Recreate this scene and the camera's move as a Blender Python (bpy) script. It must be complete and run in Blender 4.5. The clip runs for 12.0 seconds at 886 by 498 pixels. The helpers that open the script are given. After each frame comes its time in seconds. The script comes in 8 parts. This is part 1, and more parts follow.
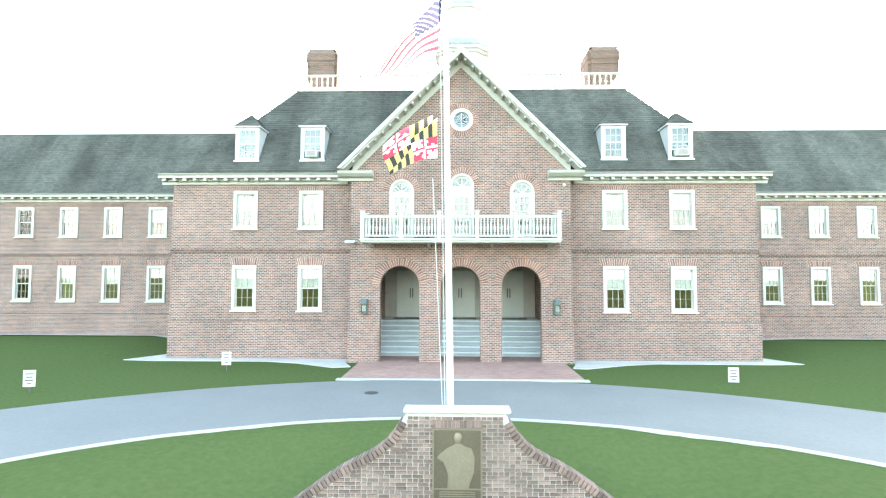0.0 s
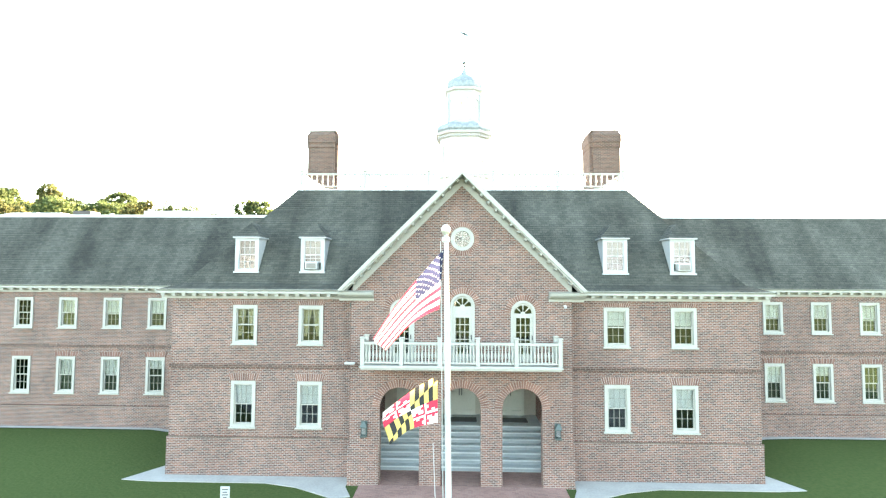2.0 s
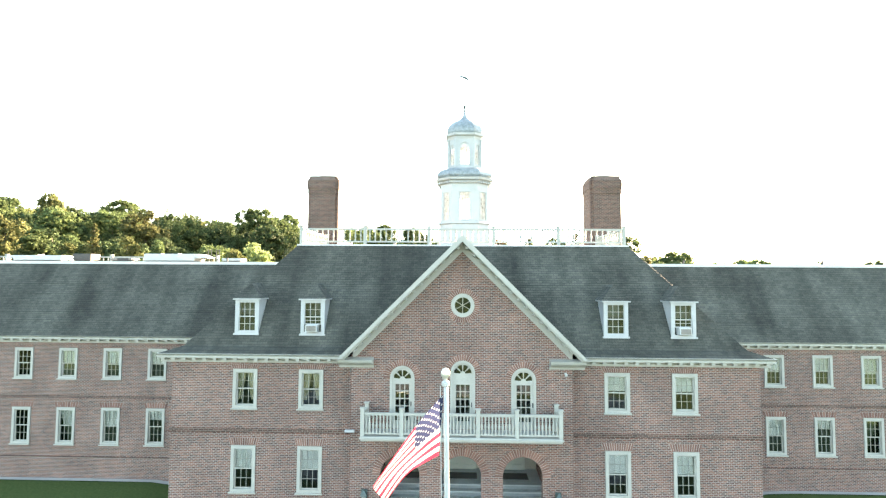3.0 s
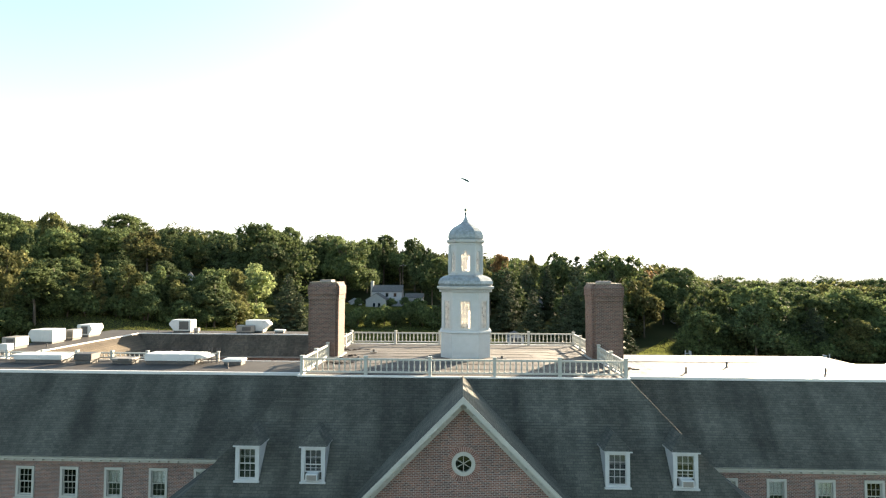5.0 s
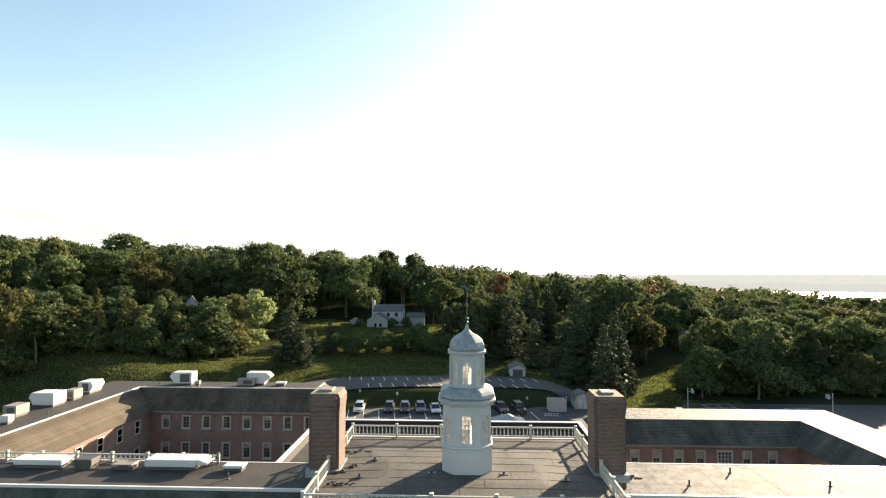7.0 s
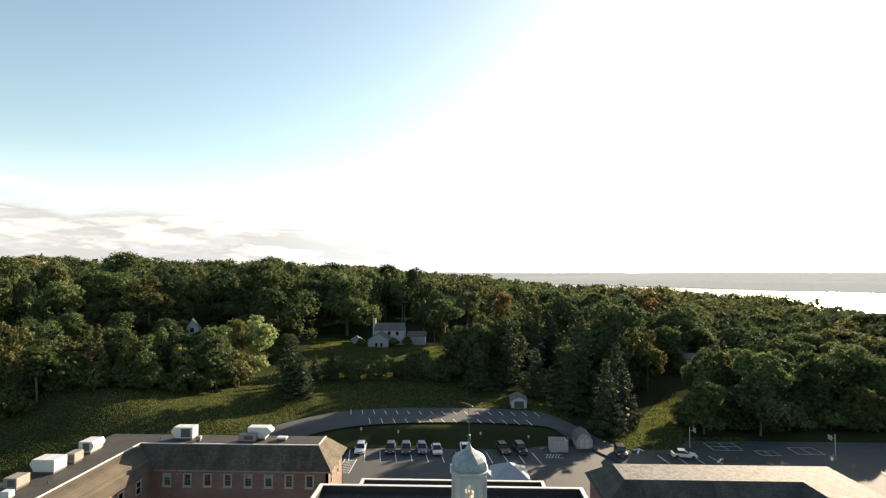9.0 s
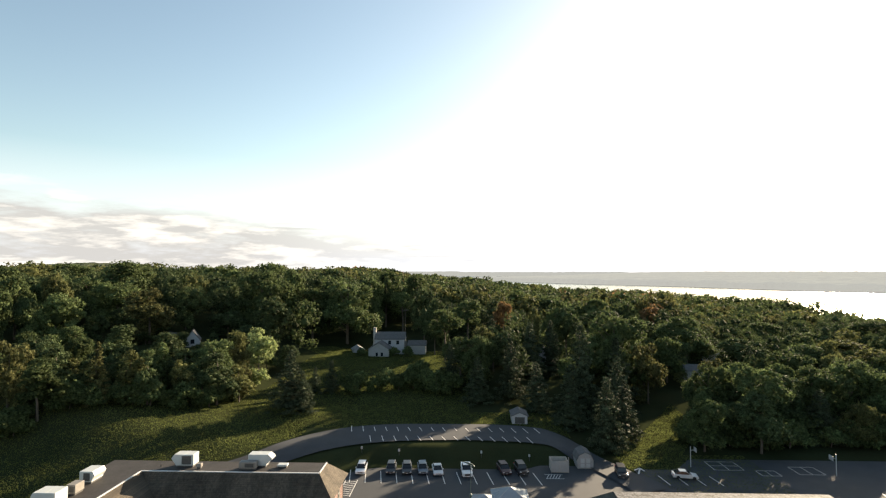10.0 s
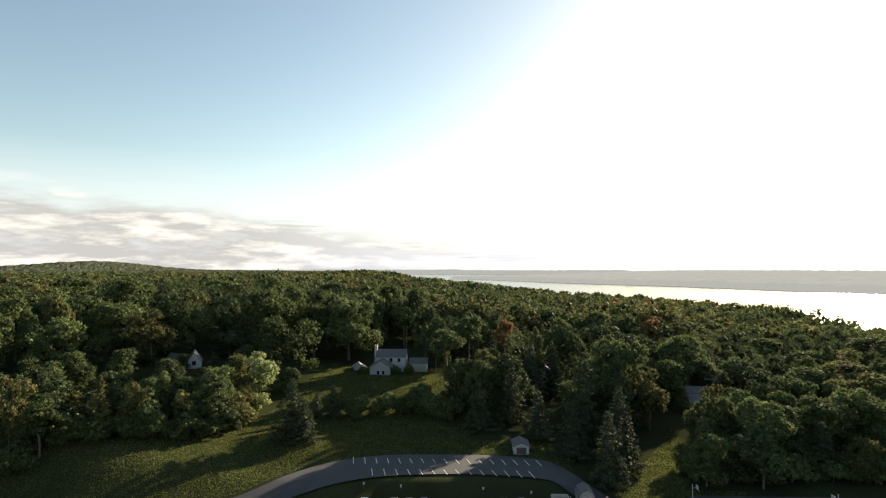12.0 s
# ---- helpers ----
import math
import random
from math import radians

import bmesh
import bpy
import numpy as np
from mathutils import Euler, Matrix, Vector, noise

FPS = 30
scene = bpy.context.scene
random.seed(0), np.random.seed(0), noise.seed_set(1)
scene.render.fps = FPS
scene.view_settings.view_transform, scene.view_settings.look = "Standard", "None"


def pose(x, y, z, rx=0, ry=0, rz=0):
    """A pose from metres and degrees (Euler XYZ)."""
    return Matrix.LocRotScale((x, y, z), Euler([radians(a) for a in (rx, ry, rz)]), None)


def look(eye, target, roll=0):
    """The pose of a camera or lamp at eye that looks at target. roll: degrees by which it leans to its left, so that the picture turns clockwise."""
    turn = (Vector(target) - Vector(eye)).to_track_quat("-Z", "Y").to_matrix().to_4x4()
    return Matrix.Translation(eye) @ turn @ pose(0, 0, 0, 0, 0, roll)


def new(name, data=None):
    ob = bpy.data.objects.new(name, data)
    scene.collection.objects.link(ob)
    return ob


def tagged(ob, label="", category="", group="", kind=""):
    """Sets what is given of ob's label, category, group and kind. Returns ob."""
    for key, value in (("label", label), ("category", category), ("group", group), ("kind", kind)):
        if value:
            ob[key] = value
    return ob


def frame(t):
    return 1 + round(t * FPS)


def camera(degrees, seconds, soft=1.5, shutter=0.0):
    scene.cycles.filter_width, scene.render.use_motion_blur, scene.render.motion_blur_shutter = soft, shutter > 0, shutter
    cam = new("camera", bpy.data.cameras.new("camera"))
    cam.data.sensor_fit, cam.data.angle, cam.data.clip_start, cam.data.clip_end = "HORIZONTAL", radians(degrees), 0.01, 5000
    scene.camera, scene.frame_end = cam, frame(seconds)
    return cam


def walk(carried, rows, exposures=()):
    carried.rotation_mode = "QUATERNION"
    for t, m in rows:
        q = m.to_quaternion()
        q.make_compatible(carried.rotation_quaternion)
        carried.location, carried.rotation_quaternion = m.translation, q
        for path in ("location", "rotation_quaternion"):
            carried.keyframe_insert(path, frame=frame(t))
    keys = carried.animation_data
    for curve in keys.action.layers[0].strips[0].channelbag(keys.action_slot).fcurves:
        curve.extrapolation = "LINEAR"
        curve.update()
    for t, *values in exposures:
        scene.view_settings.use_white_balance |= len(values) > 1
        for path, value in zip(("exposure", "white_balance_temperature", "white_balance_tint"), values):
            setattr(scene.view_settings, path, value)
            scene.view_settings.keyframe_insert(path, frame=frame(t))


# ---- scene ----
from mathutils.geometry import tessellate_polygon

# ---------------------------------------------------------------- camera: a drone that climbs straight up
cam = camera(80.0, 12.0, 1.25)
# seconds, east, north, height, yaw, pitch, roll
PATH = [
    (0.0, -0.080, -1.986, 3.232, 1.641, 3.182, 0.136),
    (0.5, -0.090, -2.012, 4.233, 1.640, 3.268, 0.203),
    (1.0, -0.095, -2.047, 5.351, 1.645, 3.296, 0.255),
    (1.5, -0.097, -2.089, 6.590, 1.664, 3.290, 0.293),
    (2.0, -0.096, -2.134, 7.851, 1.695, 3.325, 0.317),
    (2.5, -0.094, -2.182, 9.123, 1.733, 3.370, 0.330),
    (3.0, -0.090, -2.231, 10.424, 1.776, 3.353, 0.332),
    (5.0, -0.070, -2.410, 16.746, 1.957, 2.780, 0.260),
    (5.5, -0.067, -2.447, 18.122, 1.997, 2.850, 0.228),
    (6.0, -0.067, -2.479, 19.760, 2.033, 2.846, 0.193),
    (6.5, -0.069, -2.507, 21.296, 2.065, 2.850, 0.156),
    (7.0, -0.074, -2.530, 23.013, 2.092, 2.781, 0.118),
    (9.0, -0.138, -2.589, 29.846, 2.157, 2.521, -0.016),
    (9.5, -0.168, -2.600, 31.597, 2.166, 2.450, -0.039),
    (10.0, -0.205, -2.611, 33.289, 2.175, 2.350, -0.056),
    (10.5, -0.249, -2.624, 34.933, 2.184, 2.250, -0.064),
    (11.0, -0.301, -2.642, 36.583, 2.197, 2.170, -0.063),
    (11.5, -0.362, -2.665, 38.250, 2.214, 2.090, -0.052),
    (12.0, -0.431, -2.697, 39.865, 2.239, 2.060, -0.030),
]
EXPOSURES = [(t, stops, 8400 - 800 * min(1, max(0, (t - 2.0) / 3.0)), 11) for t, stops in ((0.0, 5.14), (1.0, 5.04), (2.0, 4.78), (2.6, 4.50), (3.2, 4.06), (4.8, 2.88), (5.5, 2.64), (7.2, 2.18), (9.0, 1.86), (10.5, 1.71), (12.0, 1.61))]


# the plan below is drawn smaller than life: everything is enlarged by this at the end
LIFE = 1.115


def gaze(x, y, z, yaw, pitch, roll):
    x, y, z = x * LIFE, y * LIFE, z * LIFE
    a, b = radians(yaw), radians(pitch)
    return look((x, y, z), (x - 2 * math.sin(a) * math.cos(b), y + 2 * math.cos(a) * math.cos(b), z + 2 * math.sin(b)), roll)


walk(cam, [(t, gaze(*p)) for t, *p in PATH], EXPOSURES)

# ---------------------------------------------------------------- sky and sun
SUN_AZ, SUN_EL = radians(36.5), radians(14.6)
world = bpy.data.worlds.new("world")
scene.world = world
world.use_nodes = True
wn, wl = world.node_tree.nodes, world.node_tree.links
background = wn["Background"]
sky = wn.new("ShaderNodeTexSky")
sky.sky_type, sky.sun_disc = "NISHITA", False
sky.sun_elevation, sky.sun_rotation = SUN_EL, SUN_AZ
sky.air_density, sky.dust_density, sky.ozone_density = 1.0, 0.9, 1.4
# a low bank of broken cloud in the north-west, thinning out towards the sun, with lit upper edges
coord = wn.new("ShaderNodeTexCoord")
axes = wn.new("ShaderNodeSeparateXYZ")
wl.new(coord.outputs["Generated"], axes.inputs["Vector"])


def sky_noise(scale, stretch, detail, offset=0.0):
    place, tex = wn.new("ShaderNodeMapping"), wn.new("ShaderNodeTexNoise")
    place.inputs["Scale"].default_value = (1.0, 1.0, stretch)
    place.inputs["Location"].default_value = (0.0, 0.0, offset)
    tex.inputs["Scale"].default_value, tex.inputs["Detail"].default_value, tex.inputs["Roughness"].default_value = scale, detail, 0.58
    wl.new(coord.outputs["Generated"], place.inputs["Vector"])
    wl.new(place.outputs["Vector"], tex.inputs["Vector"])
    return tex.outputs["Fac"]


def sky_range(value, a, b, lo=0.0, hi=1.0):
    r = wn.new("ShaderNodeMapRange")
    for key, v in (("From Min", a), ("From Max", b), ("To Min", lo), ("To Max", hi)):
        r.inputs[key].default_value = v
    wl.new(value, r.inputs["Value"])
    return r.outputs["Result"]


def sky_math(kind, a, b):
    r = wn.new("ShaderNodeMath")
    r.operation = kind
    for i, v in enumerate((a, b)):
        if isinstance(v, float):
            r.inputs[i].default_value = v
        else:
            wl.new(v, r.inputs[i])
    return r.outputs["Value"]


lumps = sky_noise(6.0, 5.0, 9.0)
rims = sky_noise(6.0, 5.0, 9.0, -0.10)
# the bank's ragged top sinks from west to east
edge = sky_math("ADD", sky_math("MULTIPLY", axes.outputs["X"], 0.10), sky_math("MULTIPLY", lumps, -0.09))
under = sky_range(sky_math("ADD", axes.outputs["Z"], edge), 0.024, -0.012)
bank = sky_math("MULTIPLY", sky_math("MULTIPLY", under, sky_range(lumps, 0.26, 0.46)), sky_range(axes.outputs["X"], -0.40, 0.10, 0.92, 0.0))
wisp = sky_math("MULTIPLY", sky_range(sky_noise(4.2, 26.0, 9.0), 0.50, 0.66), sky_math("MULTIPLY", sky_range(axes.outputs["Z"], 0.115, 0.075), sky_range(axes.outputs["X"], -0.2, 0.34, 0.8, 0.0)))
share = sky_math("MAXIMUM", bank, wisp)
body = wn.new("ShaderNodeMix")
body.data_type = "RGBA"
body.inputs["A"].default_value, body.inputs["B"].default_value = (2.75, 2.9, 3.1, 1), (5.1, 5.2, 5.3, 1)
wl.new(sky_range(sky_math("SUBTRACT", lumps, rims), -0.02, 0.13), body.inputs["Factor"])
mixer = wn.new("ShaderNodeMix")
mixer.data_type = "RGBA"
wl.new(body.outputs["Result"], mixer.inputs["B"])
wl.new(share, mixer.inputs["Factor"])
# pale haze low over the land
low_air = wn.new("ShaderNodeMapRange")
low_air.inputs["From Min"].default_value, low_air.inputs["From Max"].default_value = 0.2, 0.02
low_air.inputs["To Min"].default_value, low_air.inputs["To Max"].default_value = 0.0, 0.97
haze = wn.new("ShaderNodeMix")
haze.data_type = "RGBA"
haze.inputs["B"].default_value = (4.2, 4.8, 5.9, 1)
wl.new(axes.outputs["Z"], low_air.inputs["Value"])
wl.new(low_air.outputs["Result"], haze.inputs["Factor"])
clear = wn.new("ShaderNodeMix")
clear.data_type, clear.blend_type = "RGBA", "MULTIPLY"
clear.inputs["Factor"].default_value, clear.inputs["B"].default_value = 1.0, (1.07, 1.12, 1.09, 1)
wl.new(sky.outputs["Color"], clear.inputs["A"])
wl.new(clear.outputs["Result"], haze.inputs["A"])
wl.new(haze.outputs["Result"], mixer.inputs["A"])
wl.new(mixer.outputs["Result"], background.inputs["Color"])
background.inputs["Strength"].default_value = 0.07

sun = new("sun", bpy.data.lights.new("sun", "SUN"))
sun.data.energy, sun.data.angle, sun.data.color = 5.0, radians(0.6), (1.0, 0.87, 0.70)
SUN_WAY = Vector((math.sin(SUN_AZ) * math.cos(SUN_EL), math.cos(SUN_AZ) * math.cos(SUN_EL), math.sin(SUN_EL)))
sun.matrix_world = look(SUN_WAY * 300, (0, 0, 0))


# ---------------------------------------------------------------- materials
def material(name, colour, rough=0.8, metal=0.0, vary=0.15, scale=1.5, fine=18.0, bump=0.15, spread=0.0, translucent=0.0, spec=0.5, reach=0.02, leaves=0.5):
    """A surface with stains at a large scale and grain at a small one; spread: how far one object differs from the next."""
    m = bpy.data.materials.new(name)
    m.use_nodes = True
    n, l = m.node_tree.nodes, m.node_tree.links
    p = n["Principled BSDF"]
    p.inputs["Roughness"].default_value, p.inputs["Metallic"].default_value = rough, metal
    p.inputs["Specular IOR Level"].default_value = spec
    g = n.new("ShaderNodeNewGeometry")
    big, small = n.new("ShaderNodeTexNoise"), n.new("ShaderNodeTexNoise")
    big.inputs["Scale"].default_value, big.inputs["Detail"].default_value = scale, 4
    small.inputs["Scale"].default_value, small.inputs["Detail"].default_value = fine, 3
    total = n.new("ShaderNodeMath")
    total.operation = "ADD"
    ramp = n.new("ShaderNodeMapRange")
    ramp.inputs["From Min"].default_value, ramp.inputs["From Max"].default_value = 0.65, 1.35
    ramp.inputs["To Min"].default_value, ramp.inputs["To Max"].default_value = 1 - vary, 1 + vary
    hue = n.new("ShaderNodeHueSaturation")
    hue.inputs["Color"].default_value = (*colour, 1)
    l.new(g.outputs["Position"], big.inputs["Vector"])
    l.new(g.outputs["Position"], small.inputs["Vector"])
    l.new(big.outputs["Fac"], total.inputs[0])
    l.new(small.outputs["Fac"], total.inputs[1])
    l.new(total.outputs["Value"], ramp.inputs["Value"])
    value = ramp.outputs["Result"]
    if spread:
        info = n.new("ShaderNodeObjectInfo")
        away = n.new("ShaderNodeMapRange")
        away.inputs["To Min"].default_value, away.inputs["To Max"].default_value = 1 - spread, 1 + spread
        both = n.new("ShaderNodeMath")
        both.operation = "MULTIPLY"
        l.new(info.outputs["Random"], away.inputs["Value"])
        l.new(away.outputs["Result"], both.inputs[0])
        l.new(value, both.inputs[1])
        value = both.outputs["Value"]
    if translucent:
        # no two leaves are quite alike
        one, leafy = n.new("ShaderNodeMapRange"), n.new("ShaderNodeMath")
        one.inputs["To Min"].default_value, one.inputs["To Max"].default_value = 1 - leaves, 1 + leaves
        leafy.operation = "MULTIPLY"
        l.new(g.outputs["Random Per Island"], one.inputs["Value"])
        l.new(one.outputs["Result"], leafy.inputs[0])
        l.new(value, leafy.inputs[1])
        value = leafy.outputs["Value"]
    l.new(value, hue.inputs["Value"])
    l.new(hue.outputs["Color"], p.inputs["Base Color"])
    if bump:
        b = n.new("ShaderNodeBump")
        b.inputs["Strength"].default_value, b.inputs["Distance"].default_value = bump, reach
        l.new(small.outputs["Fac"], b.inputs["Height"])
        l.new(b.outputs["Normal"], p.inputs["Normal"])
    if translucent:
        t, mix = n.new("ShaderNodeBsdfTranslucent"), n.new("ShaderNodeMixShader")
        mix.inputs["Fac"].default_value = translucent
        l.new(hue.outputs["Color"], t.inputs["Color"])
        l.new(p.outputs["BSDF"], mix.inputs[1])
        l.new(t.outputs["BSDF"], mix.inputs[2])
        l.new(mix.outputs["Shader"], n["Material Output"].inputs["Surface"])
    return m


def coursed(name, first, second, mortar, width, row, gap, rough=0.85, depth=0.006, dark=0.25, squash=1.0, stain=0.18, lay=False, streak=0.0):
    """Brickwork, shingles or paving: courses along the wall, level or (lay) flat on the ground."""
    m = bpy.data.materials.new(name)
    m.use_nodes = True
    n, l = m.node_tree.nodes, m.node_tree.links
    p = n["Principled BSDF"]
    p.inputs["Roughness"].default_value = rough
    p.inputs["Specular IOR Level"].default_value = 0.3
    g, at, nor = n.new("ShaderNodeNewGeometry"), n.new("ShaderNodeSeparateXYZ"), n.new("ShaderNodeSeparateXYZ")
    l.new(g.outputs["Position"], at.inputs["Vector"])
    l.new(g.outputs["True Normal"], nor.inputs["Vector"])
    uv = n.new("ShaderNodeCombineXYZ")
    if lay:
        l.new(at.outputs["X"], uv.inputs["X"])
        l.new(at.outputs["Y"], uv.inputs["Y"])
    else:
        side, over, pick = n.new("ShaderNodeMath"), n.new("ShaderNodeMath"), n.new("ShaderNodeMix")
        side.operation, over.operation, over.inputs[1].default_value = "ABSOLUTE", "GREATER_THAN", 0.55
        l.new(nor.outputs["X"], side.inputs[0])
        l.new(side.outputs["Value"], over.inputs[0])
        l.new(over.outputs["Value"], pick.inputs["Factor"])
        l.new(at.outputs["X"], pick.inputs["A"])
        l.new(at.outputs["Y"], pick.inputs["B"])
        l.new(pick.outputs["Result"], uv.inputs["X"])
        l.new(at.outputs["Z"], uv.inputs["Y"])
    bricks = n.new("ShaderNodeTexBrick")
    for key, v in (("Scale", 1.0), ("Brick Width", width), ("Row Height", row), ("Mortar Size", gap), ("Mortar Smooth", 0.7), ("Bias", -dark)):
        bricks.inputs[key].default_value = v
    bricks.squash, bricks.squash_frequency = squash, 2
    bricks.inputs["Color1"].default_value, bricks.inputs["Color2"].default_value = (*first, 1), (*second, 1)
    bricks.inputs["Mortar"].default_value = (*mortar, 1)
    l.new(uv.outputs["Vector"], bricks.inputs["Vector"])
    big, small = n.new("ShaderNodeTexNoise"), n.new("ShaderNodeTexNoise")
    big.inputs["Scale"].default_value, big.inputs["Detail"].default_value = 0.55, 6
    small.inputs["Scale"].default_value, small.inputs["Detail"].default_value = 30, 3
    l.new(g.outputs["Position"], big.inputs["Vector"])
    l.new(g.outputs["Position"], small.inputs["Vector"])
    both, ramp, hue = n.new("ShaderNodeMath"), n.new("ShaderNodeMapRange"), n.new("ShaderNodeHueSaturation")
    both.operation = "ADD"
    ramp.inputs["From Min"].default_value, ramp.inputs["From Max"].default_value = 0.7, 1.3
    ramp.inputs["To Min"].default_value, ramp.inputs["To Max"].default_value = 1 - stain, 1 + stain
    l.new(big.outputs["Fac"], both.inputs[0])
    l.new(small.outputs["Fac"], both.inputs[1])
    l.new(both.outputs["Value"], ramp.inputs["Value"])
    shade = ramp.outputs["Result"]
    if streak:
        # rain streaks that run down the slope
        run, lines, keep, times = n.new("ShaderNodeVectorMath"), n.new("ShaderNodeTexNoise"), n.new("ShaderNodeMapRange"), n.new("ShaderNodeMath")
        run.operation, times.operation = "MULTIPLY", "MULTIPLY"
        run.inputs[1].default_value = (0.42, 0.06, 1.0)
        lines.inputs["Scale"].default_value, lines.inputs["Detail"].default_value, lines.inputs["Roughness"].default_value = 1.0, 5, 0.6
        keep.inputs["From Min"].default_value, keep.inputs["From Max"].default_value = 0.4, 0.62
        keep.inputs["To Min"].default_value, keep.inputs["To Max"].default_value = 1 + 0.35 * streak, 1 - streak
        l.new(uv.outputs["Vector"], run.inputs[0])
        l.new(run.outputs["Vector"], lines.inputs["Vector"])
        l.new(lines.outputs["Fac"], keep.inputs["Value"])
        l.new(shade, times.inputs[0])
        l.new(keep.outputs["Result"], times.inputs[1])
        shade = times.outputs["Value"]
    l.new(shade, hue.inputs["Value"])
    l.new(bricks.outputs["Color"], hue.inputs["Color"])
    l.new(hue.outputs["Color"], p.inputs["Base Color"])
    b = n.new("ShaderNodeBump")
    b.invert = True
    b.inputs["Strength"].default_value, b.inputs["Distance"].default_value = 0.8, depth
    l.new(bricks.outputs["Fac"], b.inputs["Height"])
    l.new(b.outputs["Normal"], p.inputs["Normal"])
    return m


def glass(name, tint, clear=1.0, rough=0.02):
    """A pane: it shows what is behind it and mirrors the sky by its angle."""
    m = bpy.data.materials.new(name)
    m.use_nodes = True
    n, l = m.node_tree.nodes, m.node_tree.links
    see, shine, fresnel, mix = n.new("ShaderNodeBsdfTransparent"), n.new("ShaderNodeBsdfGlossy"), n.new("ShaderNodeFresnel"), n.new("ShaderNodeMixShader")
    see.inputs["Color"].default_value = (*[c * clear for c in tint], 1)
    shine.inputs["Roughness"].default_value = rough
    fresnel.inputs["IOR"].default_value = 1.6
    l.new(fresnel.outputs["Fac"], mix.inputs["Fac"])
    l.new(see.outputs["BSDF"], mix.inputs[1])
    l.new(shine.outputs["BSDF"], mix.inputs[2])
    l.new(mix.outputs["Shader"], n["Material Output"].inputs["Surface"])
    return m


def milky(name):
    """Glass with a pale, patchy film added so that the panes look bright from either side."""
    m = glass(name, (0.9, 0.9, 0.88))
    n, l = m.node_tree.nodes, m.node_tree.links
    film, front, both, mix, film_patches, g = n.new("ShaderNodeBsdfTranslucent"), n.new("ShaderNodeBsdfDiffuse"), n.new("ShaderNodeMixShader"), n.new("ShaderNodeMixShader"), n.new("ShaderNodeTexNoise"), n.new("ShaderNodeNewGeometry")
    film.inputs["Color"].default_value = front.inputs["Color"].default_value = (0.80, 0.77, 0.74, 1)
    both.inputs["Fac"].default_value = 0.4
    film_patches.inputs["Scale"].default_value, film_patches.inputs["Detail"].default_value = 5.0, 5
    share = n.new("ShaderNodeMapRange")
    share.inputs["From Min"].default_value, share.inputs["From Max"].default_value = 0.3, 0.7
    share.inputs["To Min"].default_value, share.inputs["To Max"].default_value = 0.3, 0.75
    l.new(g.outputs["Position"], film_patches.inputs["Vector"])
    l.new(film_patches.outputs["Fac"], share.inputs["Value"])
    l.new(share.outputs["Result"], mix.inputs["Fac"])
    old = n["Material Output"].inputs["Surface"].links[0].from_socket
    l.new(film.outputs["BSDF"], both.inputs[1])
    l.new(front.outputs["BSDF"], both.inputs[2])
    l.new(old, mix.inputs[1])
    l.new(both.outputs["Shader"], mix.inputs[2])
    l.new(mix.outputs["Shader"], n["Material Output"].inputs["Surface"])
    return m


BRICK = coursed("brick", (0.205, 0.092, 0.068), (0.082, 0.049, 0.044), (0.34, 0.315, 0.285), 0.2, 0.074, 0.013, dark=0.05, stain=0.24)
BRICK_DARK = coursed("chimney_brick", (0.130, 0.068, 0.052), (0.060, 0.037, 0.031), (0.27, 0.24, 0.21), 0.225, 0.080, 0.010, dark=0.1)
RUBBED = material("rubbed_brick", (0.19, 0.10, 0.078), 0.85, vary=0.25, spread=0.3)
FACED = material("faced_brick", (0.15, 0.098, 0.082), 0.85, vary=0.35, fine=40, spread=0.4)
MORTAR = material("mortar", (0.42, 0.39, 0.355), 0.95, vary=0.15)
PAVING = coursed("brick_paving", (0.33, 0.19, 0.16), (0.23, 0.13, 0.11), (0.30, 0.25, 0.22), 0.21, 0.105, 0.006, lay=True)
SHINGLE = coursed("roof_shingle", (0.086, 0.090, 0.076), (0.055, 0.058, 0.050), (0.034, 0.035, 0.031), 0.24, 0.115, 0.008, rough=0.9, depth=0.008, stain=0.38, streak=0.38)
# the roof shingle once more, its brown being warm sunlight put into the colour
SHINGLE_SUN_TONED = coursed("sun_toned_shingle", (0.105, 0.086, 0.064), (0.060, 0.049, 0.038), (0.026, 0.022, 0.018), 0.24, 0.2, 0.008, rough=0.9, depth=0.008, stain=0.3, streak=0.3)
TRIM = material("cream_paint", (0.36, 0.365, 0.33), 0.55, vary=0.09, scale=2.5)
WHITE = material("white_paint", (0.41, 0.43, 0.43), 0.5, vary=0.08, scale=3)
COPPER = material("weathered_lead", (0.24, 0.275, 0.285), 0.55, metal=0.25, vary=0.35, scale=2.2, fine=9)
FLATROOF = material("roof_membrane", (0.042, 0.039, 0.037), 0.75, vary=0.3, scale=0.7, fine=5, bump=0.1, spec=0.25)
DECKROOF = material("brown_roof_membrane", (0.072, 0.068, 0.065), 0.8, vary=0.5, scale=0.45, fine=6, bump=0.1, spec=0.25)
# glancing sun is put into this paler roof colour; the blotches are the roof's own
PALEROOF = material("sunlit_roof_tone", (0.088, 0.090, 0.095), 0.8, vary=1.15, scale=1.2, fine=6, bump=0.2, spec=0.2)
COPING = material("white_roof_edge", (0.55, 0.55, 0.54), 0.45, vary=0.08)
PARAPET = material("black_parapet_lining", (0.02, 0.02, 0.022), 0.7, vary=0.3)
CONCRETE = material("pale_concrete", (0.36, 0.355, 0.335), 0.9, vary=0.14, scale=1.2, fine=12)
ASPHALT = material("asphalt", (0.029, 0.034, 0.040), 0.85, vary=0.22, scale=0.35, fine=14, bump=0.3)
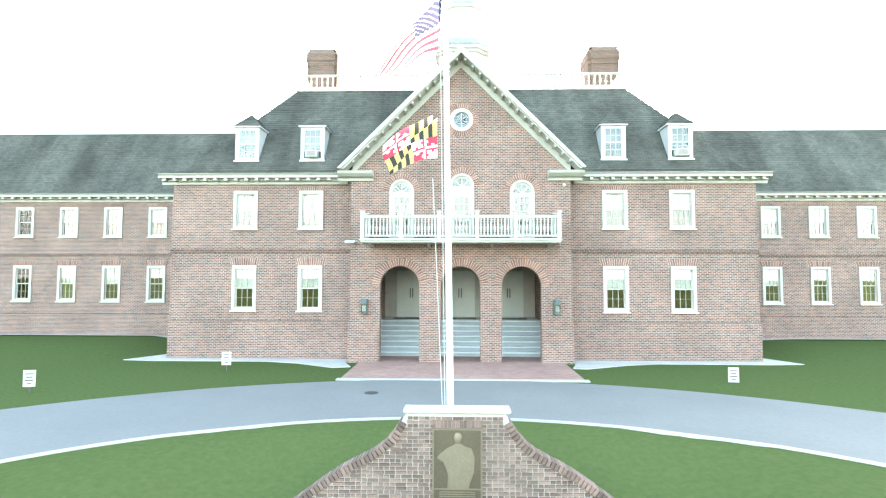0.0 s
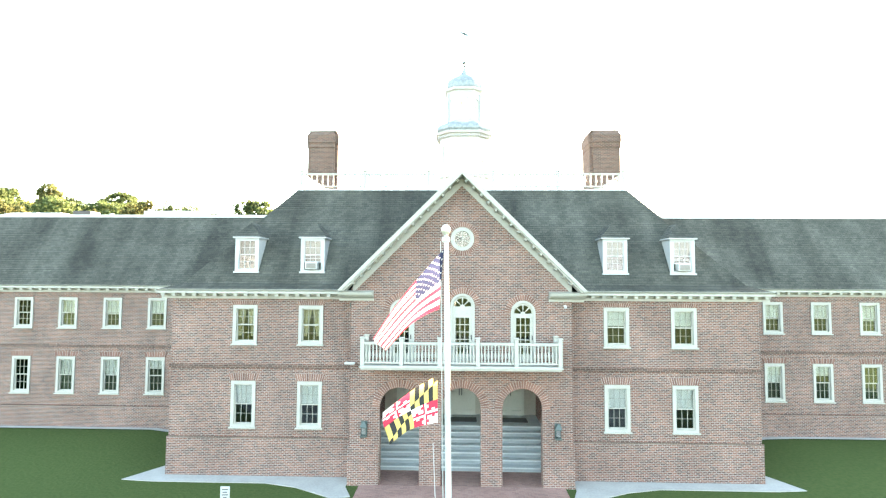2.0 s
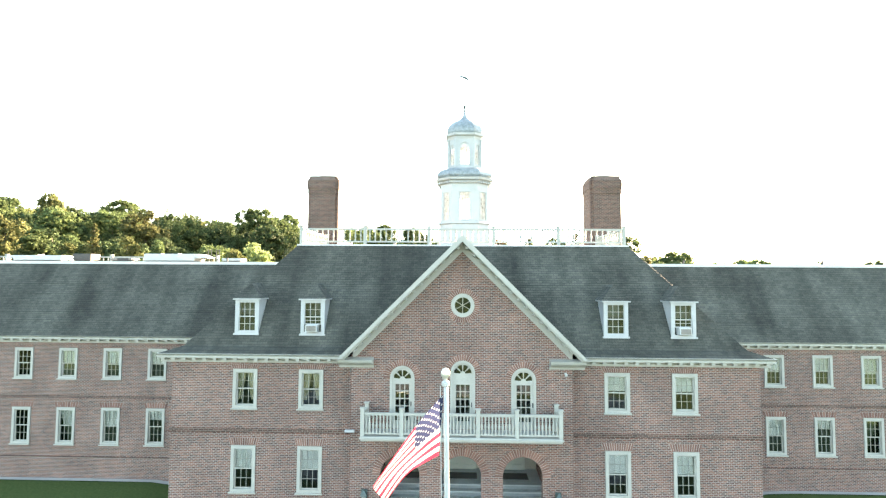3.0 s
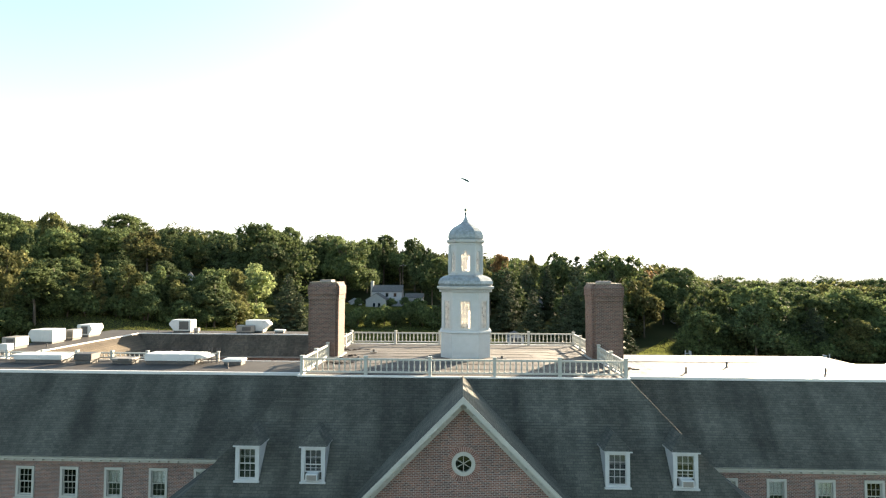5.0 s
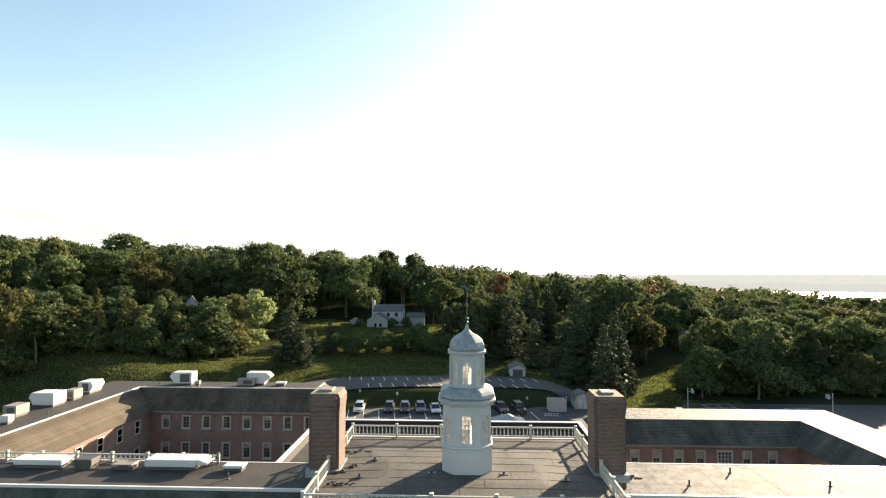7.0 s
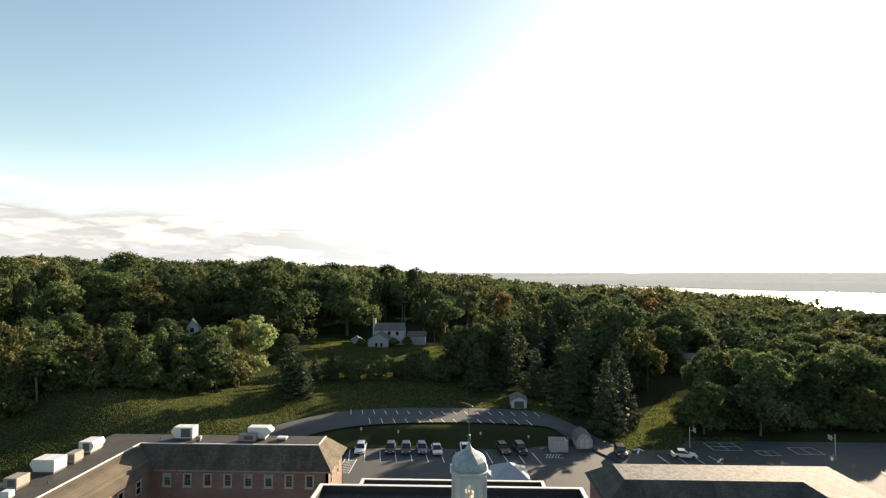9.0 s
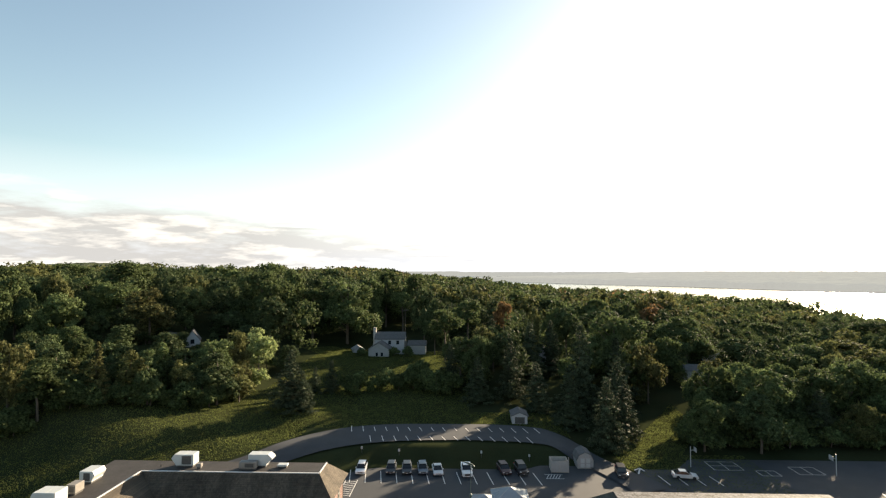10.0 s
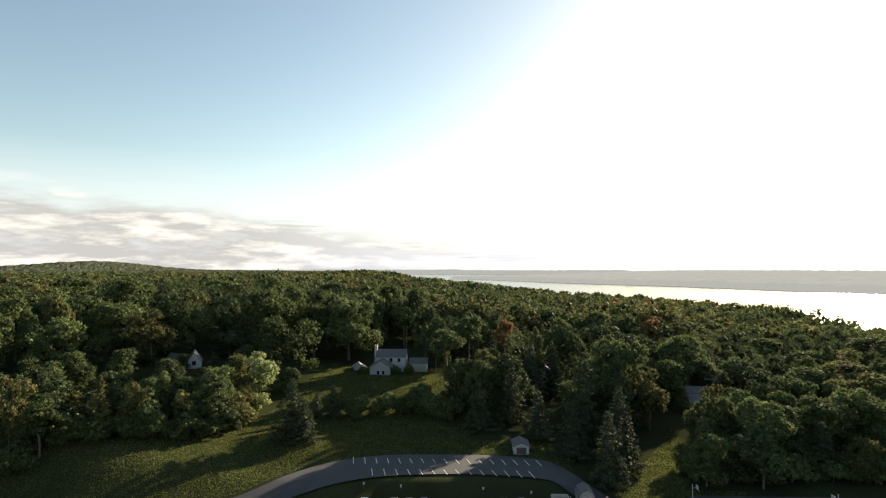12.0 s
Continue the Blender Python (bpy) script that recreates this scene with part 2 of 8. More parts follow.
DRIVE = material("drive_asphalt", (0.138, 0.14, 0.136), 0.85, vary=0.12, scale=0.4, fine=14, bump=0.3)
PAINT = material("road_paint", (0.6, 0.6, 0.58), 0.7, vary=0.25, scale=4)
MILKY_PANE = milky("milky_glass")
PANE = glass("window_glass", (0.95, 0.975, 0.975))
BLIND = material("white_blind", (0.52, 0.53, 0.51), 0.8, vary=0.06, translucent=0.3)
CURTAIN = material("cream_curtain", (0.45, 0.41, 0.29), 0.9, vary=0.15, fine=30, translucent=0.3)
ROOM = material("room_wall", (0.15, 0.15, 0.135), 0.9)
PORCH = material("porch_plaster", (0.36, 0.35, 0.31), 0.9)
DOOR = material("grey_green_paint", (0.46, 0.50, 0.46), 0.5, vary=0.08)
STEP = material("blue_grey_stone", (0.52, 0.58, 0.58), 0.8, vary=0.12)
# the step stone again, with the risers' shade put into its colour
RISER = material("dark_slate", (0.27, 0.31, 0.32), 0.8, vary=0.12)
CAPSTONE = material("mossy_mortar_cap", (0.16, 0.14, 0.11), 0.95, vary=0.4, scale=3, fine=14)
DARK = material("dark_metal", (0.05, 0.05, 0.05), 0.5, vary=0.2)
GREENMETAL = material("verdigris_metal", (0.07, 0.10, 0.095), 0.5, metal=0.3, vary=0.25)
GOLD = material("pale_metal_ball", (0.72, 0.70, 0.62), 0.3, metal=0.6)
BRONZE = material("bronze", (0.085, 0.068, 0.045), 0.5, metal=0.35, vary=0.2, fine=25)
BRONZE_PALE = material("polished_bronze", (0.17, 0.14, 0.10), 0.45, metal=0.3, vary=0.15, fine=25)
UNIT = material("white_unit_metal", (0.46, 0.48, 0.47), 0.45, vary=0.08)
UNIT_TAN = material("grey_unit_metal", (0.20, 0.185, 0.165), 0.6, vary=0.15)
UNIT_DARK = material("grille", (0.06, 0.058, 0.055), 0.6, vary=0.3)
TENT = material("pale_tent", (0.36, 0.44, 0.5), 0.5, vary=0.08, translucent=0.3)


rng0 = random.Random(11)


# ---------------------------------------------------------------- mesh tools
def box(bm, x0, x1, y0, y1, z0, z1, bevel=0.0):
    m = Matrix.Translation(((x0 + x1) / 2, (y0 + y1) / 2, (z0 + z1) / 2)) @ Matrix.Diagonal((abs(x1 - x0), abs(y1 - y0), abs(z1 - z0), 1))
    made = bmesh.ops.create_cube(bm, size=1, matrix=m)["verts"]
    if bevel:
        edges = {e for v in made for e in v.link_edges}
        bmesh.ops.bevel(bm, geom=list(edges), offset=bevel, segments=1, affect="EDGES")
    return bm


def boxed(*dims, bevel=0.0):
    return box(bmesh.new(), *dims, bevel=bevel)


def solid(bm, rings, close=True, caps=True):
    """Skins rings of equally many points."""
    made = [[bm.verts.new(p) for p in ring] for ring in rings]
    for a, b in zip(made, made[1:]):
        k = len(a)
        for i in range(k if close else k - 1):
            bm.faces.new((a[i], a[(i + 1) % k], b[(i + 1) % k], b[i]))
    if caps and close:
        bm.faces.new(made[0][::-1])
        bm.faces.new(made[-1])
    return bm


def turned(bm, profile, sides=10, x=0.0, y=0.0, phase=0.0):
    """A lathe body from (radius, height) pairs."""
    ring = [(math.cos(2 * math.pi * i / sides + phase), math.sin(2 * math.pi * i / sides + phase)) for i in range(sides)]
    return solid(bm, [[(x + r * c, y + r * s, z) for c, s in ring] for r, z in profile])


def slab(bm, outline, holes, place, depth):
    """A plate with holes: outline and holes are loops in the plate's plane; place turns (u, v, w) into a point, w from 0 to depth."""
    loops = [[Vector((u, v, 0)) for u, v in loop] for loop in (outline, *holes)]
    flat = [p for loop in loops for p in loop]
    front = [bm.verts.new(place(p.x, p.y, 0)) for p in flat]
    back = [bm.verts.new(place(p.x, p.y, depth)) for p in flat]
    for a, b, c in tessellate_polygon(loops):
        if len({a, b, c}) == 3:
            bm.faces.new((front[a], front[b], front[c]))
            bm.faces.new((back[c], back[b], back[a]))
    start = 0
    for loop in loops:
        k = len(loop)
        for i in range(k):
            a, b = start + i, start + (i + 1) % k
            bm.faces.new((front[a], front[b], back[b], back[a]))
        start += k
    return bm


def rect(x0, x1, z0, z1):
    return [(x0, z0), (x1, z0), (x1, z1), (x0, z1)]


def arched(xc, half, z0, spring, steps=14):
    return [(xc - half, z0), (xc + half, z0)] + [(xc + half * math.cos(math.pi * i / steps), spring + half * math.sin(math.pi * i / steps)) for i in range(steps + 1)]


def disc(xc, zc, r, steps=24):
    return [(xc + r * math.cos(2 * math.pi * i / steps), zc + r * math.sin(2 * math.pi * i / steps)) for i in range(steps)]


def finish(bm, name, mat, smooth=False):
    bmesh.ops.recalc_face_normals(bm, faces=bm.faces)
    me = bpy.data.meshes.new(name)
    bm.to_mesh(me)
    bm.free()
    for mm in mat if isinstance(mat, (list, tuple)) else [mat]:
        me.materials.append(mm)
    if smooth:
        me.shade_smooth()
    return me


def part(name, bm, mat, parent, label="", smooth=False):
    ob = new(name, finish(bm, name, mat, smooth))
    ob.parent = parent
    if label:
        ob["label"] = label
    return ob


def thing(name, label, category, group="", kind="", at=(0, 0, 0), turn=0.0):
    ob = new(name)
    ob.matrix_basis = pose(*at, 0, 0, turn)
    return tagged(ob, label, category, group, kind)


def single(name, bm, mat, label, category, group="", kind="", smooth=False):
    return tagged(new(name, finish(bm, name, mat, smooth)), label, category, group, kind)


def again(ob, at, parent=None, turn=0.0):
    """A further piece on the same mesh."""
    o = ob.copy()
    scene.collection.objects.link(o)
    o.matrix_basis = pose(*at, 0, 0, turn)
    if parent:
        o.parent = parent
    return o


def rod(bm, a, b, r, sides=6):
    a, b = Vector(a), Vector(b)
    q = (b - a).to_track_quat("Z", "Y").to_matrix()
    ring = [q @ Vector((r * math.cos(2 * math.pi * i / sides), r * math.sin(2 * math.pi * i / sides), 0)) for i in range(sides)]
    return solid(bm, [[a + p for p in ring], [b + p for p in ring]])


def courses(bm, a, b, c, d, exposure=0.155, lift=0.014):
    """A roof slope from the eave a-b up to the top d-c, laid in lapped courses."""
    a, b, c, d = (Vector(p) for p in (a, b, c, d))
    up = (b - a).cross(d - a).normalized()
    if up.z < 0:
        up = -up
    k = max(2, round(((d - a).length + (c - b).length) / 2 / exposure))
    last = [bm.verts.new(a), bm.verts.new(b)]
    for i in range(k):
        f, g = i / k, (i + 1) / k
        p, q, r, s = (bm.verts.new(v) for v in (a.lerp(d, f) + up * lift, b.lerp(c, f) + up * lift, b.lerp(c, g), a.lerp(d, g)))
        bm.faces.new((last[0], last[1], q, p))
        bm.faces.new((p, q, r, s))
        last = [s, r]
    return bm


def slopes(name, parent, mat, *sides, exposure=0.155, label=""):
    """Roof slopes, a part each."""
    for side in sides:
        part(name, courses(bmesh.new(), *side, exposure, 0.034 if exposure > 0.18 else 0.014), mat, parent, label)
# ---------------------------------------------------------------- the plan, in metres
HALF, FRONT, BAY, BAY_Y = 11.75, 19.2, 4.27, 18.4
EAVE, DECK, WING_Y, WING_TOP = 7.4, 12.0, 24.5, 11.28
# the deck's crown is set to fit the cupola's foot to the camera's view
CROWN = DECK + 0.16
CUT = 0.35


def facing(y):
    """A plate that faces south, its front at y."""
    return lambda u, v, w: (u, y + w, v)


def sideways(x, sign=1):
    """A plate whose front looks east (sign 1) or west (-1), at x."""
    return lambda u, v, w: (x - sign * w, u, v)


def sash_window(parent, x0, x1, z0, z1, y, cols=3, rows=2, blind=0.5, curtain=False, thick=0.12, name="window", muntin=0.013):
    """A double-hung window with casing, two glazed sashes, a sill and what hangs behind it; it faces south at y."""
    f = min(0.13, 0.13 * (x1 - x0))
    win = part(name, slab(bmesh.new(), rect(x0, x1, z0, z1), [rect(x0 + f, x1 - f, z0 + f * 0.8, z1 - f)], facing(y - 0.05), thick + 0.05), TRIM, parent)
    part("window_sill", boxed(x0 - 0.05, x1 + 0.05, y - 0.11, y - 0.052, z0 - 0.06, z0 + 0.0, bevel=0.01), TRIM, win)
    xa, xb, za, zb = x0 + f, x1 - f, z0 + f * 0.8, z1 - f
    mid, s = (za + zb) / 2, 0.04
    for k, (lo, hi, dy) in enumerate(((mid - 0.02, zb, 0.02), (za, mid + 0.02, 0.06))):
        panes = []
        for i in range(cols):
            for j in range(rows):
                wx, wz = (xb - xa - 2 * s) / cols, (hi - lo - 2 * s) / rows
                panes.append(rect(xa + s + i * wx + muntin / 2, xa + s + (i + 1) * wx - muntin / 2, lo + s + j * wz + muntin / 2, lo + s + (j + 1) * wz - muntin / 2))
        part("sash", slab(bmesh.new(), rect(xa, xb, lo, hi), panes, facing(y + dy), 0.035), TRIM, win)
        g = part("pane", boxed(xa + 0.01, xb - 0.01, y + dy + 0.015, y + dy + 0.02, lo + 0.01, hi - 0.01), PANE, win)
        g.visible_shadow = False
    if blind:
        part("window_blind", boxed(xa, xb, y + 0.13, y + 0.135, zb - blind * (zb - za), zb), BLIND, win, "white roller blind pulled part way down")
    if curtain:
        bm = bmesh.new()
        for sign in (-1, 1):
            c = (xa + xb) / 2 + sign * (xb - xa) / 2
            loop = []
            for i in range(9):
                u = i / 8 * (xb - xa) * 0.5
                loop.append((c - sign * u, y + 0.16 + 0.02 * math.sin(i * 2.3)))
            top = [bm.verts.new((px, py, zb)) for px, py in loop]
            low = [bm.verts.new((c + (px - c) * 0.45, py, za + 0.15 * (zb - za))) for px, py in loop]
            for i in range(8):
                bm.faces.new((top[i], top[i + 1], low[i + 1], low[i]))
        part("curtain", bm, CURTAIN, win, "cream curtain tied back")
    return win


def jack_arch(parent, xc, half, z0, z1, y, count=13):
    """A flat arch of splayed bricks, 15 mm proud of the wall."""
    part("mortar_bed", slab(bmesh.new(), [(xc - half, z0), (xc + half, z0), (xc + half * 1.16, z1), (xc - half * 1.16, z1)], [], facing(y - 0.006), 0.03), MORTAR, parent)
    for i in range(count):
        a, b = -1 + 2 * i / count + 0.016, -1 + 2 * (i + 1) / count - 0.016
        lo, hi = half, half * 1.16
        part("brick", slab(bmesh.new(), [(xc + a * lo, z0), (xc + b * lo, z0), (xc + b * hi, z1), (xc + a * hi, z1)], [], facing(y - 0.015), 0.05), RUBBED, parent)


def ring_arch(parent, xc, zc, r0, r1, y, a0=0.0, a1=math.pi, count=23):
    """An arch or ring of bricks on edge in a bed of mortar."""
    steps = 40
    turns = [a0 + (a1 - a0) * i / steps for i in range(steps + 1)]
    if a1 - a0 < 6:
        bed, gaps = [(xc + r0 * math.cos(t), zc + r0 * math.sin(t)) for t in turns] + [(xc + r1 * math.cos(t), zc + r1 * math.sin(t)) for t in turns[::-1]], []
    else:
        bed, gaps = disc(xc, zc, r1, 40), [disc(xc, zc, r0, 40)]
    part("mortar_bed", slab(bmesh.new(), bed, gaps, facing(y - 0.008), 0.03), MORTAR, parent)
    for i in range(count):
        a, b = a0 + (a1 - a0) * (i + 0.08) / count, a0 + (a1 - a0) * (i + 0.92) / count
        part("brick", slab(bmesh.new(), [(xc + r0 * math.cos(a), zc + r0 * math.sin(a)), (xc + r1 * math.cos(a), zc + r1 * math.sin(a)), (xc + r1 * math.cos(b), zc + r1 * math.sin(b)), (xc + r0 * math.cos(b), zc + r0 * math.sin(b))], [], facing(y - 0.02), 0.06), RUBBED, parent)


def cornice(parent, x0, x1, y, z, gap=0.42, name="cornice"):
    """A moulded eave with small brackets, facing south at y."""
    bm = bmesh.new()
    prof = [(0, -0.36), (-0.06, -0.36), (-0.06, -0.26), (-0.14, -0.22), (-0.14, -0.16), (-0.40, -0.14), (-0.40, -0.06), (-0.46, 0.0), (-0.46, 0.03), (0, 0.03)]
    solid(bm, [[(x, y + dy, z + dz) for dy, dz in prof] for x in (x0, x1)])
    c = part(name, bm, TRIM, parent)
    for i in range(int((x1 - x0) / gap)):
        x = x0 + gap * (i + 0.5)
        if i == 0:
            first = part("bracket", boxed(-0.07, 0.07, -0.20, 0.0, -0.10, 0.0), TRIM, c)
            first.matrix_basis = pose(x, y - 0.142, z - 0.145)
        else:
            again(first, (x, y - 0.142, z - 0.145))
    return c


# ---------------------------------------------------------------- main block
hall = thing("brick_hall", "two-storey red brick public building with grey shingle roof and cream trim", "building")
UP, LOW = (5.22, 6.78), (1.92, 3.74)
WINDOWS = (-8.74, -6.05, 6.18, 8.83)
holes = []
for xc in WINDOWS:
    holes += [rect(xc - 0.5, xc + 0.5, *UP), rect(xc - 0.5, xc + 0.5, *LOW)]
part("front_wall", slab(bmesh.new(), rect(-HALF, -BAY + 0.02, -0.8, EAVE - 0.05), holes[:4], facing(FRONT), CUT), BRICK, hall)
part("front_wall", slab(bmesh.new(), rect(BAY - 0.02, HALF, -0.8, EAVE - 0.05), holes[4:], facing(FRONT), CUT), BRICK, hall)
for sign in (-1, 1):
    part("side_wall", slab(bmesh.new(), rect(FRONT + CUT, 38.0, -0.8, EAVE - 0.05), [], sideways(sign * HALF, sign), CUT), BRICK, hall)
    # plinth and belt course stand a little proud
    a, b = sorted((sign * BAY, sign * (HALF + 0.055)))
    part("plinth", boxed(a, b, FRONT - 0.055, FRONT - 0.002, -0.8, 1.47), BRICK, hall)
    part("plinth", boxed(*sorted((sign * (HALF + 0.002), sign * (HALF + 0.055))), FRONT - 0.002, 24.45, -0.8, 1.47), BRICK, hall)
    part("plinth_cap", boxed(a, b, FRONT - 0.06, FRONT - 0.002, 1.472, 1.53), BRICK_DARK, hall)
    part("belt_course", boxed(a, b, FRONT - 0.03, FRONT - 0.002, 4.25, 4.40), BRICK_DARK, hall)
part("rear_wall", slab(bmesh.new(), rect(-HALF + CUT, HALF - CUT, -0.8, EAVE - 0.05), [], facing(37.65), CUT), BRICK, hall)
part("floor_slab", boxed(-HALF + 0.4, HALF - 0.4, 19.6, 37.6, 4.1, 4.3), ROOM, hall)
part("inner_wall", boxed(-HALF + 0.4, HALF - 0.4, 24.0, 24.1, 4.302, 7.3), ROOM, hall)
part("inner_wall", boxed(-HALF + 0.4, HALF - 0.4, 24.0, 24.1, -0.3, 4.098), ROOM, hall)


for k, xc in enumerate(WINDOWS):
    sash_window(hall, xc - 0.5, xc + 0.5, *UP, FRONT, 3, 2, 0.46 if k > 1 else 0.0, k < 2)
    sash_window(hall, xc - 0.5, xc + 0.5, *LOW, FRONT, 3, 2, 0.52)
    jack_arch(hall, xc, 0.55, LOW[1] + 0.01, LOW[1] + 0.29, FRONT)
    jack_arch(hall, xc, 0.52, UP[1] + 0.01, UP[1] + 0.17, FRONT)
cornice(hall, -HALF - 0.45, -BAY - 0.3, FRONT, EAVE)
cornice(hall, BAY + 0.3, HALF + 0.45, FRONT, EAVE)

# hipped roof up to a flat deck
EX, DX, EY0, DY0, DY1, EY1 = 12.2, 7.62, 18.74, 22.2, 33.75, 38.0
# the slopes flare out a little above the eaves
FX, FY0, FY1, FZ = 11.42, 19.40, 37.3, 7.66
RINGS = ((EX, EY0, EY1, EAVE), (FX, FY0, FY1, FZ), (DX, DY0, DY1, DECK))
for (xa, ya, yb, za), (xc, yc, yd, zc) in zip(RINGS, RINGS[1:]):
    slopes("roof_slope", hall, SHINGLE, ((-xa, ya, za), (xa, ya, za), (xc, yc, zc), (-xc, yc, zc)), *[((s * xa, ya, za), (s * xa, yb, za), (s * xc, yd, zc), (s * xc, yc, zc)) for s in (-1, 1)], ((-xa, yb, za), (xa, yb, za), (xc, yd, zc), (-xc, yd, zc)), label="weathered grey shingles in lapped courses")
    for s in (-1, 1):
        part("hip_cap", rod(bmesh.new(), (s * xa, ya, za - 0.01), (s * xc, yc, zc - 0.01), 0.02), SHINGLE, hall)
deck = solid(bmesh.new(), [[(-x, y0, z), (x, y0, z), (x, y1, z), (-x, y1, z)] for x, y0, y1, z in ((DX, DY0, DY1, DECK - 0.25), (DX, DY0, DY1, DECK), (DX - 3.4, DY0 + 3.4, DY1 - 5.2, CROWN))])
part("roof_deck", deck, DECKROOF, hall, "brown-grey, slightly crowned flat roof membrane with seams")


def deck_z(x, y):
    """Height of the crowned deck."""
    f = min(1.0, (DX - abs(x)) / 3.4, (y - DY0) / 3.4, (DY1 - y) / 5.2)
    return DECK + (CROWN - DECK) * max(0.0, f)


bm = bmesh.new()
for i in range(9):
    y = DY0 + 0.6 + 1.12 * i
    xs = [-DX + 0.3 + (2 * DX - 0.6) * j / 12 for j in range(13)]
    solid(bm, [[(x, y, deck_z(x, y) + 0.003), (x, y + 0.07, deck_z(x, y + 0.07) + 0.003), (x, y + 0.07, deck_z(x, y + 0.07) + 0.014), (x, y, deck_z(x, y) + 0.014)] for x in xs])
    for j in range(3):
        x = -5.6 + 4.1 * j + 1.3 * (i % 3)
        ys = [y + 0.09 + 1.0 * k / 4 for k in range(5)]
        solid(bm, [[(x, v, deck_z(x, v) + 0.003), (x + 0.05, v, deck_z(x + 0.05, v) + 0.003), (x + 0.05, v, deck_z(x, v) + 0.012), (x, v, deck_z(x, v) + 0.012)] for v in ys])
part("deck_seam", bm, DECKROOF, hall)
part("deck_edge", slab(bmesh.new(), rect(-DX - 0.05, DX + 0.05, DY0 - 0.05, DY1 + 0.05), [rect(-DX + 0.1, DX - 0.1, DY0 + 0.1, DY1 - 0.1)], lambda u, v, w: (u, v, DECK - 0.015 + w), 0.07), COPING, hall)

# ---------------------------------------------------------------- projecting bay with three arches, balcony doors and gable
ARCHES, AR, SPRING = (-2.34, 0.02, 2.36), 0.76, 2.94
APEX, RAKE = 11.75, 0.994
SHOULDER = APEX - RAKE * BAY
outline = [(-BAY, -0.8)]
for xc in ARCHES:
    outline += [(xc - AR, -0.8)] + [(xc - AR * math.cos(math.pi * i / 16), SPRING + AR * math.sin(math.pi * i / 16)) for i in range(17)] + [(xc + AR, -0.8)]
outline += [(BAY, -0.8), (BAY, SHOULDER), (0.03, APEX), (-BAY, SHOULDER)]
DOORS, DH = (-2.28, 0.06, 2.40), 0.48
TALL = (6.62, 6.84, 6.58)
holes = [arched(xc, DH, 4.72, top, 12) for xc, top in zip(DOORS, TALL)] + [disc(0.05, 9.44, 0.46)]
part("bay_wall", slab(bmesh.new(), outline, holes, facing(BAY_Y), 0.4), BRICK, hall)
for sign in (-1, 1):
    part("bay_side_wall", boxed(*sorted((sign * (BAY - 0.4), sign * BAY)), BAY_Y + 0.4, FRONT + 0.3, -0.8, 7.3), BRICK, hall)
    part("plinth", boxed(*sorted((sign * 3.14, sign * (BAY + 0.055))), BAY_Y - 0.055, BAY_Y - 0.002, -0.8, 1.47), BRICK, hall)
for xc in (-1.16, 1.19):
    part("plinth", boxed(xc - 0.40, xc + 0.40, BAY_Y - 0.055, BAY_Y - 0.002, -0.8, 1.47), BRICK, hall)
for xc in ARCHES:
    ring_arch(hall, xc, SPRING, AR + 0.005, AR + 0.30, BAY_Y, count=31)
for xc, top in zip(DOORS, TALL):
    ring_arch(hall, xc, top, DH + 0.005, DH + 0.23, BAY_Y, count=21)
ring_arch(hall, 0.05, 9.44, 0.47, 0.66, BAY_Y, 0, 2 * math.pi, 44)

# round window
rose = part("round_window", slab(bmesh.new(), disc(0.05, 9.44, 0.46), [disc(0.05, 9.44, 0.31)], facing(BAY_Y - 0.02), 0.12), TRIM, hall)
bm = bmesh.new()
for i in range(6):
    a = math.pi * i / 3 + math.pi / 6
    rod(bm, (0.05, BAY_Y + 0.04, 9.44), (0.05 + 0.32 * math.cos(a), BAY_Y + 0.04, 9.44 + 0.32 * math.sin(a)), 0.014)
turned(bm, [(0.0, 0), (0.05, 0.0), (0.05, 0.03), (0.0, 0.03)], 8, 0.05, 0.0)
bmesh.ops.transform(bm, matrix=Matrix.Identity(4), verts=bm.verts)
part("muntin", bm, TRIM, rose)
g = part("pane", slab(bmesh.new(), disc(0.05, 9.44, 0.33), [], facing(BAY_Y + 0.06), 0.006), PANE, rose)
g.visible_shadow = False

# balcony doors with fanlights
for xc, top in zip(DOORS, TALL):
    lines = []
    for i in range(3):
        for j in range(5):
            w, h = 0.56 / 3, 1.42 / 5
            x0, z0 = xc - 0.28 + i * w, 4.98 + j * h
            lines.append(rect(x0 + 0.014, x0 + w - 0.014, z0 + 0.014, z0 + h - 0.014))
    fan = []
    spring = 6.52 + (top - 6.62)
    for i in range(4):
        a, b = math.pi * (i + 0.1) / 4, math.pi * (i + 0.9) / 4
        fan.append([(xc + r * math.cos(t), spring + 0.06 + r * math.sin(t)) for r, t in ((0.10, a), (0.34, a), (0.35, (a + b) / 2), (0.34, b), (0.10, b))])
    d = part("balcony_door", slab(bmesh.new(), arched(xc, DH - 0.002, 4.722, top, 12), lines + fan, facing(BAY_Y + 0.06), 0.06), TRIM, hall, "cream glazed balcony door with fanlight")
    g = part("pane", slab(bmesh.new(), arched(xc, DH - 0.06, 4.8, top, 12), [], facing(BAY_Y + 0.09), 0.006), PANE, d)
    g.visible_shadow = False
    part("door_handle", boxed(xc + 0.33, xc + 0.36, BAY_Y + 0.0, BAY_Y + 0.058, 5.55, 5.72), DARK, d)
    part("casing", slab(bmesh.new(), arched(xc, DH - 0.002, 4.722, top, 12), [arched(xc, DH - 0.09, 4.73, top, 12)], facing(BAY_Y - 0.01), 0.069), TRIM, d)

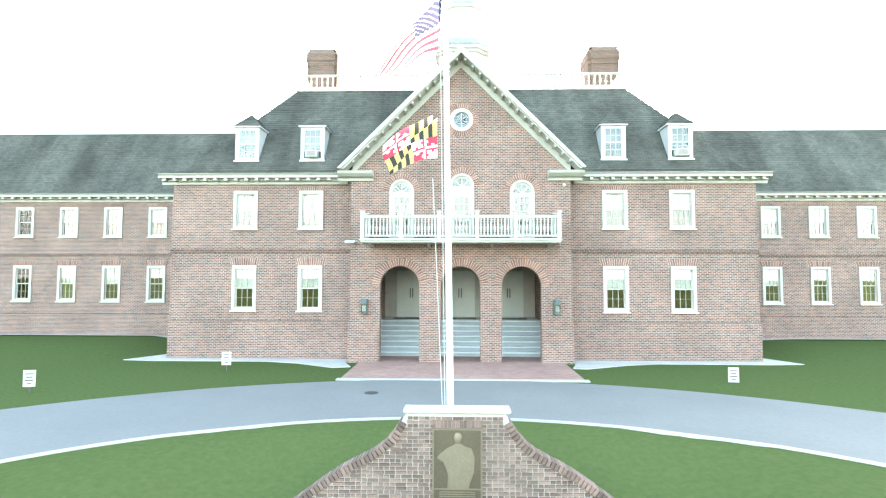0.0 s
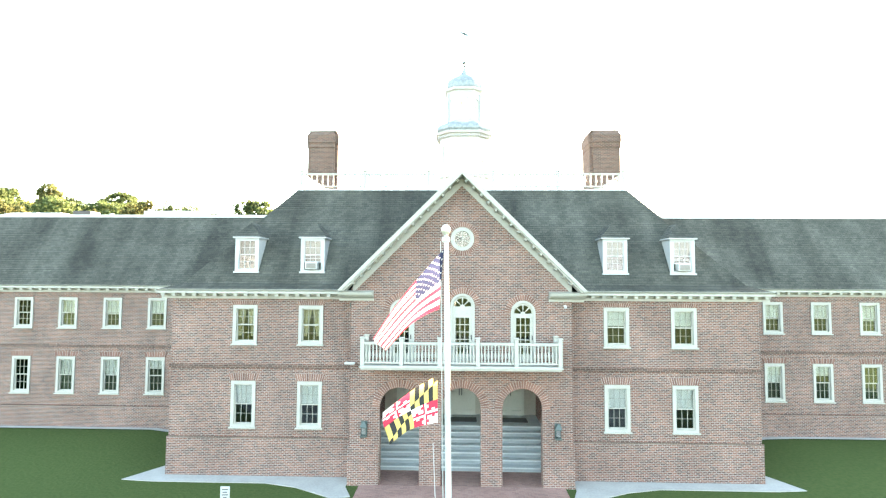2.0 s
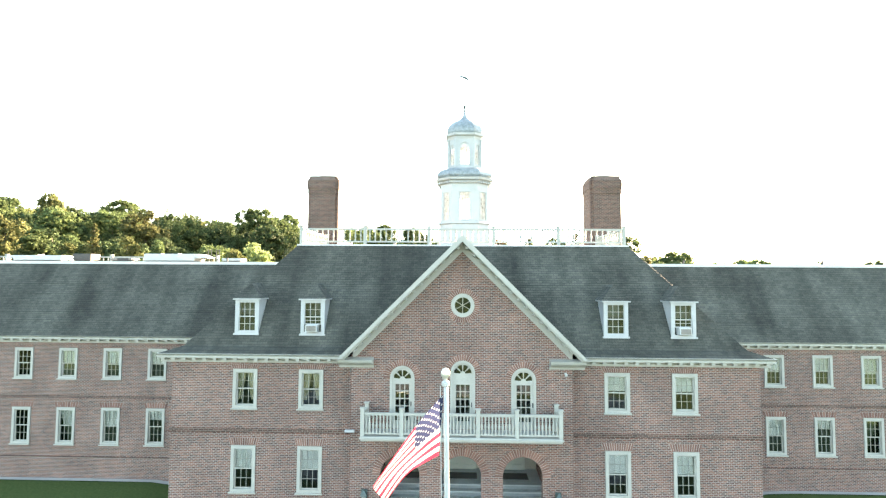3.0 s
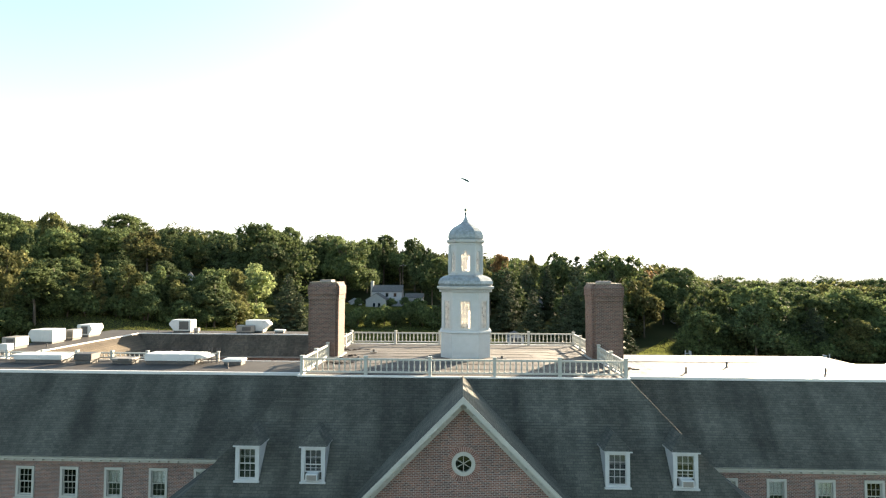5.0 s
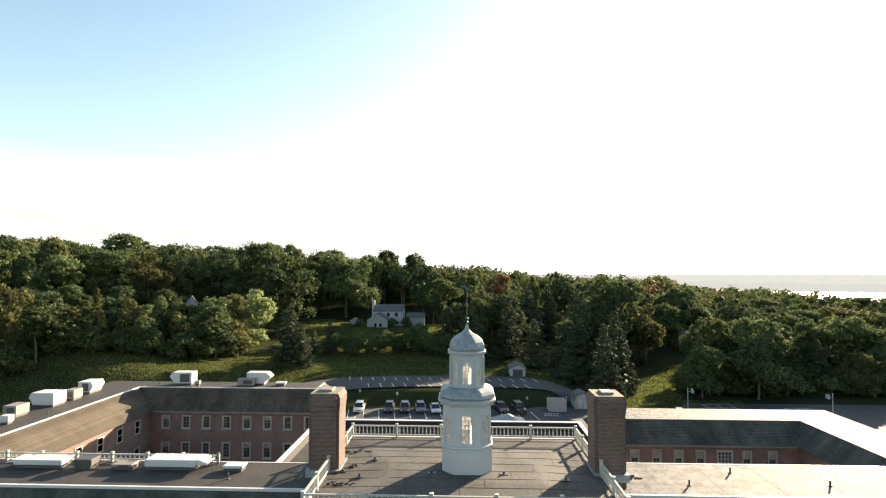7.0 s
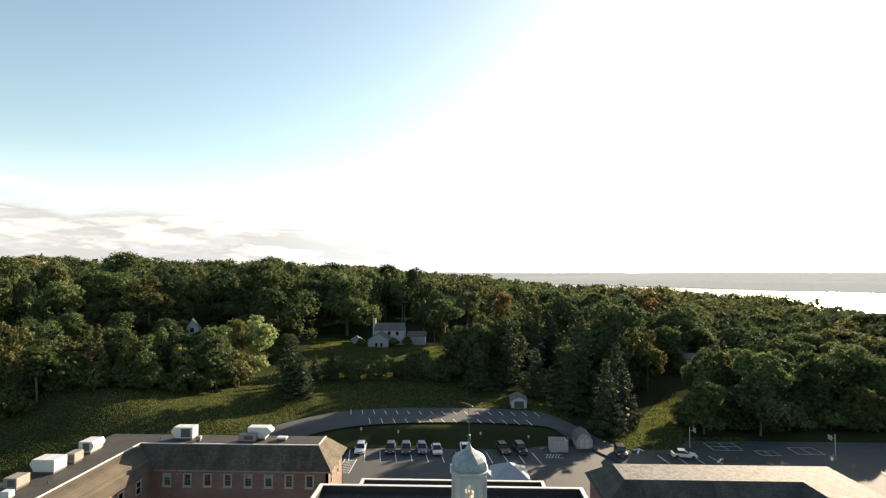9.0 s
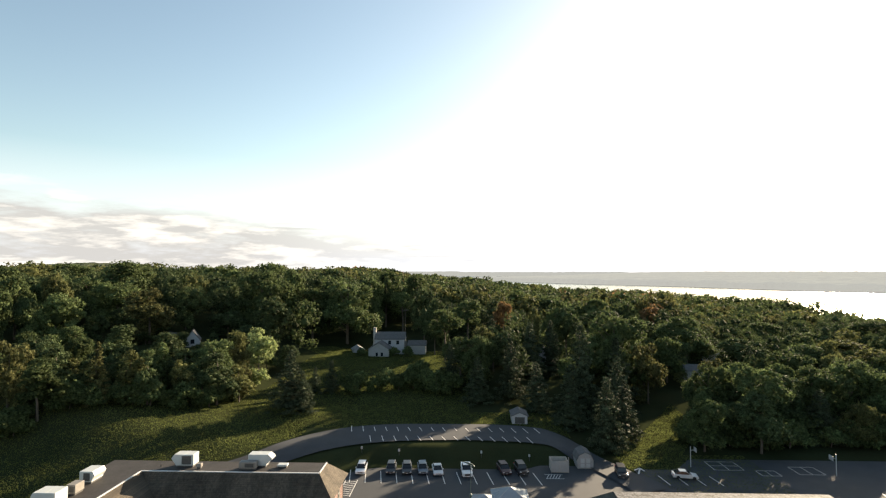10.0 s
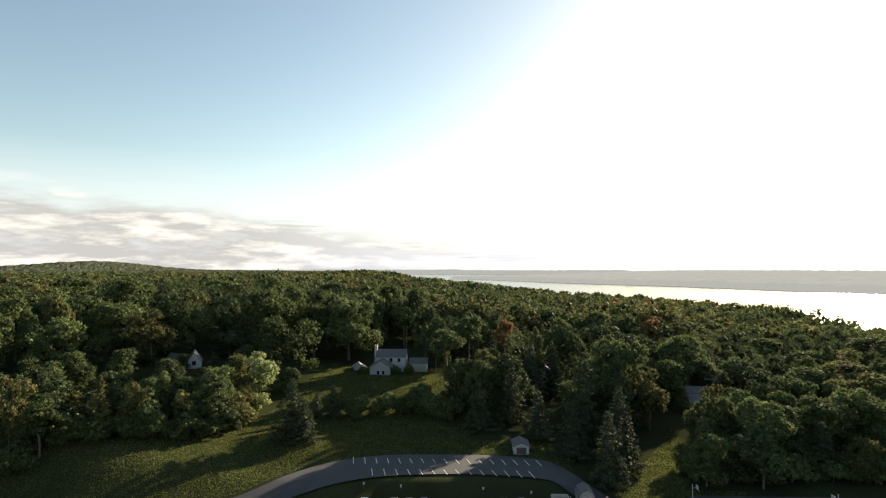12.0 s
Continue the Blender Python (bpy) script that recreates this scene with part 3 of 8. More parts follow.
# gable roof, rake boards with blocks, eave returns
GX, GY = BAY + 0.42, BAY_Y - 0.58
GZ = APEX + 0.36
low = GZ - RAKE * GX
slopes("gable_slope", hall, SHINGLE, *[((0.03 + s * GX, GY, low), (0.03 + s * GX, 22.02, low), (0.03, 22.02, GZ), (0.03, GY, GZ)) for s in (-1, 1)])
part("gable_underside", slab(bmesh.new(), [(0.03 - GX, low - 0.03), (0.03, GZ - 0.03), (0.03 + GX, low - 0.03), (0.03 + GX - 0.2, low - 0.06), (0.03, GZ - 0.24), (0.03 - GX + 0.2, low - 0.06)], [], facing(GY + 0.02), 0.555), TRIM, hall)
for s in (-1, 1):
    rake = part("rake_board", slab(bmesh.new(), [(0.03, GZ + 0.03), (0.03 + s * (GX + 0.03), low - 0.02), (0.03 + s * (GX - 0.14), low - 0.02), (0.03, GZ - 0.23)], [], facing(GY - 0.06), 0.078), TRIM, hall)
    for i in range(15):
        f = (i + 0.6) / 15.5
        x, z = 0.03 + s * (GX - 0.3) * f, GZ - 0.285 - RAKE * (GX - 0.3) * f
        b = part("bracket", boxed(-0.045, 0.045, 0, 0.44, -0.045, 0.045), TRIM, rake)
        b.matrix_basis = pose(x, GY + 0.07, z, 0, s * math.degrees(math.atan(RAKE)), 0)
    # a flat board on the brickwork under the blocks
    part("rake_frieze", slab(bmesh.new(), [(0.03, GZ - 0.25), (0.03 + s * (GX - 0.45), low + RAKE * 0.45 - 0.25), (0.03 + s * (GX - 0.45), low + RAKE * 0.45 - 0.58), (0.03, GZ - 0.58)], [], facing(BAY_Y - 0.03), 0.027), TRIM, hall)
    a, b = sorted((s * 3.38, s * (BAY + 0.45)))
    prof = [(0.0, -0.34), (-0.06, -0.34), (-0.08, -0.24), (-0.26, -0.2), (-0.40, -0.1), (-0.44, 0.0), (0.0, 0.05)]
    part("eave_return", solid(bmesh.new(), [[(x, BAY_Y - 0.004 + dy, 7.36 + dz) for dy, dz in prof] for x in (a, b)]), TRIM, hall)
    part("eave_side", boxed(*sorted((s * BAY, s * (BAY + 0.44))), BAY_Y, FRONT - 0.47, 7.08, 7.37), TRIM, hall)
    part("leader_head", boxed(*sorted((s * (BAY + 0.04), s * (BAY + 0.16))), FRONT - 0.17, FRONT - 0.06, 6.7, 6.92), GREENMETAL, hall)
    part("downpipe", boxed(*sorted((s * (BAY + 0.06), s * (BAY + 0.14))), FRONT - 0.15, FRONT - 0.07, 0.1, 6.7), RUBBED, hall)

# ---------------------------------------------------------------- porch behind the arches: floor, steps, back wall and doors
part("porch_floor", boxed(-BAY + 0.42, BAY - 0.42, BAY_Y + 0.02, 20.0, -0.25, 0.02), PAVING, hall)
for i in range(7):
    z = 0.45 + i * 0.185 if i else 0.30
    y = 20.0 + i * 0.32
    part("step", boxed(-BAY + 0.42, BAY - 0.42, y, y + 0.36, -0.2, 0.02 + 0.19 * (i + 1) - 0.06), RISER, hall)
    part("tread", boxed(-BAY + 0.42, BAY - 0.42, y - 0.03, y + 0.36, 0.02 + 0.19 * (i + 1) - 0.058, 0.02 + 0.19 * (i + 1), bevel=0.01), STEP, hall)
part("porch_landing", boxed(-BAY + 0.42, BAY - 0.42, 22.2, 23.96, 1.0, 1.34), STEP, hall)
part("porch_wall", boxed(-BAY + 0.42, BAY - 0.42, 23.85, 23.95, 1.36, 4.09), PORCH, hall)
part("porch_ceiling", boxed(-BAY + 0.42, BAY - 0.42, BAY_Y + 0.42, 23.84, 3.95, 4.05), TRIM, hall)
for sign in (-1, 1):
    part("porch_side", boxed(*sorted((sign * (BAY - 0.62), sign * (BAY - 0.42))), BAY_Y + 0.42, 23.84, 0.03, 3.94), BRICK, hall)
for xc in ARCHES:
    d = part("porch_door", boxed(xc - 0.72, xc + 0.72, 23.74, 23.84, 1.36, 3.6), DOOR, hall, "grey-green panelled double door")
    for s in (-1, 1):
        part("door_leaf", slab(bmesh.new(), rect(xc + s * 0.35 - 0.33, xc + s * 0.35 + 0.33, 1.40, 3.5), [rect(xc + s * 0.35 - 0.22, xc + s * 0.35 + 0.22, 1.6, 2.3), rect(xc + s * 0.35 - 0.22, xc + s * 0.35 + 0.22, 2.45, 3.35)], facing(23.69), 0.045), DOOR, d)
        part("door_handle", boxed(xc + s * 0.06 - 0.02, xc + s * 0.06 + 0.02, 23.63, 23.688, 2.3, 2.75), DARK, d)
    single("doormat", boxed(xc - 0.75, xc + 0.75, 22.55, 23.3, 1.341, 1.36), DARK, "dark doormat in front of the porch doors", "doormat", "porch doormats")

# ---------------------------------------------------------------- dormers
def dormer(xc, y, z0, z1, unit=False):
    d = thing("dormer", "white-boarded roof dormer with a sash window" + (" and a window air conditioner" if unit else ""), "dormer", "roof dormers")
    w, pk = 0.5, z1 + 0.66
    part("dormer_front", slab(bmesh.new(), [(xc - w, z0), (xc + w, z0), (xc + w, z1 + 0.03), (xc - w, z1 + 0.03)], [rect(xc - w + 0.14, xc + w - 0.14, z0 + 0.12, z1 - 0.1)], facing(y), 0.1), WHITE, d)
    back = y + (z1 - z0) * 0.83 + 0.1
    for s in (-1, 1):
        part("cheek", solid(bmesh.new(), [[(xc + s * (w - dx), y + 0.1, z0), (xc + s * (w - dx), back, z1 + 0.03), (xc + s * (w - dx), y + 0.1, z1 + 0.03)] for dx in (0.0, 0.05)]), WHITE, d)
    ridge = (pk - z0) * 0.83 + y
    e = 0.08
    slopes("dormer_slope", d, SHINGLE, *[((xc + s * (w + e), y - e, z1 + 0.04), (xc + s * (w + e), back + 0.1, z1 + 0.04), (xc, ridge + 0.2, pk), (xc, y + 0.45, pk)) for s in (-1, 1)], ((xc - w - e, y - e, z1 + 0.04), (xc + w + e, y - e, z1 + 0.04), (xc + 0.01, y + 0.45, pk), (xc - 0.01, y + 0.45, pk)), exposure=0.14)
    part("fascia", slab(bmesh.new(), rect(xc - w - e, xc + w + e, y - e, back), [rect(xc - w + 0.1, xc + w - 0.1, y + 0.12, back - 0.1)], lambda u, v, q: (u, v, z1 - 0.02 + q), 0.055), WHITE, d)
    part("room", boxed(xc - w + 0.06, xc + w - 0.06, y + 0.5, y + 0.55, z0 + 0.05, z1), ROOM, d)
    xa, xb, za, zb = xc - w + 0.14, xc + w - 0.14, z0 + 0.12, z1 - 0.1
    mid = (za + zb) / 2
    for lo, hi, dy in ((mid - 0.015, zb, 0.02), (za + (0.0 if not unit else 0.3), mid + 0.015, 0.05)):
        if hi - lo < 0.2:
            continue
        rows = 2
        cells = [rect(xa + 0.03 + (xb - xa - 0.06) * i / 3 + 0.008, xa + 0.03 + (xb - xa - 0.06) * (i + 1) / 3 - 0.008, lo + 0.03 + (hi - lo - 0.06) * j / rows + 0.008, lo + 0.03 + (hi - lo - 0.06) * (j + 1) / rows - 0.008) for i in range(3) for j in range(rows)]
        part("sash", slab(bmesh.new(), rect(xa, xb, lo, hi), cells, facing(y + dy), 0.028), WHITE, d)
        g = part("pane", boxed(xa + 0.01, xb - 0.01, y + dy + 0.012, y + dy + 0.016, lo + 0.01, hi - 0.01), PANE, d)
        g.visible_shadow = False
    part("window_sill", boxed(xc - w - 0.04, xc + w + 0.04, y - 0.06, y - 0.002, z0 - 0.03, z0 + 0.04), WHITE, d)
    if unit:
        ac = part("window_air_conditioner", boxed(xc - 0.25, xc + 0.25, y - 0.22, y + 0.2, z0 + 0.13, z0 + 0.42, bevel=0.02), UNIT, d, "white window air conditioner")
        part("grille", boxed(xc - 0.2, xc + 0.2, y - 0.23, y - 0.222, z0 + 0.17, z0 + 0.38), UNIT_TAN, ac)


for xc, unit in ((-8.95, False), (-6.18, True), (6.32, False), (9.05, True)):
    dormer(xc, 19.69, 8.12, 9.57, unit)

# ---------------------------------------------------------------- balcony
balcony = thing("balcony", "cream-painted wooden balcony with turned balusters over the entrance arches", "balcony")
BX, BF = 3.62, 17.4
part("balcony_floor", boxed(-BX - 0.05, BX + 0.05, BF - 0.12, BAY_Y - 0.002, 4.54, 4.70, bevel=0.015), TRIM, balcony)
part("floor_moulding", boxed(-BX - 0.09, BX + 0.09, BF - 0.17, BAY_Y - 0.004, 4.62, 4.66), TRIM, balcony)
for x in (-3.4, -1.2, 1.2, 3.4):
    part("floor_bracket", solid(bmesh.new(), [[(x + dx, BF + 0.05, 4.54), (x + dx, BAY_Y - 0.01, 4.54), (x + dx, BAY_Y - 0.01, 4.42)] for dx in (-0.06, 0.06)]), TRIM, balcony)
turn = bmesh.new()
turned(turn, [(0.035, 0), (0.035, 0.08), (0.022, 0.10), (0.045, 0.22), (0.05, 0.30), (0.028, 0.42), (0.022, 0.5), (0.034, 0.54), (0.022, 0.57), (0.035, 0.6), (0.035, 0.68)], 8)
baluster = part("baluster", turn, TRIM, balcony, smooth=True)
baluster.location = (-BX + 0.25, BF, 4.80)
posts = [-BX, -2.18, -0.78, 0.62, 2.03, BX]
newel = part("post", boxed(-0.075, 0.075, -0.075, 0.075, 0, 0.98, bevel=0.008), TRIM, balcony)
newel.location = (posts[0], BF, 4.70)
cap = part("post_cap", boxed(-0.1, 0.1, -0.1, 0.1, 0, 0.05, bevel=0.015), TRIM, balcony)
cap.location = (posts[0], BF, 5.681)
for x in posts[1:]:
    again(newel, (x, BF, 4.70)), again(cap, (x, BF, 5.681))
for s in (-1, 1):
    again(newel, (s * BX, BAY_Y - 0.09, 4.70)), again(cap, (s * BX, BAY_Y - 0.11, 5.681))
    for z0, z1, w in ((4.77, 4.83, 0.04), (5.46, 5.55, 0.06)):
        part("side_rail", boxed(s * BX - w, s * BX + w, BF + 0.08, BAY_Y - 0.17, z0, z1), TRIM, balcony)
    for k in range(4):
        again(baluster, (s * BX, BF + 0.2 + k * 0.17, 4.80))
for a, b in zip(posts, posts[1:]):
    for z0, z1, w in ((4.77, 4.83, 0.04), (5.46, 5.55, 0.06)):
        part("rail", boxed(a + 0.077, b - 0.077, BF - w, BF + w, z0, z1), TRIM, balcony)
    k = round((b - a - 0.15) / 0.128)
    for i in range(k):
        again(baluster, (a + 0.075 + (b - a - 0.15) * (i + 0.5) / k, BF, 4.80))

# lanterns and a floodlight on the bay
for x in (-3.68, 3.68):
    la = thing("wall_lantern", "verdigris metal wall lantern with a glazed box beside the arches", "wall lamp", "entrance lanterns", at=(x, BAY_Y - 0.058, 2.14))
    part("back_plate", boxed(-0.12, 0.12, -0.03, -0.002, -0.3, 0.3, bevel=0.01), GREENMETAL, la)
    part("hood", solid(bmesh.new(), [[(sx * r, -0.14 + sy * r, z) for sx, sy in ((-1, -1), (1, -1), (1, 1), (-1, 1))] for r, z in ((0.13, 0.12), (0.1, 0.2), (0.04, 0.3))]), GREENMETAL, la)
    part("lamp_glass", boxed(-0.09, 0.09, -0.22, -0.06, -0.2, 0.118), PANE, la)
    for k in range(4):
        part("tube", boxed(-0.066 + k * 0.038, -0.044 + k * 0.038, -0.15, -0.13, -0.17, 0.05), WHITE, la)
    part("base", boxed(-0.12, 0.12, -0.25, -0.032, -0.27, -0.202, bevel=0.01), GREENMETAL, la)
fl = thing("floodlight", "small white floodlight on a bracket at the corner of the bay", "lamp", at=(-BAY + 0.1, BAY_Y, 4.63))
part("arm", boxed(-0.03, 0.03, -0.12, -0.002, -0.03, 0.03), WHITE, fl)
part("head", boxed(-0.28, 0.12, -0.24, -0.121, -0.05, 0.05, bevel=0.02), WHITE, fl)
camera_dome = thing("security_camera", "small white security camera on the brick wall", "security camera", at=(4.0, BAY_Y, 6.85))
part("mount", boxed(-0.04, 0.04, -0.1, -0.002, -0.04, 0.04), WHITE, camera_dome)
part("lens_head", turned(bmesh.new(), [(0.0, -0.1), (0.05, -0.07), (0.06, 0.0), (0.03, 0.04), (0.0, 0.04)], 10, 0, -0.13), WHITE, camera_dome, smooth=True)


# ---------------------------------------------------------------- railing and chimneys on the deck
def baluster_fence(name, runs, z, label, height=0.95, gap=0.27):
    """White railing along straight runs ((x, y), (x, y), bays)."""
    f = thing(name, label, "railing")
    bal = post = None
    done = set()
    for (x0, y0), (x1, y1), bays in runs:
        length, ang = math.hypot(x1 - x0, y1 - y0), math.degrees(math.atan2(y1 - y0, x1 - x0))
        for i in range(bays + 1):
            px, py = x0 + (x1 - x0) * i / bays, y0 + (y1 - y0) * i / bays
            key = (round(px, 1), round(py, 1))
            if key in done:
                continue
            done.add(key)
            if post is None:
                bm = boxed(-0.075, 0.075, -0.075, 0.075, 0, height)
                box(bm, -0.1, 0.1, -0.1, 0.1, height, height + 0.05, bevel=0.015)
                post = part("post", bm, TRIM, f)
                post.location = (px, py, z)
            else:
                again(post, (px, py, z))
        for i in range(bays):
            a, b = i / bays, (i + 1) / bays
            p, q = (x0 + (x1 - x0) * a, y0 + (y1 - y0) * a), (x0 + (x1 - x0) * b, y0 + (y1 - y0) * b)
            span = length / bays - 0.16
            for lo, hi, w in ((0.14, 0.21, 0.035), (height - 0.15, height - 0.07, 0.05)):
                r = part("rail", boxed(-span / 2, span / 2, -w, w, lo, hi), TRIM, f)
                r.matrix_basis = pose((p[0] + q[0]) / 2, (p[1] + q[1]) / 2, z, 0, 0, ang)
            k = max(1, round(span / gap))
            for j in range(k):
                c = (j + 0.5) / k * span / (span + 0.16) + 0.08 / (span + 0.16)
                x, y = p[0] + (q[0] - p[0]) * c, p[1] + (q[1] - p[1]) * c
                if bal is None:
                    bm = bmesh.new()
                    h = height - 0.36
                    turned(bm, [(0.035, 0), (0.035, 0.1 * h), (0.02, 0.14 * h), (0.045, 0.4 * h), (0.022, 0.75 * h), (0.035, 0.9 * h), (0.035, h)], 6)
                    bal = part("baluster", bm, TRIM, f)
                    bal.location = (x, y, z + 0.21)
                else:
                    again(bal, (x, y, z + 0.21))
    return f


RX, RY0, RY1 = 7.5, 22.33, 33.6
baluster_fence("roof_railing", [((-RX, RY0), (RX, RY0), 5), ((-RX, RY1), (RX, RY1), 5), ((-RX, RY0), (-RX, 27.1), 2), ((RX, RY0), (RX, 27.1), 2), ((-RX, 29.5), (-RX, RY1), 2), ((RX, 29.5), (RX, RY1), 2)], DECK + 0.02, "cream-painted wooden balustrade round the roof deck", 0.87)

for s in (-1, 1):
    c = thing("chimney", "tall dark red brick chimney with a corbelled head", "chimney", "brick chimneys", at=(s * 7.98 + 0.12, 28.25, 0))
    def ring(hx, hy, z, n=0.0):
        # a plan with shallow corner rebates
        r = 0.16
        return [(-hx, -hy + r, z), (-hx + r, -hy + r, z), (-hx + r, -hy, z), (hx - r, -hy, z), (hx - r, -hy + r, z), (hx, -hy + r, z), (hx, hy - r, z), (hx - r, hy - r, z), (hx - r, hy, z), (-hx + r, hy, z), (-hx + r, hy - r, z), (-hx, hy - r, z)]
    part("chimney_shaft", solid(bmesh.new(), [ring(0.86, 0.95, 8.5), ring(0.86, 0.95, 15.28), ring(0.88, 0.99, 15.33), ring(0.88, 0.99, 15.55), ring(0.91, 1.03, 15.6), ring(0.91, 1.03, 16.04), ring(0.86, 0.99, 16.12), ring(0.80, 0.93, 16.24)]), BRICK_DARK, c)
    part("cap_slab", slab(bmesh.new(), rect(-0.78, 0.78, -0.91, 0.91), [rect(-0.35, 0.35, -0.45, 0.45)], lambda u, v, w: (u, v, 16.241 + w), 0.06), CAPSTONE, c)
    part("flue", boxed(-0.34, 0.34, -0.44, 0.44, 16.1, 16.42, bevel=0.03), UNIT_TAN, c)
    bm = bmesh.new()
    box(bm, -0.95, 0.95, -1.08, 1.08, DECK - 0.3, DECK + 0.10)
    part("flashing", bm, COPPER, c)

# ---------------------------------------------------------------- cupola
CX, CY = 0.19, 28.05
cupola = thing("cupola", "white two-stage wooden cupola with lead-grey bell roofs and tall glazed windows", "cupola", at=(CX, CY, CROWN + 0.13))
cupola.scale = (0.967, 0.967, 0.943)


def eight(h, f, z):
    """A square of half width h with its corners cut back to half face f."""
    return [(-f, -h, z), (f, -h, z), (h, -f, z), (h, f, z), (f, h, z), (-f, h, z), (-h, f, z), (-h, -f, z)]


def stage(z0, z1, h, f, bottom, top, half_front, half_cut, arch, mat):
    """Eight walls with a window each."""
    pts = eight(h, f, 0)
    for i in range(8):
        a, b = Vector(pts[i]), Vector(pts[(i + 1) % 8])
        mid, length = (a + b) / 2, (b - a).length
        way = (b - a).normalized()
        inward = Vector((-way.y, way.x, 0))
        hw = half_front if i % 2 == 0 else half_cut
        place = lambda u, v, w, m=mid, d=way, n=inward: tuple(m + d * u + n * w + Vector((0, 0, v)))
        hole = arched(0, hw, bottom, top, 8) if arch else rect(-hw, hw, bottom, top)
        wall = part("drum_wall", slab(bmesh.new(), rect(-length / 2, length / 2, z0, z1), [hole], place, 0.08), mat, cupola)
        cells = []
        rows, cols = (6, 3)
        t1 = top + (hw * 0.7 if arch else 0)
        for r in range(rows):
            for q in range(cols):
                w, hh = 2 * (hw - 0.03) / cols, (t1 - bottom - 0.06) / rows
                if arch and r == rows - 1 and q != 1:
                    continue
                cells.append(rect(-hw + 0.03 + q * w + 0.008, -hw + 0.03 + (q + 1) * w - 0.008, bottom + 0.03 + r * hh + 0.008, bottom + 0.03 + (r + 1) * hh - 0.008))
        part("muntin", slab(bmesh.new(), arched(0, hw, bottom, top, 8) if arch else rect(-hw, hw, bottom, top), cells, lambda u, v, w, p=place: p(u, v, w + 0.025), 0.025), mat, wall)
        g = part("pane", slab(bmesh.new(), arched(0, hw - 0.01, bottom, top, 8) if arch else rect(-hw + 0.01, hw - 0.01, bottom, top), [], lambda u, v, w, p=place: p(u, v, w + 0.035), 0.004), MILKY_PANE, wall)
        g.visible_shadow = False
        trim = 0.06
        part("casing", slab(bmesh.new(), arched(0, hw + trim, bottom - trim, top, 8) if arch else rect(-hw - trim, hw + trim, bottom - trim, top + trim), [hole], lambda u, v, w, p=place: p(u, v, w - 0.02), 0.018), mat, wall)


part("base", solid(bmesh.new(), [eight(1.42, 0.76, -0.14), eight(1.42, 0.76, 1.28)]), WHITE, cupola)
part("base_panel", boxed(-0.6, 0.6, -1.44, -1.422, 0.18, 1.08), WHITE, cupola)
part("base_moulding", solid(bmesh.new(), [eight(1.44, 0.77, 1.281), eight(1.5, 0.8, 1.34), eight(1.48, 0.79, 1.42), eight(1.42, 0.76, 1.46)]), WHITE, cupola)
stage(1.46, 3.72, 1.38, 0.74, 1.56, 3.2, 0.31, 0.22, False, WHITE)
part("lower_cornice", solid(bmesh.new(), [eight(1.40, 0.75, 3.70), eight(1.44, 0.77, 3.72), eight(1.48, 0.79, 3.86), eight(1.62, 0.87, 3.90), eight(1.66, 0.89, 4.03), eight(1.5, 0.8, 4.07)]), WHITE, cupola)
first = None
for i in range(8):
    pts = eight(1.5, 0.80, 3.78)
    a, b = Vector(pts[i]), Vector(pts[(i + 1) % 8])
    k = max(4, round((b - a).length / 0.15))
    for j in range(k):
        p = a.lerp(b, (j + 0.5) / k)
        ang = math.degrees(math.atan2(b.y - a.y, b.x - a.x))
        if first is None:
            first = part("dentil", boxed(-0.035, 0.035, -0.03, 0.05, -0.06, 0.08), WHITE, cupola)
            first.matrix_basis = pose(*p, 0, 0, ang)
        else:
            again(first, tuple(p), None, ang)


def bell(z0, base_h, base_f, steps):
    rings = [eight(base_h * k, base_f * k, z0 + z) for k, z in steps]
    return solid(bmesh.new(), rings)


part("lower_roof", bell(4.08, 1.56, 0.84, [(0.97, 0), (1.02, 0.12), (1.0, 0.28), (0.93, 0.44), (0.80, 0.56), (0.66, 0.62)]), COPPER, cupola, "lead-grey bell-shaped roof of the lower stage")
stage(4.69, 6.62, 0.94, 0.50, 4.90, 5.98, 0.285, 0.17, True, WHITE)
part("upper_sill", solid(bmesh.new(), [eight(1.0, 0.53, 4.66), eight(1.02, 0.55, 4.74), eight(0.96, 0.51, 4.8)]), WHITE, cupola)
for x, y in [(p[0] * 1.0, p[1] * 1.0) for p in eight(0.97, 0.52, 0)]:
    part("pilaster", boxed(x - 0.05, x + 0.05, y - 0.05, y + 0.05, 4.8, 6.5), WHITE, cupola)
part("upper_cornice", solid(bmesh.new(), [eight(0.96, 0.51, 6.48), eight(0.99, 0.53, 6.62), eight(1.10, 0.59, 6.68), eight(1.12, 0.6, 6.8), eight(1.0, 0.53, 6.83)]), WHITE, cupola)
part("upper_roof", bell(6.84, 1.02, 0.545, [(0.98, 0), (1.01, 0.1), (1.0, 0.28), (0.92, 0.5), (0.76, 0.7), (0.52, 0.87), (0.32, 1.0), (0.19, 1.13), (0.11, 1.28), (0.06, 1.45), (0.045, 1.55)]), COPPER, cupola, "lead-grey bell-shaped roof")
fin = bmesh.new()
turned(fin, [(0.045, 8.38), (0.045, 8.42), (0.08, 8.46), (0.08, 8.5), (0.03, 8.54), (0.03, 8.58), (0.075, 8.62), (0.1, 8.70), (0.075, 8.78), (0.02, 8.81), (0.0, 8.83)], 12)
part("finial", fin, GREENMETAL, cupola, "weathered metal ball finial", smooth=True)
vane = part("weather_vane", rod(bmesh.new(), (0, 0, 8.8), (0, 0, 10.5), 0.016), GREENMETAL, cupola, "thin rod with a feather-shaped weather vane")
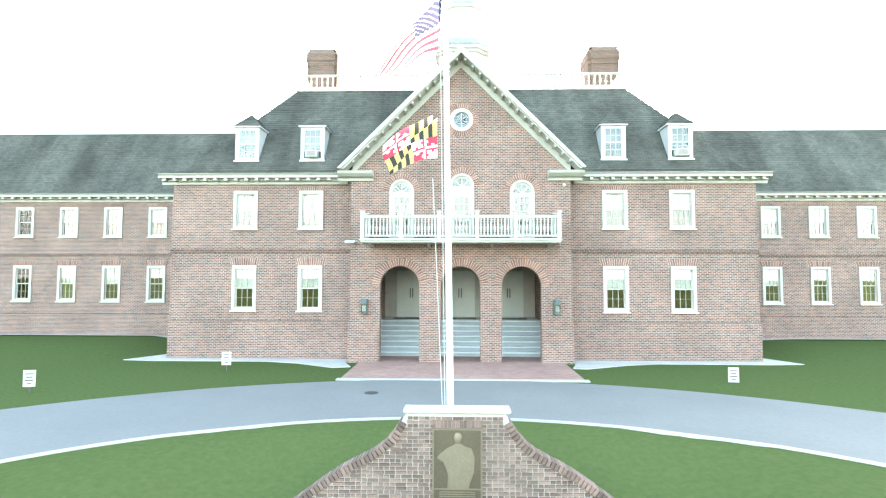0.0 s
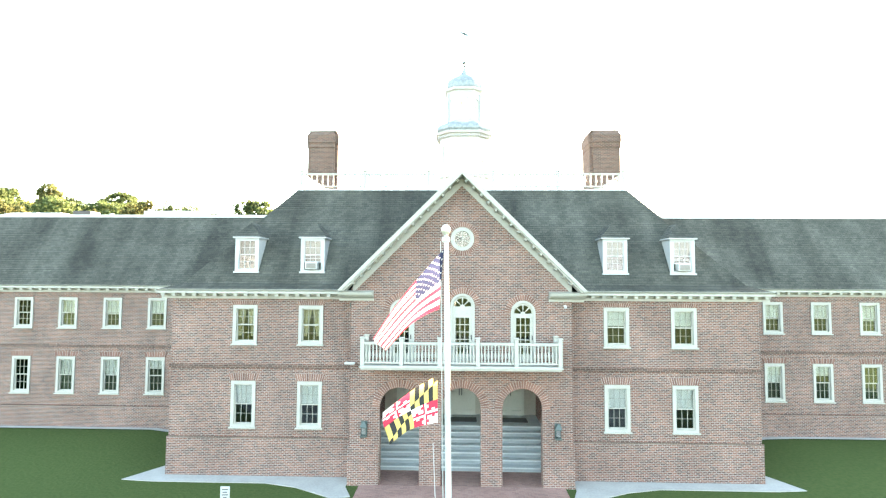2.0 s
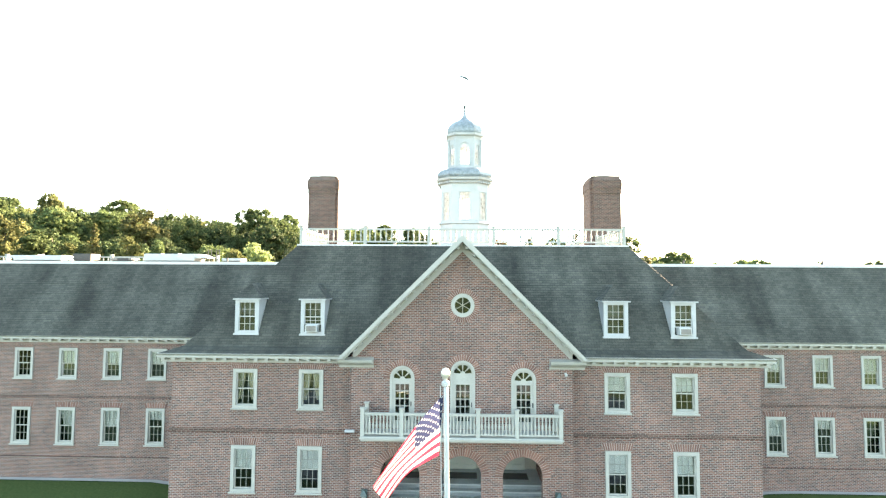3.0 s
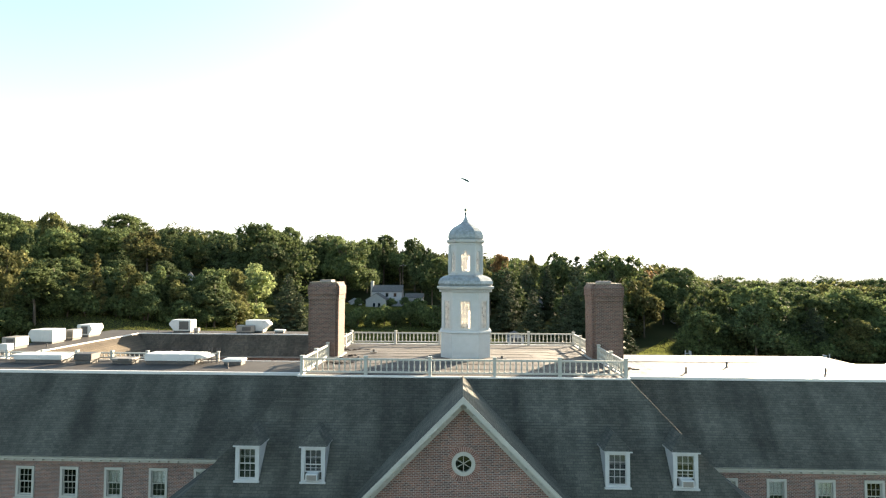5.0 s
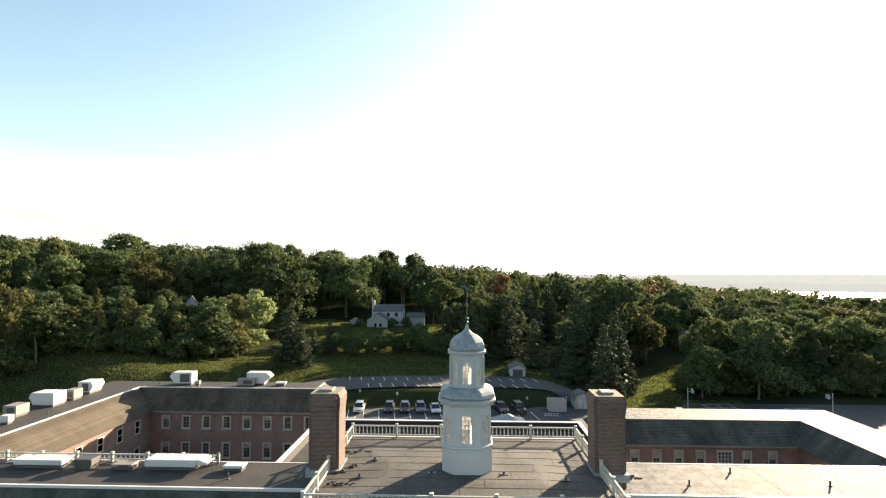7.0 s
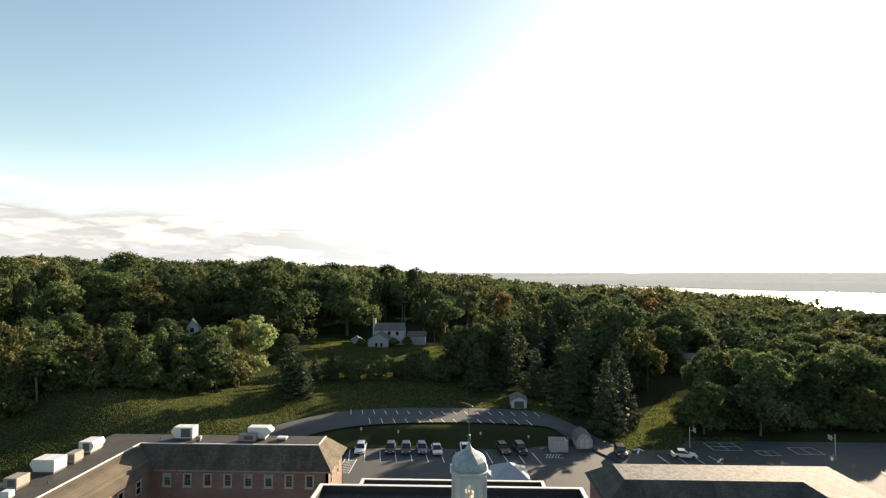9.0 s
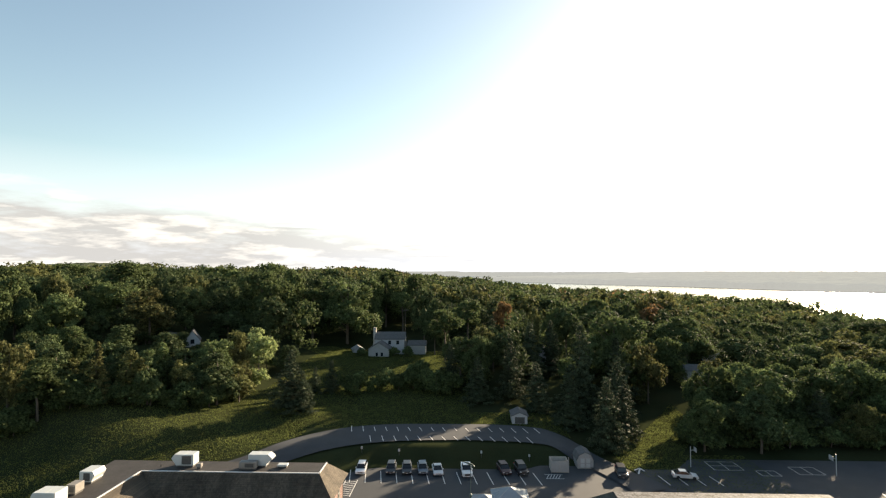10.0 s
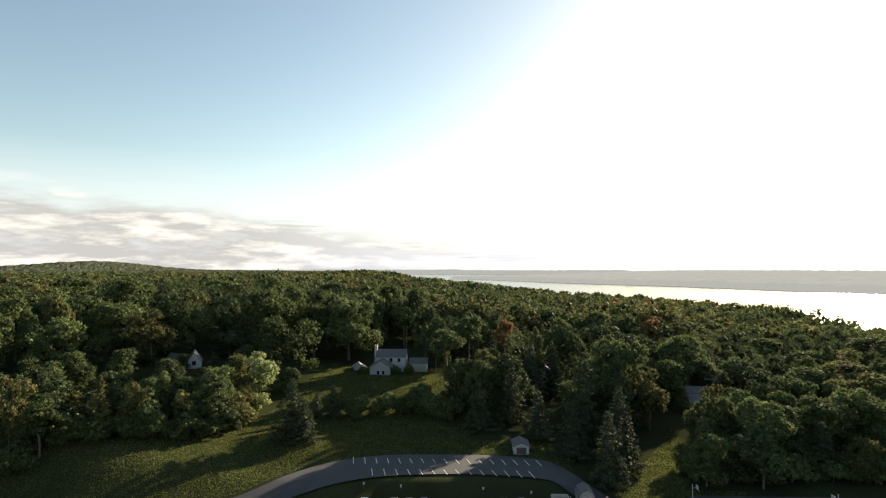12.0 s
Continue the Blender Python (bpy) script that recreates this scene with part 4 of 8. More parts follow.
feather = [(-0.50, 10.70), (-0.36, 10.71), (-0.10, 10.66), (0.14, 10.56), (0.25, 10.42), (0.22, 10.38), (0.12, 10.42), (-0.02, 10.48), (-0.18, 10.58), (-0.36, 10.66)]
part("feather", slab(bmesh.new(), feather, [], lambda u, v, q: (u, -0.02 + q, v), 0.04), GREENMETAL, vane)
part("cross_arm", rod(bmesh.new(), (-0.16, 0, 9.5), (0.16, 0, 9.5), 0.012), GREENMETAL, vane)

# deck vents and clutter
for x, y in ((-1.75, 26.9), (2.2, 26.9), (-5.2, 28.9), (-5.6, 26.3), (5.4, 26.2)):
    v = thing("roof_vent", "small dark roof vent on the deck", "vent", "roof vents", at=(x, y, CROWN))
    part("pipe", turned(bmesh.new(), [(0.07, 0), (0.07, 0.16), (0.0, 0.16)], 8), DARK, v)
    part("flashing", boxed(-0.22, 0.22, -0.16, 0.16, 0.004, 0.03), DARK, v)
# heaps of broken shingle and leaves that have gathered beside the chimney
DEBRIS = material("dark_debris", (0.03, 0.025, 0.02), 0.95, vary=0.5, scale=6, fine=30)
for x, y, wide, deep in ((-6.6, 30.4, 0.85, 0.22), (-6.35, 27.95, 0.55, 0.2), (-6.95, 27.1, 0.5, 0.16), (-6.45, 25.5, 0.75, 0.2), (9.75, 29.1, 0.6, 0.22)):
    heap = thing("debris_heap", "low dark heap of broken shingle on the roof deck", "debris", "debris on the deck", at=(x, y, (deck_z(x, y) if x < DX else WING_TOP) + 0.004))
    for k in range(16):
        a, r = rng0.uniform(0, 2 * math.pi), rng0.uniform(0, 1) ** 0.6
        px, py, q = wide * r * math.cos(a), deep * 1.6 * r * math.sin(a), rng0.uniform(0.05, 0.16)
        part("shingle", solid(bmesh.new(), [[(px + q * k1 * math.cos(a + t), py + q * 0.6 * k1 * math.sin(a + t), z) for t in (0.3, 1.7, 3.2, 4.6)] for k1, z in ((1.0, 0.0), (0.9, q * 0.25), (0.35, q * 0.5))]), DEBRIS, heap)
# ---------------------------------------------------------------- long wings round two courts
def wing(name, label):
    return thing(name, label, "building wing", "brick wings")


WING_UP, WING_LOW = (5.3, 6.84), (2.02, 3.84)


def front_wing(sign, far, columns, flat, back_y):
    w = wing("brick_wing", "two-storey red brick wing with sash windows and a shingled mansard roof")
    a, b = sorted((sign * (HALF + 0.002), sign * far))
    holes = []
    for xc in columns:
        holes += [rect(xc - 0.48, xc + 0.48, *WING_UP), rect(xc - 0.48, xc + 0.48, *WING_LOW)]
    part("front_wall", slab(bmesh.new(), rect(a, b, -0.6, EAVE + 0.02), holes, facing(WING_Y), CUT), BRICK, w)
    part("plinth", boxed(a, b, WING_Y - 0.05, WING_Y - 0.002, -0.6, 1.35), BRICK, w)
    part("plinth_cap", boxed(a, b, WING_Y - 0.055, WING_Y - 0.002, 1.352, 1.40), BRICK_DARK, w)
    part("belt_course", boxed(a, b, WING_Y - 0.025, WING_Y - 0.002, 4.32, 4.45), BRICK_DARK, w)
    part("inner_wall", boxed(a, b, WING_Y + 3.2, WING_Y + 3.3, -0.3, 7.3), ROOM, w)
    part("floor_slab", boxed(a, b, WING_Y + 0.36, WING_Y + 3.1, 4.1, 4.3), ROOM, w)
    for k, xc in enumerate(columns):
        sash_window(w, xc - 0.48, xc + 0.48, *WING_UP, WING_Y, 3, 2, (0.52, 0.56, 0.5, 0.6)[k % 4])
        sash_window(w, xc - 0.48, xc + 0.48, *WING_LOW, WING_Y, 3, 2, (0.5, 0.5, 0.3, 0.0)[k % 4])
        jack_arch(w, xc, 0.55, WING_LOW[1] + 0.01, WING_LOW[1] + 0.26, WING_Y, 9)
    cornice(w, a, b, WING_Y, EAVE + 0.07, 0.5)
    a, b = sorted((sign * 7.75, sign * far))
    slopes("roof_slope", w, SHINGLE, ((a, WING_Y - 0.46, EAVE + 0.07), (b, WING_Y - 0.46, EAVE + 0.07), (b, 26.5, WING_TOP), (a, 26.5, WING_TOP)), ((a, back_y + 2.8, EAVE), (b, back_y + 2.8, EAVE), (b, back_y, WING_TOP), (a, back_y, WING_TOP)))
    part("roof_deck", boxed(a, b, 26.5, back_y, WING_TOP - 0.2, WING_TOP), flat, w)
    part("roof_edge", boxed(a, b, 26.43, 26.58, WING_TOP - 0.08, WING_TOP + 0.07), COPING, w)
    part("roof_edge", boxed(a, b, back_y - 0.05, back_y + 0.05, WING_TOP - 0.08, WING_TOP + 0.02), COPING, w)
    for i in range(1, int((b - a) / 3.2)):
        x = a + 3.2 * i
        part("deck_seam", boxed(x, x + 0.07, 26.6, back_y - 0.1, WING_TOP + 0.003, WING_TOP + 0.007), flat, w)
    a, b = sorted((sign * (HALF + 0.002), sign * far))
    part("court_wall", boxed(a, b, back_y + 2.3, back_y + 2.6, -0.5, EAVE - 0.05), BRICK, w)
    return w


front_wing(-1, 46.6, [-22.39 - 2.32 * k for k in (3, 2, 1)] + [-22.39 + 2.32 * k for k in range(5)], FLATROOF, 30.6)
front_wing(1, 40.5, [13.05 + 2.33 * k for k in range(9)], PALEROOF, 31.45)


def court_windows(parent, xs, y, rows, place=None):
    for xc in xs:
        for z0, z1 in rows:
            sash_window(parent, xc - 0.5, xc + 0.5, z0, z1, y, 2, 2, 0.0 if xc % 2 < 1 else 0.35, thick=0.1, muntin=0.03)


# west court: side wing, then rear wing with a hipped end
w = wing("brick_wing", "brick side wing with a low shingled roof and rooftop units")
LT, LE = 9.6, 7.35
win_y = [40.5 + 3.0 * i for i in range(6)]
holes = [rect(y - 0.5, y + 0.5, z0, z1) for y in win_y for z0, z1 in (WING_UP, WING_LOW)]
part("court_wall", slab(bmesh.new(), rect(33.2, 57.9, -0.5, LE), holes, sideways(-36.0, 1), 0.3), BRICK, w)
for y in win_y:
    for z0, z1 in (WING_UP, WING_LOW):
        f = part("window", slab(bmesh.new(), rect(y - 0.5, y + 0.5, z0, z1), [rect(y - 0.38, y + 0.38, z0 + 0.1, (z0 + z1) / 2 - 0.03), rect(y - 0.38, y + 0.38, (z0 + z1) / 2 + 0.03, z1 - 0.12)], sideways(-35.95, 1), 0.12), TRIM, w)
        part("pane", boxed(-36.03, -36.02, y - 0.4, y + 0.4, z0 + 0.08, z1 - 0.1), PANE, f)
part("outer_wall", boxed(-46.3, -46.0, 24.9, 65.2, -0.5, LE), BRICK, w)
slopes("roof_slope", w, SHINGLE_SUN_TONED, ((-35.5, 31.0, LE), (-35.5, 57.4, LE), (-38.4, 59.6, LT), (-38.4, 31.0, LT)), ((-46.7, 31.0, LE), (-46.7, 65.7, LE), (-43.9, 63.0, LT), (-43.9, 31.0, LT)), exposure=0.2)
part("roof_deck", boxed(-43.9, -38.4, 31.0, 59.6, LT - 0.2, LT), FLATROOF, w)
part("roof_edge", boxed(-38.47, -38.32, 31.0, 59.5, LT - 0.06, LT + 0.06), COPING, w)

w = wing("brick_wing", "brick rear wing with a hipped shingled roof round the west court")
xs = [-34.13 + 2.36 * i for i in range(8)]
holes = [rect(x - 0.5, x + 0.5, z0, z1) for x in xs for z0, z1 in (WING_UP, WING_LOW)]
part("court_wall", slab(bmesh.new(), rect(-36.0, -15.5, -0.5, LE), holes, facing(57.9), 0.3), BRICK, w)
court_windows(w, xs, 57.9, (WING_UP, WING_LOW))
part("inner_wall", boxed(-36, -15.9, 60.5, 60.6, -0.5, 7.2), ROOM, w)
ends = [59.4, 62.6]
part("end_wall", slab(bmesh.new(), rect(57.9, 65.1, -0.5, LE), [rect(y - 0.4, y + 0.4, z0, z1) for y in ends for z0, z1 in (WING_UP, WING_LOW)], sideways(-15.5, 1), 0.3), BRICK, w)
for y in ends:
    for z0, z1 in (WING_UP, WING_LOW):
        f = part("window", slab(bmesh.new(), rect(y - 0.4, y + 0.4, z0, z1), [rect(y - 0.3, y + 0.3, z0 + 0.1, (z0 + z1) / 2 - 0.03), rect(y - 0.3, y + 0.3, (z0 + z1) / 2 + 0.03, z1 - 0.12)], sideways(-15.45, 1), 0.12), TRIM, w)
        part("pane", boxed(-15.53, -15.52, y - 0.32, y + 0.32, z0 + 0.08, z1 - 0.1), PANE, f)
part("far_wall", boxed(-46.0, -15.5, 64.8, 65.1, -0.5, LE), BRICK, w)
slopes("roof_slope", w, SHINGLE_SUN_TONED, ((-35.5, 57.4, LE), (-15.0, 57.4, LE), (-17.1, 59.6, LT), (-38.4, 59.6, LT)), ((-15.0, 57.4, LE), (-15.0, 65.7, LE), (-17.1, 63.0, LT), (-17.1, 59.6, LT)), ((-15.0, 65.7, LE), (-46.7, 65.7, LE), (-43.9, 63.0, LT), (-17.1, 63.0, LT)), exposure=0.2)
part("eave_board", boxed(-35.5, -15.0, 57.36, 57.44, LE - 0.14, LE + 0.01), UNIT_TAN, w)
part("roof_deck", boxed(-43.9, -17.1, 59.602, 63.0, LT - 0.2, LT), FLATROOF, w)
part("roof_edge", boxed(-38.4, -17.1, 59.55, 59.7, LT - 0.06, LT + 0.06), COPING, w)
part("roof_edge", boxed(-17.17, -17.03, 59.72, 63.0, LT - 0.06, LT + 0.07), COPING, w)

# east court: side wing and rear wing, their flat roofs coloured pale as if sunlit
RT, RE = 8.7, 6.9
EAST_SIZE = 1.091
EAST_AT = (0.0, 0.23, -2.09)
w = wing("brick_wing", "brick side wing with a flat roof in a sunlit pale tone above shingled slopes")
part("court_wall", boxed(31.9, 32.2, 31.0, 49.6, -0.5, RE), BRICK, w)
part("outer_wall", boxed(40.2, 40.5, 29.4, 57.6, -0.5, RE), BRICK, w)
slopes("roof_slope", w, SHINGLE, ((31.5, 29.4, RE), (31.5, 49.1, RE), (33.2, 51.5, RT), (33.2, 29.4, RT)), ((40.9, 29.4, RE), (40.9, 58.0, RE), (38.4, 55.8, RT), (38.4, 29.4, RT)), exposure=0.2)
part("roof_deck", boxed(33.2, 38.4, 29.4, 51.5, RT - 0.2, RT), PALEROOF, w)
w.location, w.scale = EAST_AT, (EAST_SIZE,) * 3
w = wing("brick_wing", "brick rear wing with a roof in a sunlit pale tone beside the court")
xs = [16.45 + 2.07 * i for i in (0, 1, 2, 3)] + [27.0, 29.4]
R_UP = (4.7, 6.35)
holes = [rect(x - 0.45, x + 0.45, *R_UP) for x in xs] + [rect(24.2, 25.7, 4.2, 6.35)]
part("court_wall", slab(bmesh.new(), rect(13.9, 32.0, -0.5, RE), holes, facing(49.6), 0.3), BRICK, w)
for xc in xs:
    sash_window(w, xc - 0.45, xc + 0.45, *R_UP, 49.6, 2, 2, 0.5, thick=0.1, muntin=0.03)
f = part("court_door", slab(bmesh.new(), rect(24.2, 25.7, 4.2, 6.35), [rect(24.35 + 0.32 * i, 24.60 + 0.32 * i, 4.5 + 0.34 * j, 4.78 + 0.34 * j) for i in range(4) for j in range(5)], facing(49.62), 0.1), WHITE, w, "white glazed double door with a fanlight row")
part("pane", boxed(24.3, 25.6, 49.68, 49.69, 4.4, 6.3), PANE, f)
part("end_wall", boxed(13.9, 14.2, 49.9, 57.6, -0.5, RE), BRICK, w)
part("far_wall", boxed(14.2, 40.2, 57.3, 57.6, -0.5, RE), BRICK, w)
part("inner_wall", boxed(14.2, 31.9, 52.5, 52.6, -0.5, 6.8), ROOM, w)
slopes("roof_slope", w, SHINGLE, ((13.4, 49.1, RE), (31.5, 49.1, RE), (33.2, 51.5, RT), (15.9, 51.5, RT)), ((13.4, 49.1, RE), (13.4, 58.0, RE), (15.9, 55.8, RT), (15.9, 51.5, RT)), ((13.4, 58.0, RE), (40.9, 58.0, RE), (38.4, 55.8, RT), (15.9, 55.8, RT)), exposure=0.2)
part("eave_board", boxed(13.4, 31.5, 49.06, 49.14, RE - 0.14, RE + 0.01), UNIT_TAN, w)
part("roof_deck", boxed(15.9, 38.4, 51.502, 55.8, RT - 0.2, RT), PALEROOF, w)
w.location, w.scale = EAST_AT, (EAST_SIZE,) * 3

# low rear blocks with white-edged parapets
for x0, x1, y0, y1, z in ((-14.75, 11.8, 38.2, 52.0, 8.2), (-12.1, 9.2, 52.25, 60.7, 5.45)):
    w = wing("rear_block", "flat-roofed rear block with black parapet and white coping")
    part("wall", slab(bmesh.new(), rect(x0, x1, y0, y1), [rect(x0 + 0.3, x1 - 0.3, y0 + 0.3, y1 - 0.3)], lambda u, v, q: (u, v, -0.5 + q), z + 0.44), BRICK, w)
    part("parapet_lining", slab(bmesh.new(), rect(x0 + 0.302, x1 - 0.302, y0 + 0.302, y1 - 0.302), [rect(x0 + 0.33, x1 - 0.33, y0 + 0.33, y1 - 0.33)], lambda u, v, q: (u, v, z - 0.8 + q), 0.74), PARAPET, w)
    part("coping", slab(bmesh.new(), rect(x0 - 0.06, x1 + 0.06, y0 - 0.06, y1 + 0.06), [rect(x0 + 0.34, x1 - 0.34, y0 + 0.34, y1 - 0.34)], lambda u, v, q: (u, v, z - 0.056 + q), 0.07), COPING, w)
    part("roof_deck", boxed(x0 + 0.34, x1 - 0.34, y0 + 0.34, y1 - 0.34, z - 0.95, z - 0.78), FLATROOF, w)
    for i in range(1, int((x1 - x0) / 2.0)):
        part("deck_seam", boxed(x0 + 2.0 * i, x0 + 2.0 * i + 0.09, y0 + 0.4, y1 - 0.4, z - 0.777, z - 0.765), PALEROOF, w)

baluster_fence("roof_railing", [((-31.0, 30.35), (-15.2, 30.35), 7)], WING_TOP + 0.01, "white balustrade along the rear edge of the wing roof", 0.56, 0.28)


# ---------------------------------------------------------------- rooftop units
def rooftop_unit(x0, x1, y0, y1, z, h, nose=0.0, label="white rooftop air handling unit with sloped hood", grille=True, mat=None):
    u = thing("rooftop_unit", label, "air handler", "rooftop units")
    mat = mat or UNIT
    part("curb", boxed(x0 + 0.08, x1 - 0.08, y0 + 0.08, y1 - 0.08, z, z + 0.2), UNIT_DARK, u)
    part("casing", boxed(x0, x1, y0, y1, z + 0.201, z + h, bevel=0.03), mat, u)
    bm = bmesh.new()
    k = max(1, round((x1 - x0) / 1.2))
    for i in range(1, k):
        x = x0 + (x1 - x0) * i / k
        box(bm, x - 0.02, x + 0.02, y0 - 0.015, y0 - 0.002, z + 0.25, z + h - 0.05)
        box(bm, x - 0.03, x + 0.03, y0 + 0.02, y1 - 0.02, z + h + 0.002, z + h + 0.02)
    if k > 1:
        part("seam", bm, mat, u)
    if nose:
        s = 1 if nose > 0 else -1
        xe = x1 + 0.002 if s > 0 else x0 - 0.002
        part("hood", solid(bmesh.new(), [[(xe, y, z + 0.35), (xe, y, z + h), (xe + nose * 0.3, y, z + h), (xe + nose, y, z + h * 0.72), (xe + nose, y, z + h * 0.62)] for y in (y0 + 0.04, y1 - 0.04)]), mat, u)
    if grille:
        part("grille", boxed(x0 + 0.35 * (x1 - x0), x1 - 0.12 * (x1 - x0), y0 - 0.03, y0 - 0.017, z + 0.35, z + h - 0.15), UNIT_DARK, u)
    return u


rooftop_unit(-27.2, -24.2, 29.0, 30.1, WING_TOP, 0.5, -0.5, "long white rooftop air handler on the wing roof", False)
rooftop_unit(-19.1, -16.0, 29.0, 30.2, WING_TOP, 0.62, 0.7, "long white rooftop air handler with a sloped intake hood", False)
rooftop_unit(-23.4, -22.3, 28.9, 29.8, WING_TOP, 0.6, 0, "dark grey condenser with louvred sides", True, UNIT_DARK)
rooftop_unit(-21.1, -19.8, 28.9, 29.8, WING_TOP, 0.34, 0, "low grey condenser on the wing roof", True, UNIT_TAN)
rooftop_unit(-14.3, -13.1, 28.9, 29.7, WING_TOP, 0.36, 0, "small white rooftop fan box", False)
rooftop_unit(-35.0, -32.8, 60.9, 62.3, LT, 1.5, -0.5, "white rooftop unit with a dark coil on its front")
rooftop_unit(-26.2, -24.0, 61.2, 62.5, LT, 1.5, 0.7, "white rooftop air handler with a sloped intake hood", False)
rooftop_unit(-26.9, -24.9, 60.2, 61.0, LT, 0.95, 0, "grey condenser with two dark coils", True, UNIT_TAN)
rooftop_unit(-22.6, -21.4, 61.0, 61.8, LT, 0.4, 0, "small white rooftop fan box", False)
rooftop_unit(-32.2, -31.6, 60.4, 60.9, LT, 0.6, 0, "small grey electrical box on the roof", False, UNIT_TAN)
rooftop_unit(-43.4, -41.2, 49.8, 51.6, LT, 1.4, -0.35, "large white rooftop air handler", False)
rooftop_unit(-43.0, -41.6, 55.6, 57.6, LT, 1.35, 0.3, "white rooftop air handler with dark intake", True)
rooftop_unit(-42.2, -41.2, 52.6, 54.0, LT, 1.1, 0, "grey condenser with a dark coil", True, UNIT_TAN)
rooftop_unit(-42.9, -41.6, 45.8, 47.4, LT, 1.1, 0, "grey condenser with two dark coils", True, UNIT_TAN)
rooftop_unit(-41.2, -40.4, 43.6, 44.3, LT, 0.8, 0, "small white rooftop unit on the side wing", False)
rooftop_unit(-42.6, -41.6, 40.6, 41.4, LT, 0.8, 0, "small white rooftop fan box on the side wing", False)
for x, y, z in ((12.6, 28.04, WING_TOP), (15.85, 30.07, WING_TOP), (20.45, 28.3, WING_TOP), (-13.5, 27.9, WING_TOP), (-40.0, 47.6, LT), (-36.8, 61.0, LT)):
    v = thing("vent_pipe", "short dark vent pipe on the flat roof", "vent", "roof vents", at=(x, y, z))
    part("pipe", turned(bmesh.new(), [(0.08, 0), (0.055, 0.06), (0.055, 0.34), (0.0, 0.34)], 8), DARK, v)
    part("boot", turned(bmesh.new(), [(0.13, 0.003), (0.09, 0.04), (0.0, 0.04)], 8), DARK, v)
for x in (-15.35, -14.85):
    v = thing("roof_ladder", "thin dark steel hoop beside the air handler", "ladder", "roof hoops", at=(x, 29.6, WING_TOP))
    for s in (-0.1, 0.1):
        part("rail", rod(bmesh.new(), (s, 0, 0), (s, 0, 0.95), 0.02), DARK, v)
    for k in range(3):
        part("rung", rod(bmesh.new(), (-0.1, 0, 0.3 + 0.28 * k), (0.1, 0, 0.3 + 0.28 * k), 0.015), DARK, v)
# ---------------------------------------------------------------- ground, one sheet to the horizon
def bump(v, a, b):
    t = min(1, max(0, (v - a) / (b - a)))
    return t * t * (3 - 2 * t)


RIVER = -9.0
# how far the near bank of the river lies, by bearing
SHORE_AZ = (-180, -26, -15, -9, -6, 6.7, 11, 22, 32, 41, 60, 120, 180)
SHORE_R = (9000, 9000, 3900, 2200, 1500, 1000, 830, 710, 600, 500, 430, 2000, 9000)


def land(x, y):
    """Height of the ground."""
    z = 0.0
    z -= 0.6 * (1 - bump(y, 6.9, 9.8)) * (1 - bump(abs(x), 3.2, 6.0))
    z -= 0.25 * (1 - bump(y, 0.0, 9.0)) * (1 - bump(abs(x), 14, 30))
    z += 0.3 * bump(abs(x), 12.5, 15.5) * bump(y, 17, 24) * (1 - bump(y, 60, 66))
    z += 1.2 * bump(y, 45, 64)
    z += 1.6 * bump(y, 86.5 - 9 * bump(-x, 14, 22), 91.0) * (1 - bump(x, 14, 24))
    z += 3.6 * bump(y, 106, 160)
    z += 9.0 * bump(-x, 20, 130) * bump(y, 90, 170)
    z += 4.0 * bump(y - 0.35 * x, 182, 226) * bump(y, 100, 170) * (1 - bump(x, -10, 70))
    z += 7.2 * bump(-x, 34, 76) * bump(y, 66, 92) * (1 - bump(y, 100, 200))
    z += 1.4 * math.exp(-(((x + 33) / 9) ** 2 + ((y - 106) / 7) ** 2))
    away = math.hypot(x, y)
    if away > 210:
        # falls to the river on the east and north, stays a low wooded ridge on the west
        shore = float(np.interp(math.degrees(math.atan2(x, y)), SHORE_AZ, SHORE_R))
        z += (15 - z) * bump(-x, 0.12 * y, 0.34 * y + 60) * bump(y, 200, 600)
        z += (RIVER - 5 - z) * bump(away, 0.30 * shore, 1.06 * shore)
    if away > 230:
        z += 1.5 * noise.noise((x * 0.01, y * 0.01, 0)) * bump(away, 230, 320)
    return z


def axis(near, step, far, grow):
    out = [0.0]
    while out[-1] < far:
        out.append(out[-1] + (step if out[-1] < near else max(step, (out[-1] - near) * grow + step)))
    return out


gx = axis(66, 0.75, 4700, 0.11)
xs = [-v for v in gx[:0:-1]] + gx
ys = [-v for v in axis(28, 1.2, 4700, 0.25)[:0:-1]] + axis(120, 0.75, 4700, 0.09)
verts = [(x, y, land(x, y)) for y in ys for x in xs]
k = len(xs)
faces = [(j * k + i, j * k + i + 1, (j + 1) * k + i + 1, (j + 1) * k + i) for j in range(len(ys) - 1) for i in range(k - 1)]
me = bpy.data.meshes.new("ground")
me.from_pydata(verts, [], faces)
me.shade_smooth()


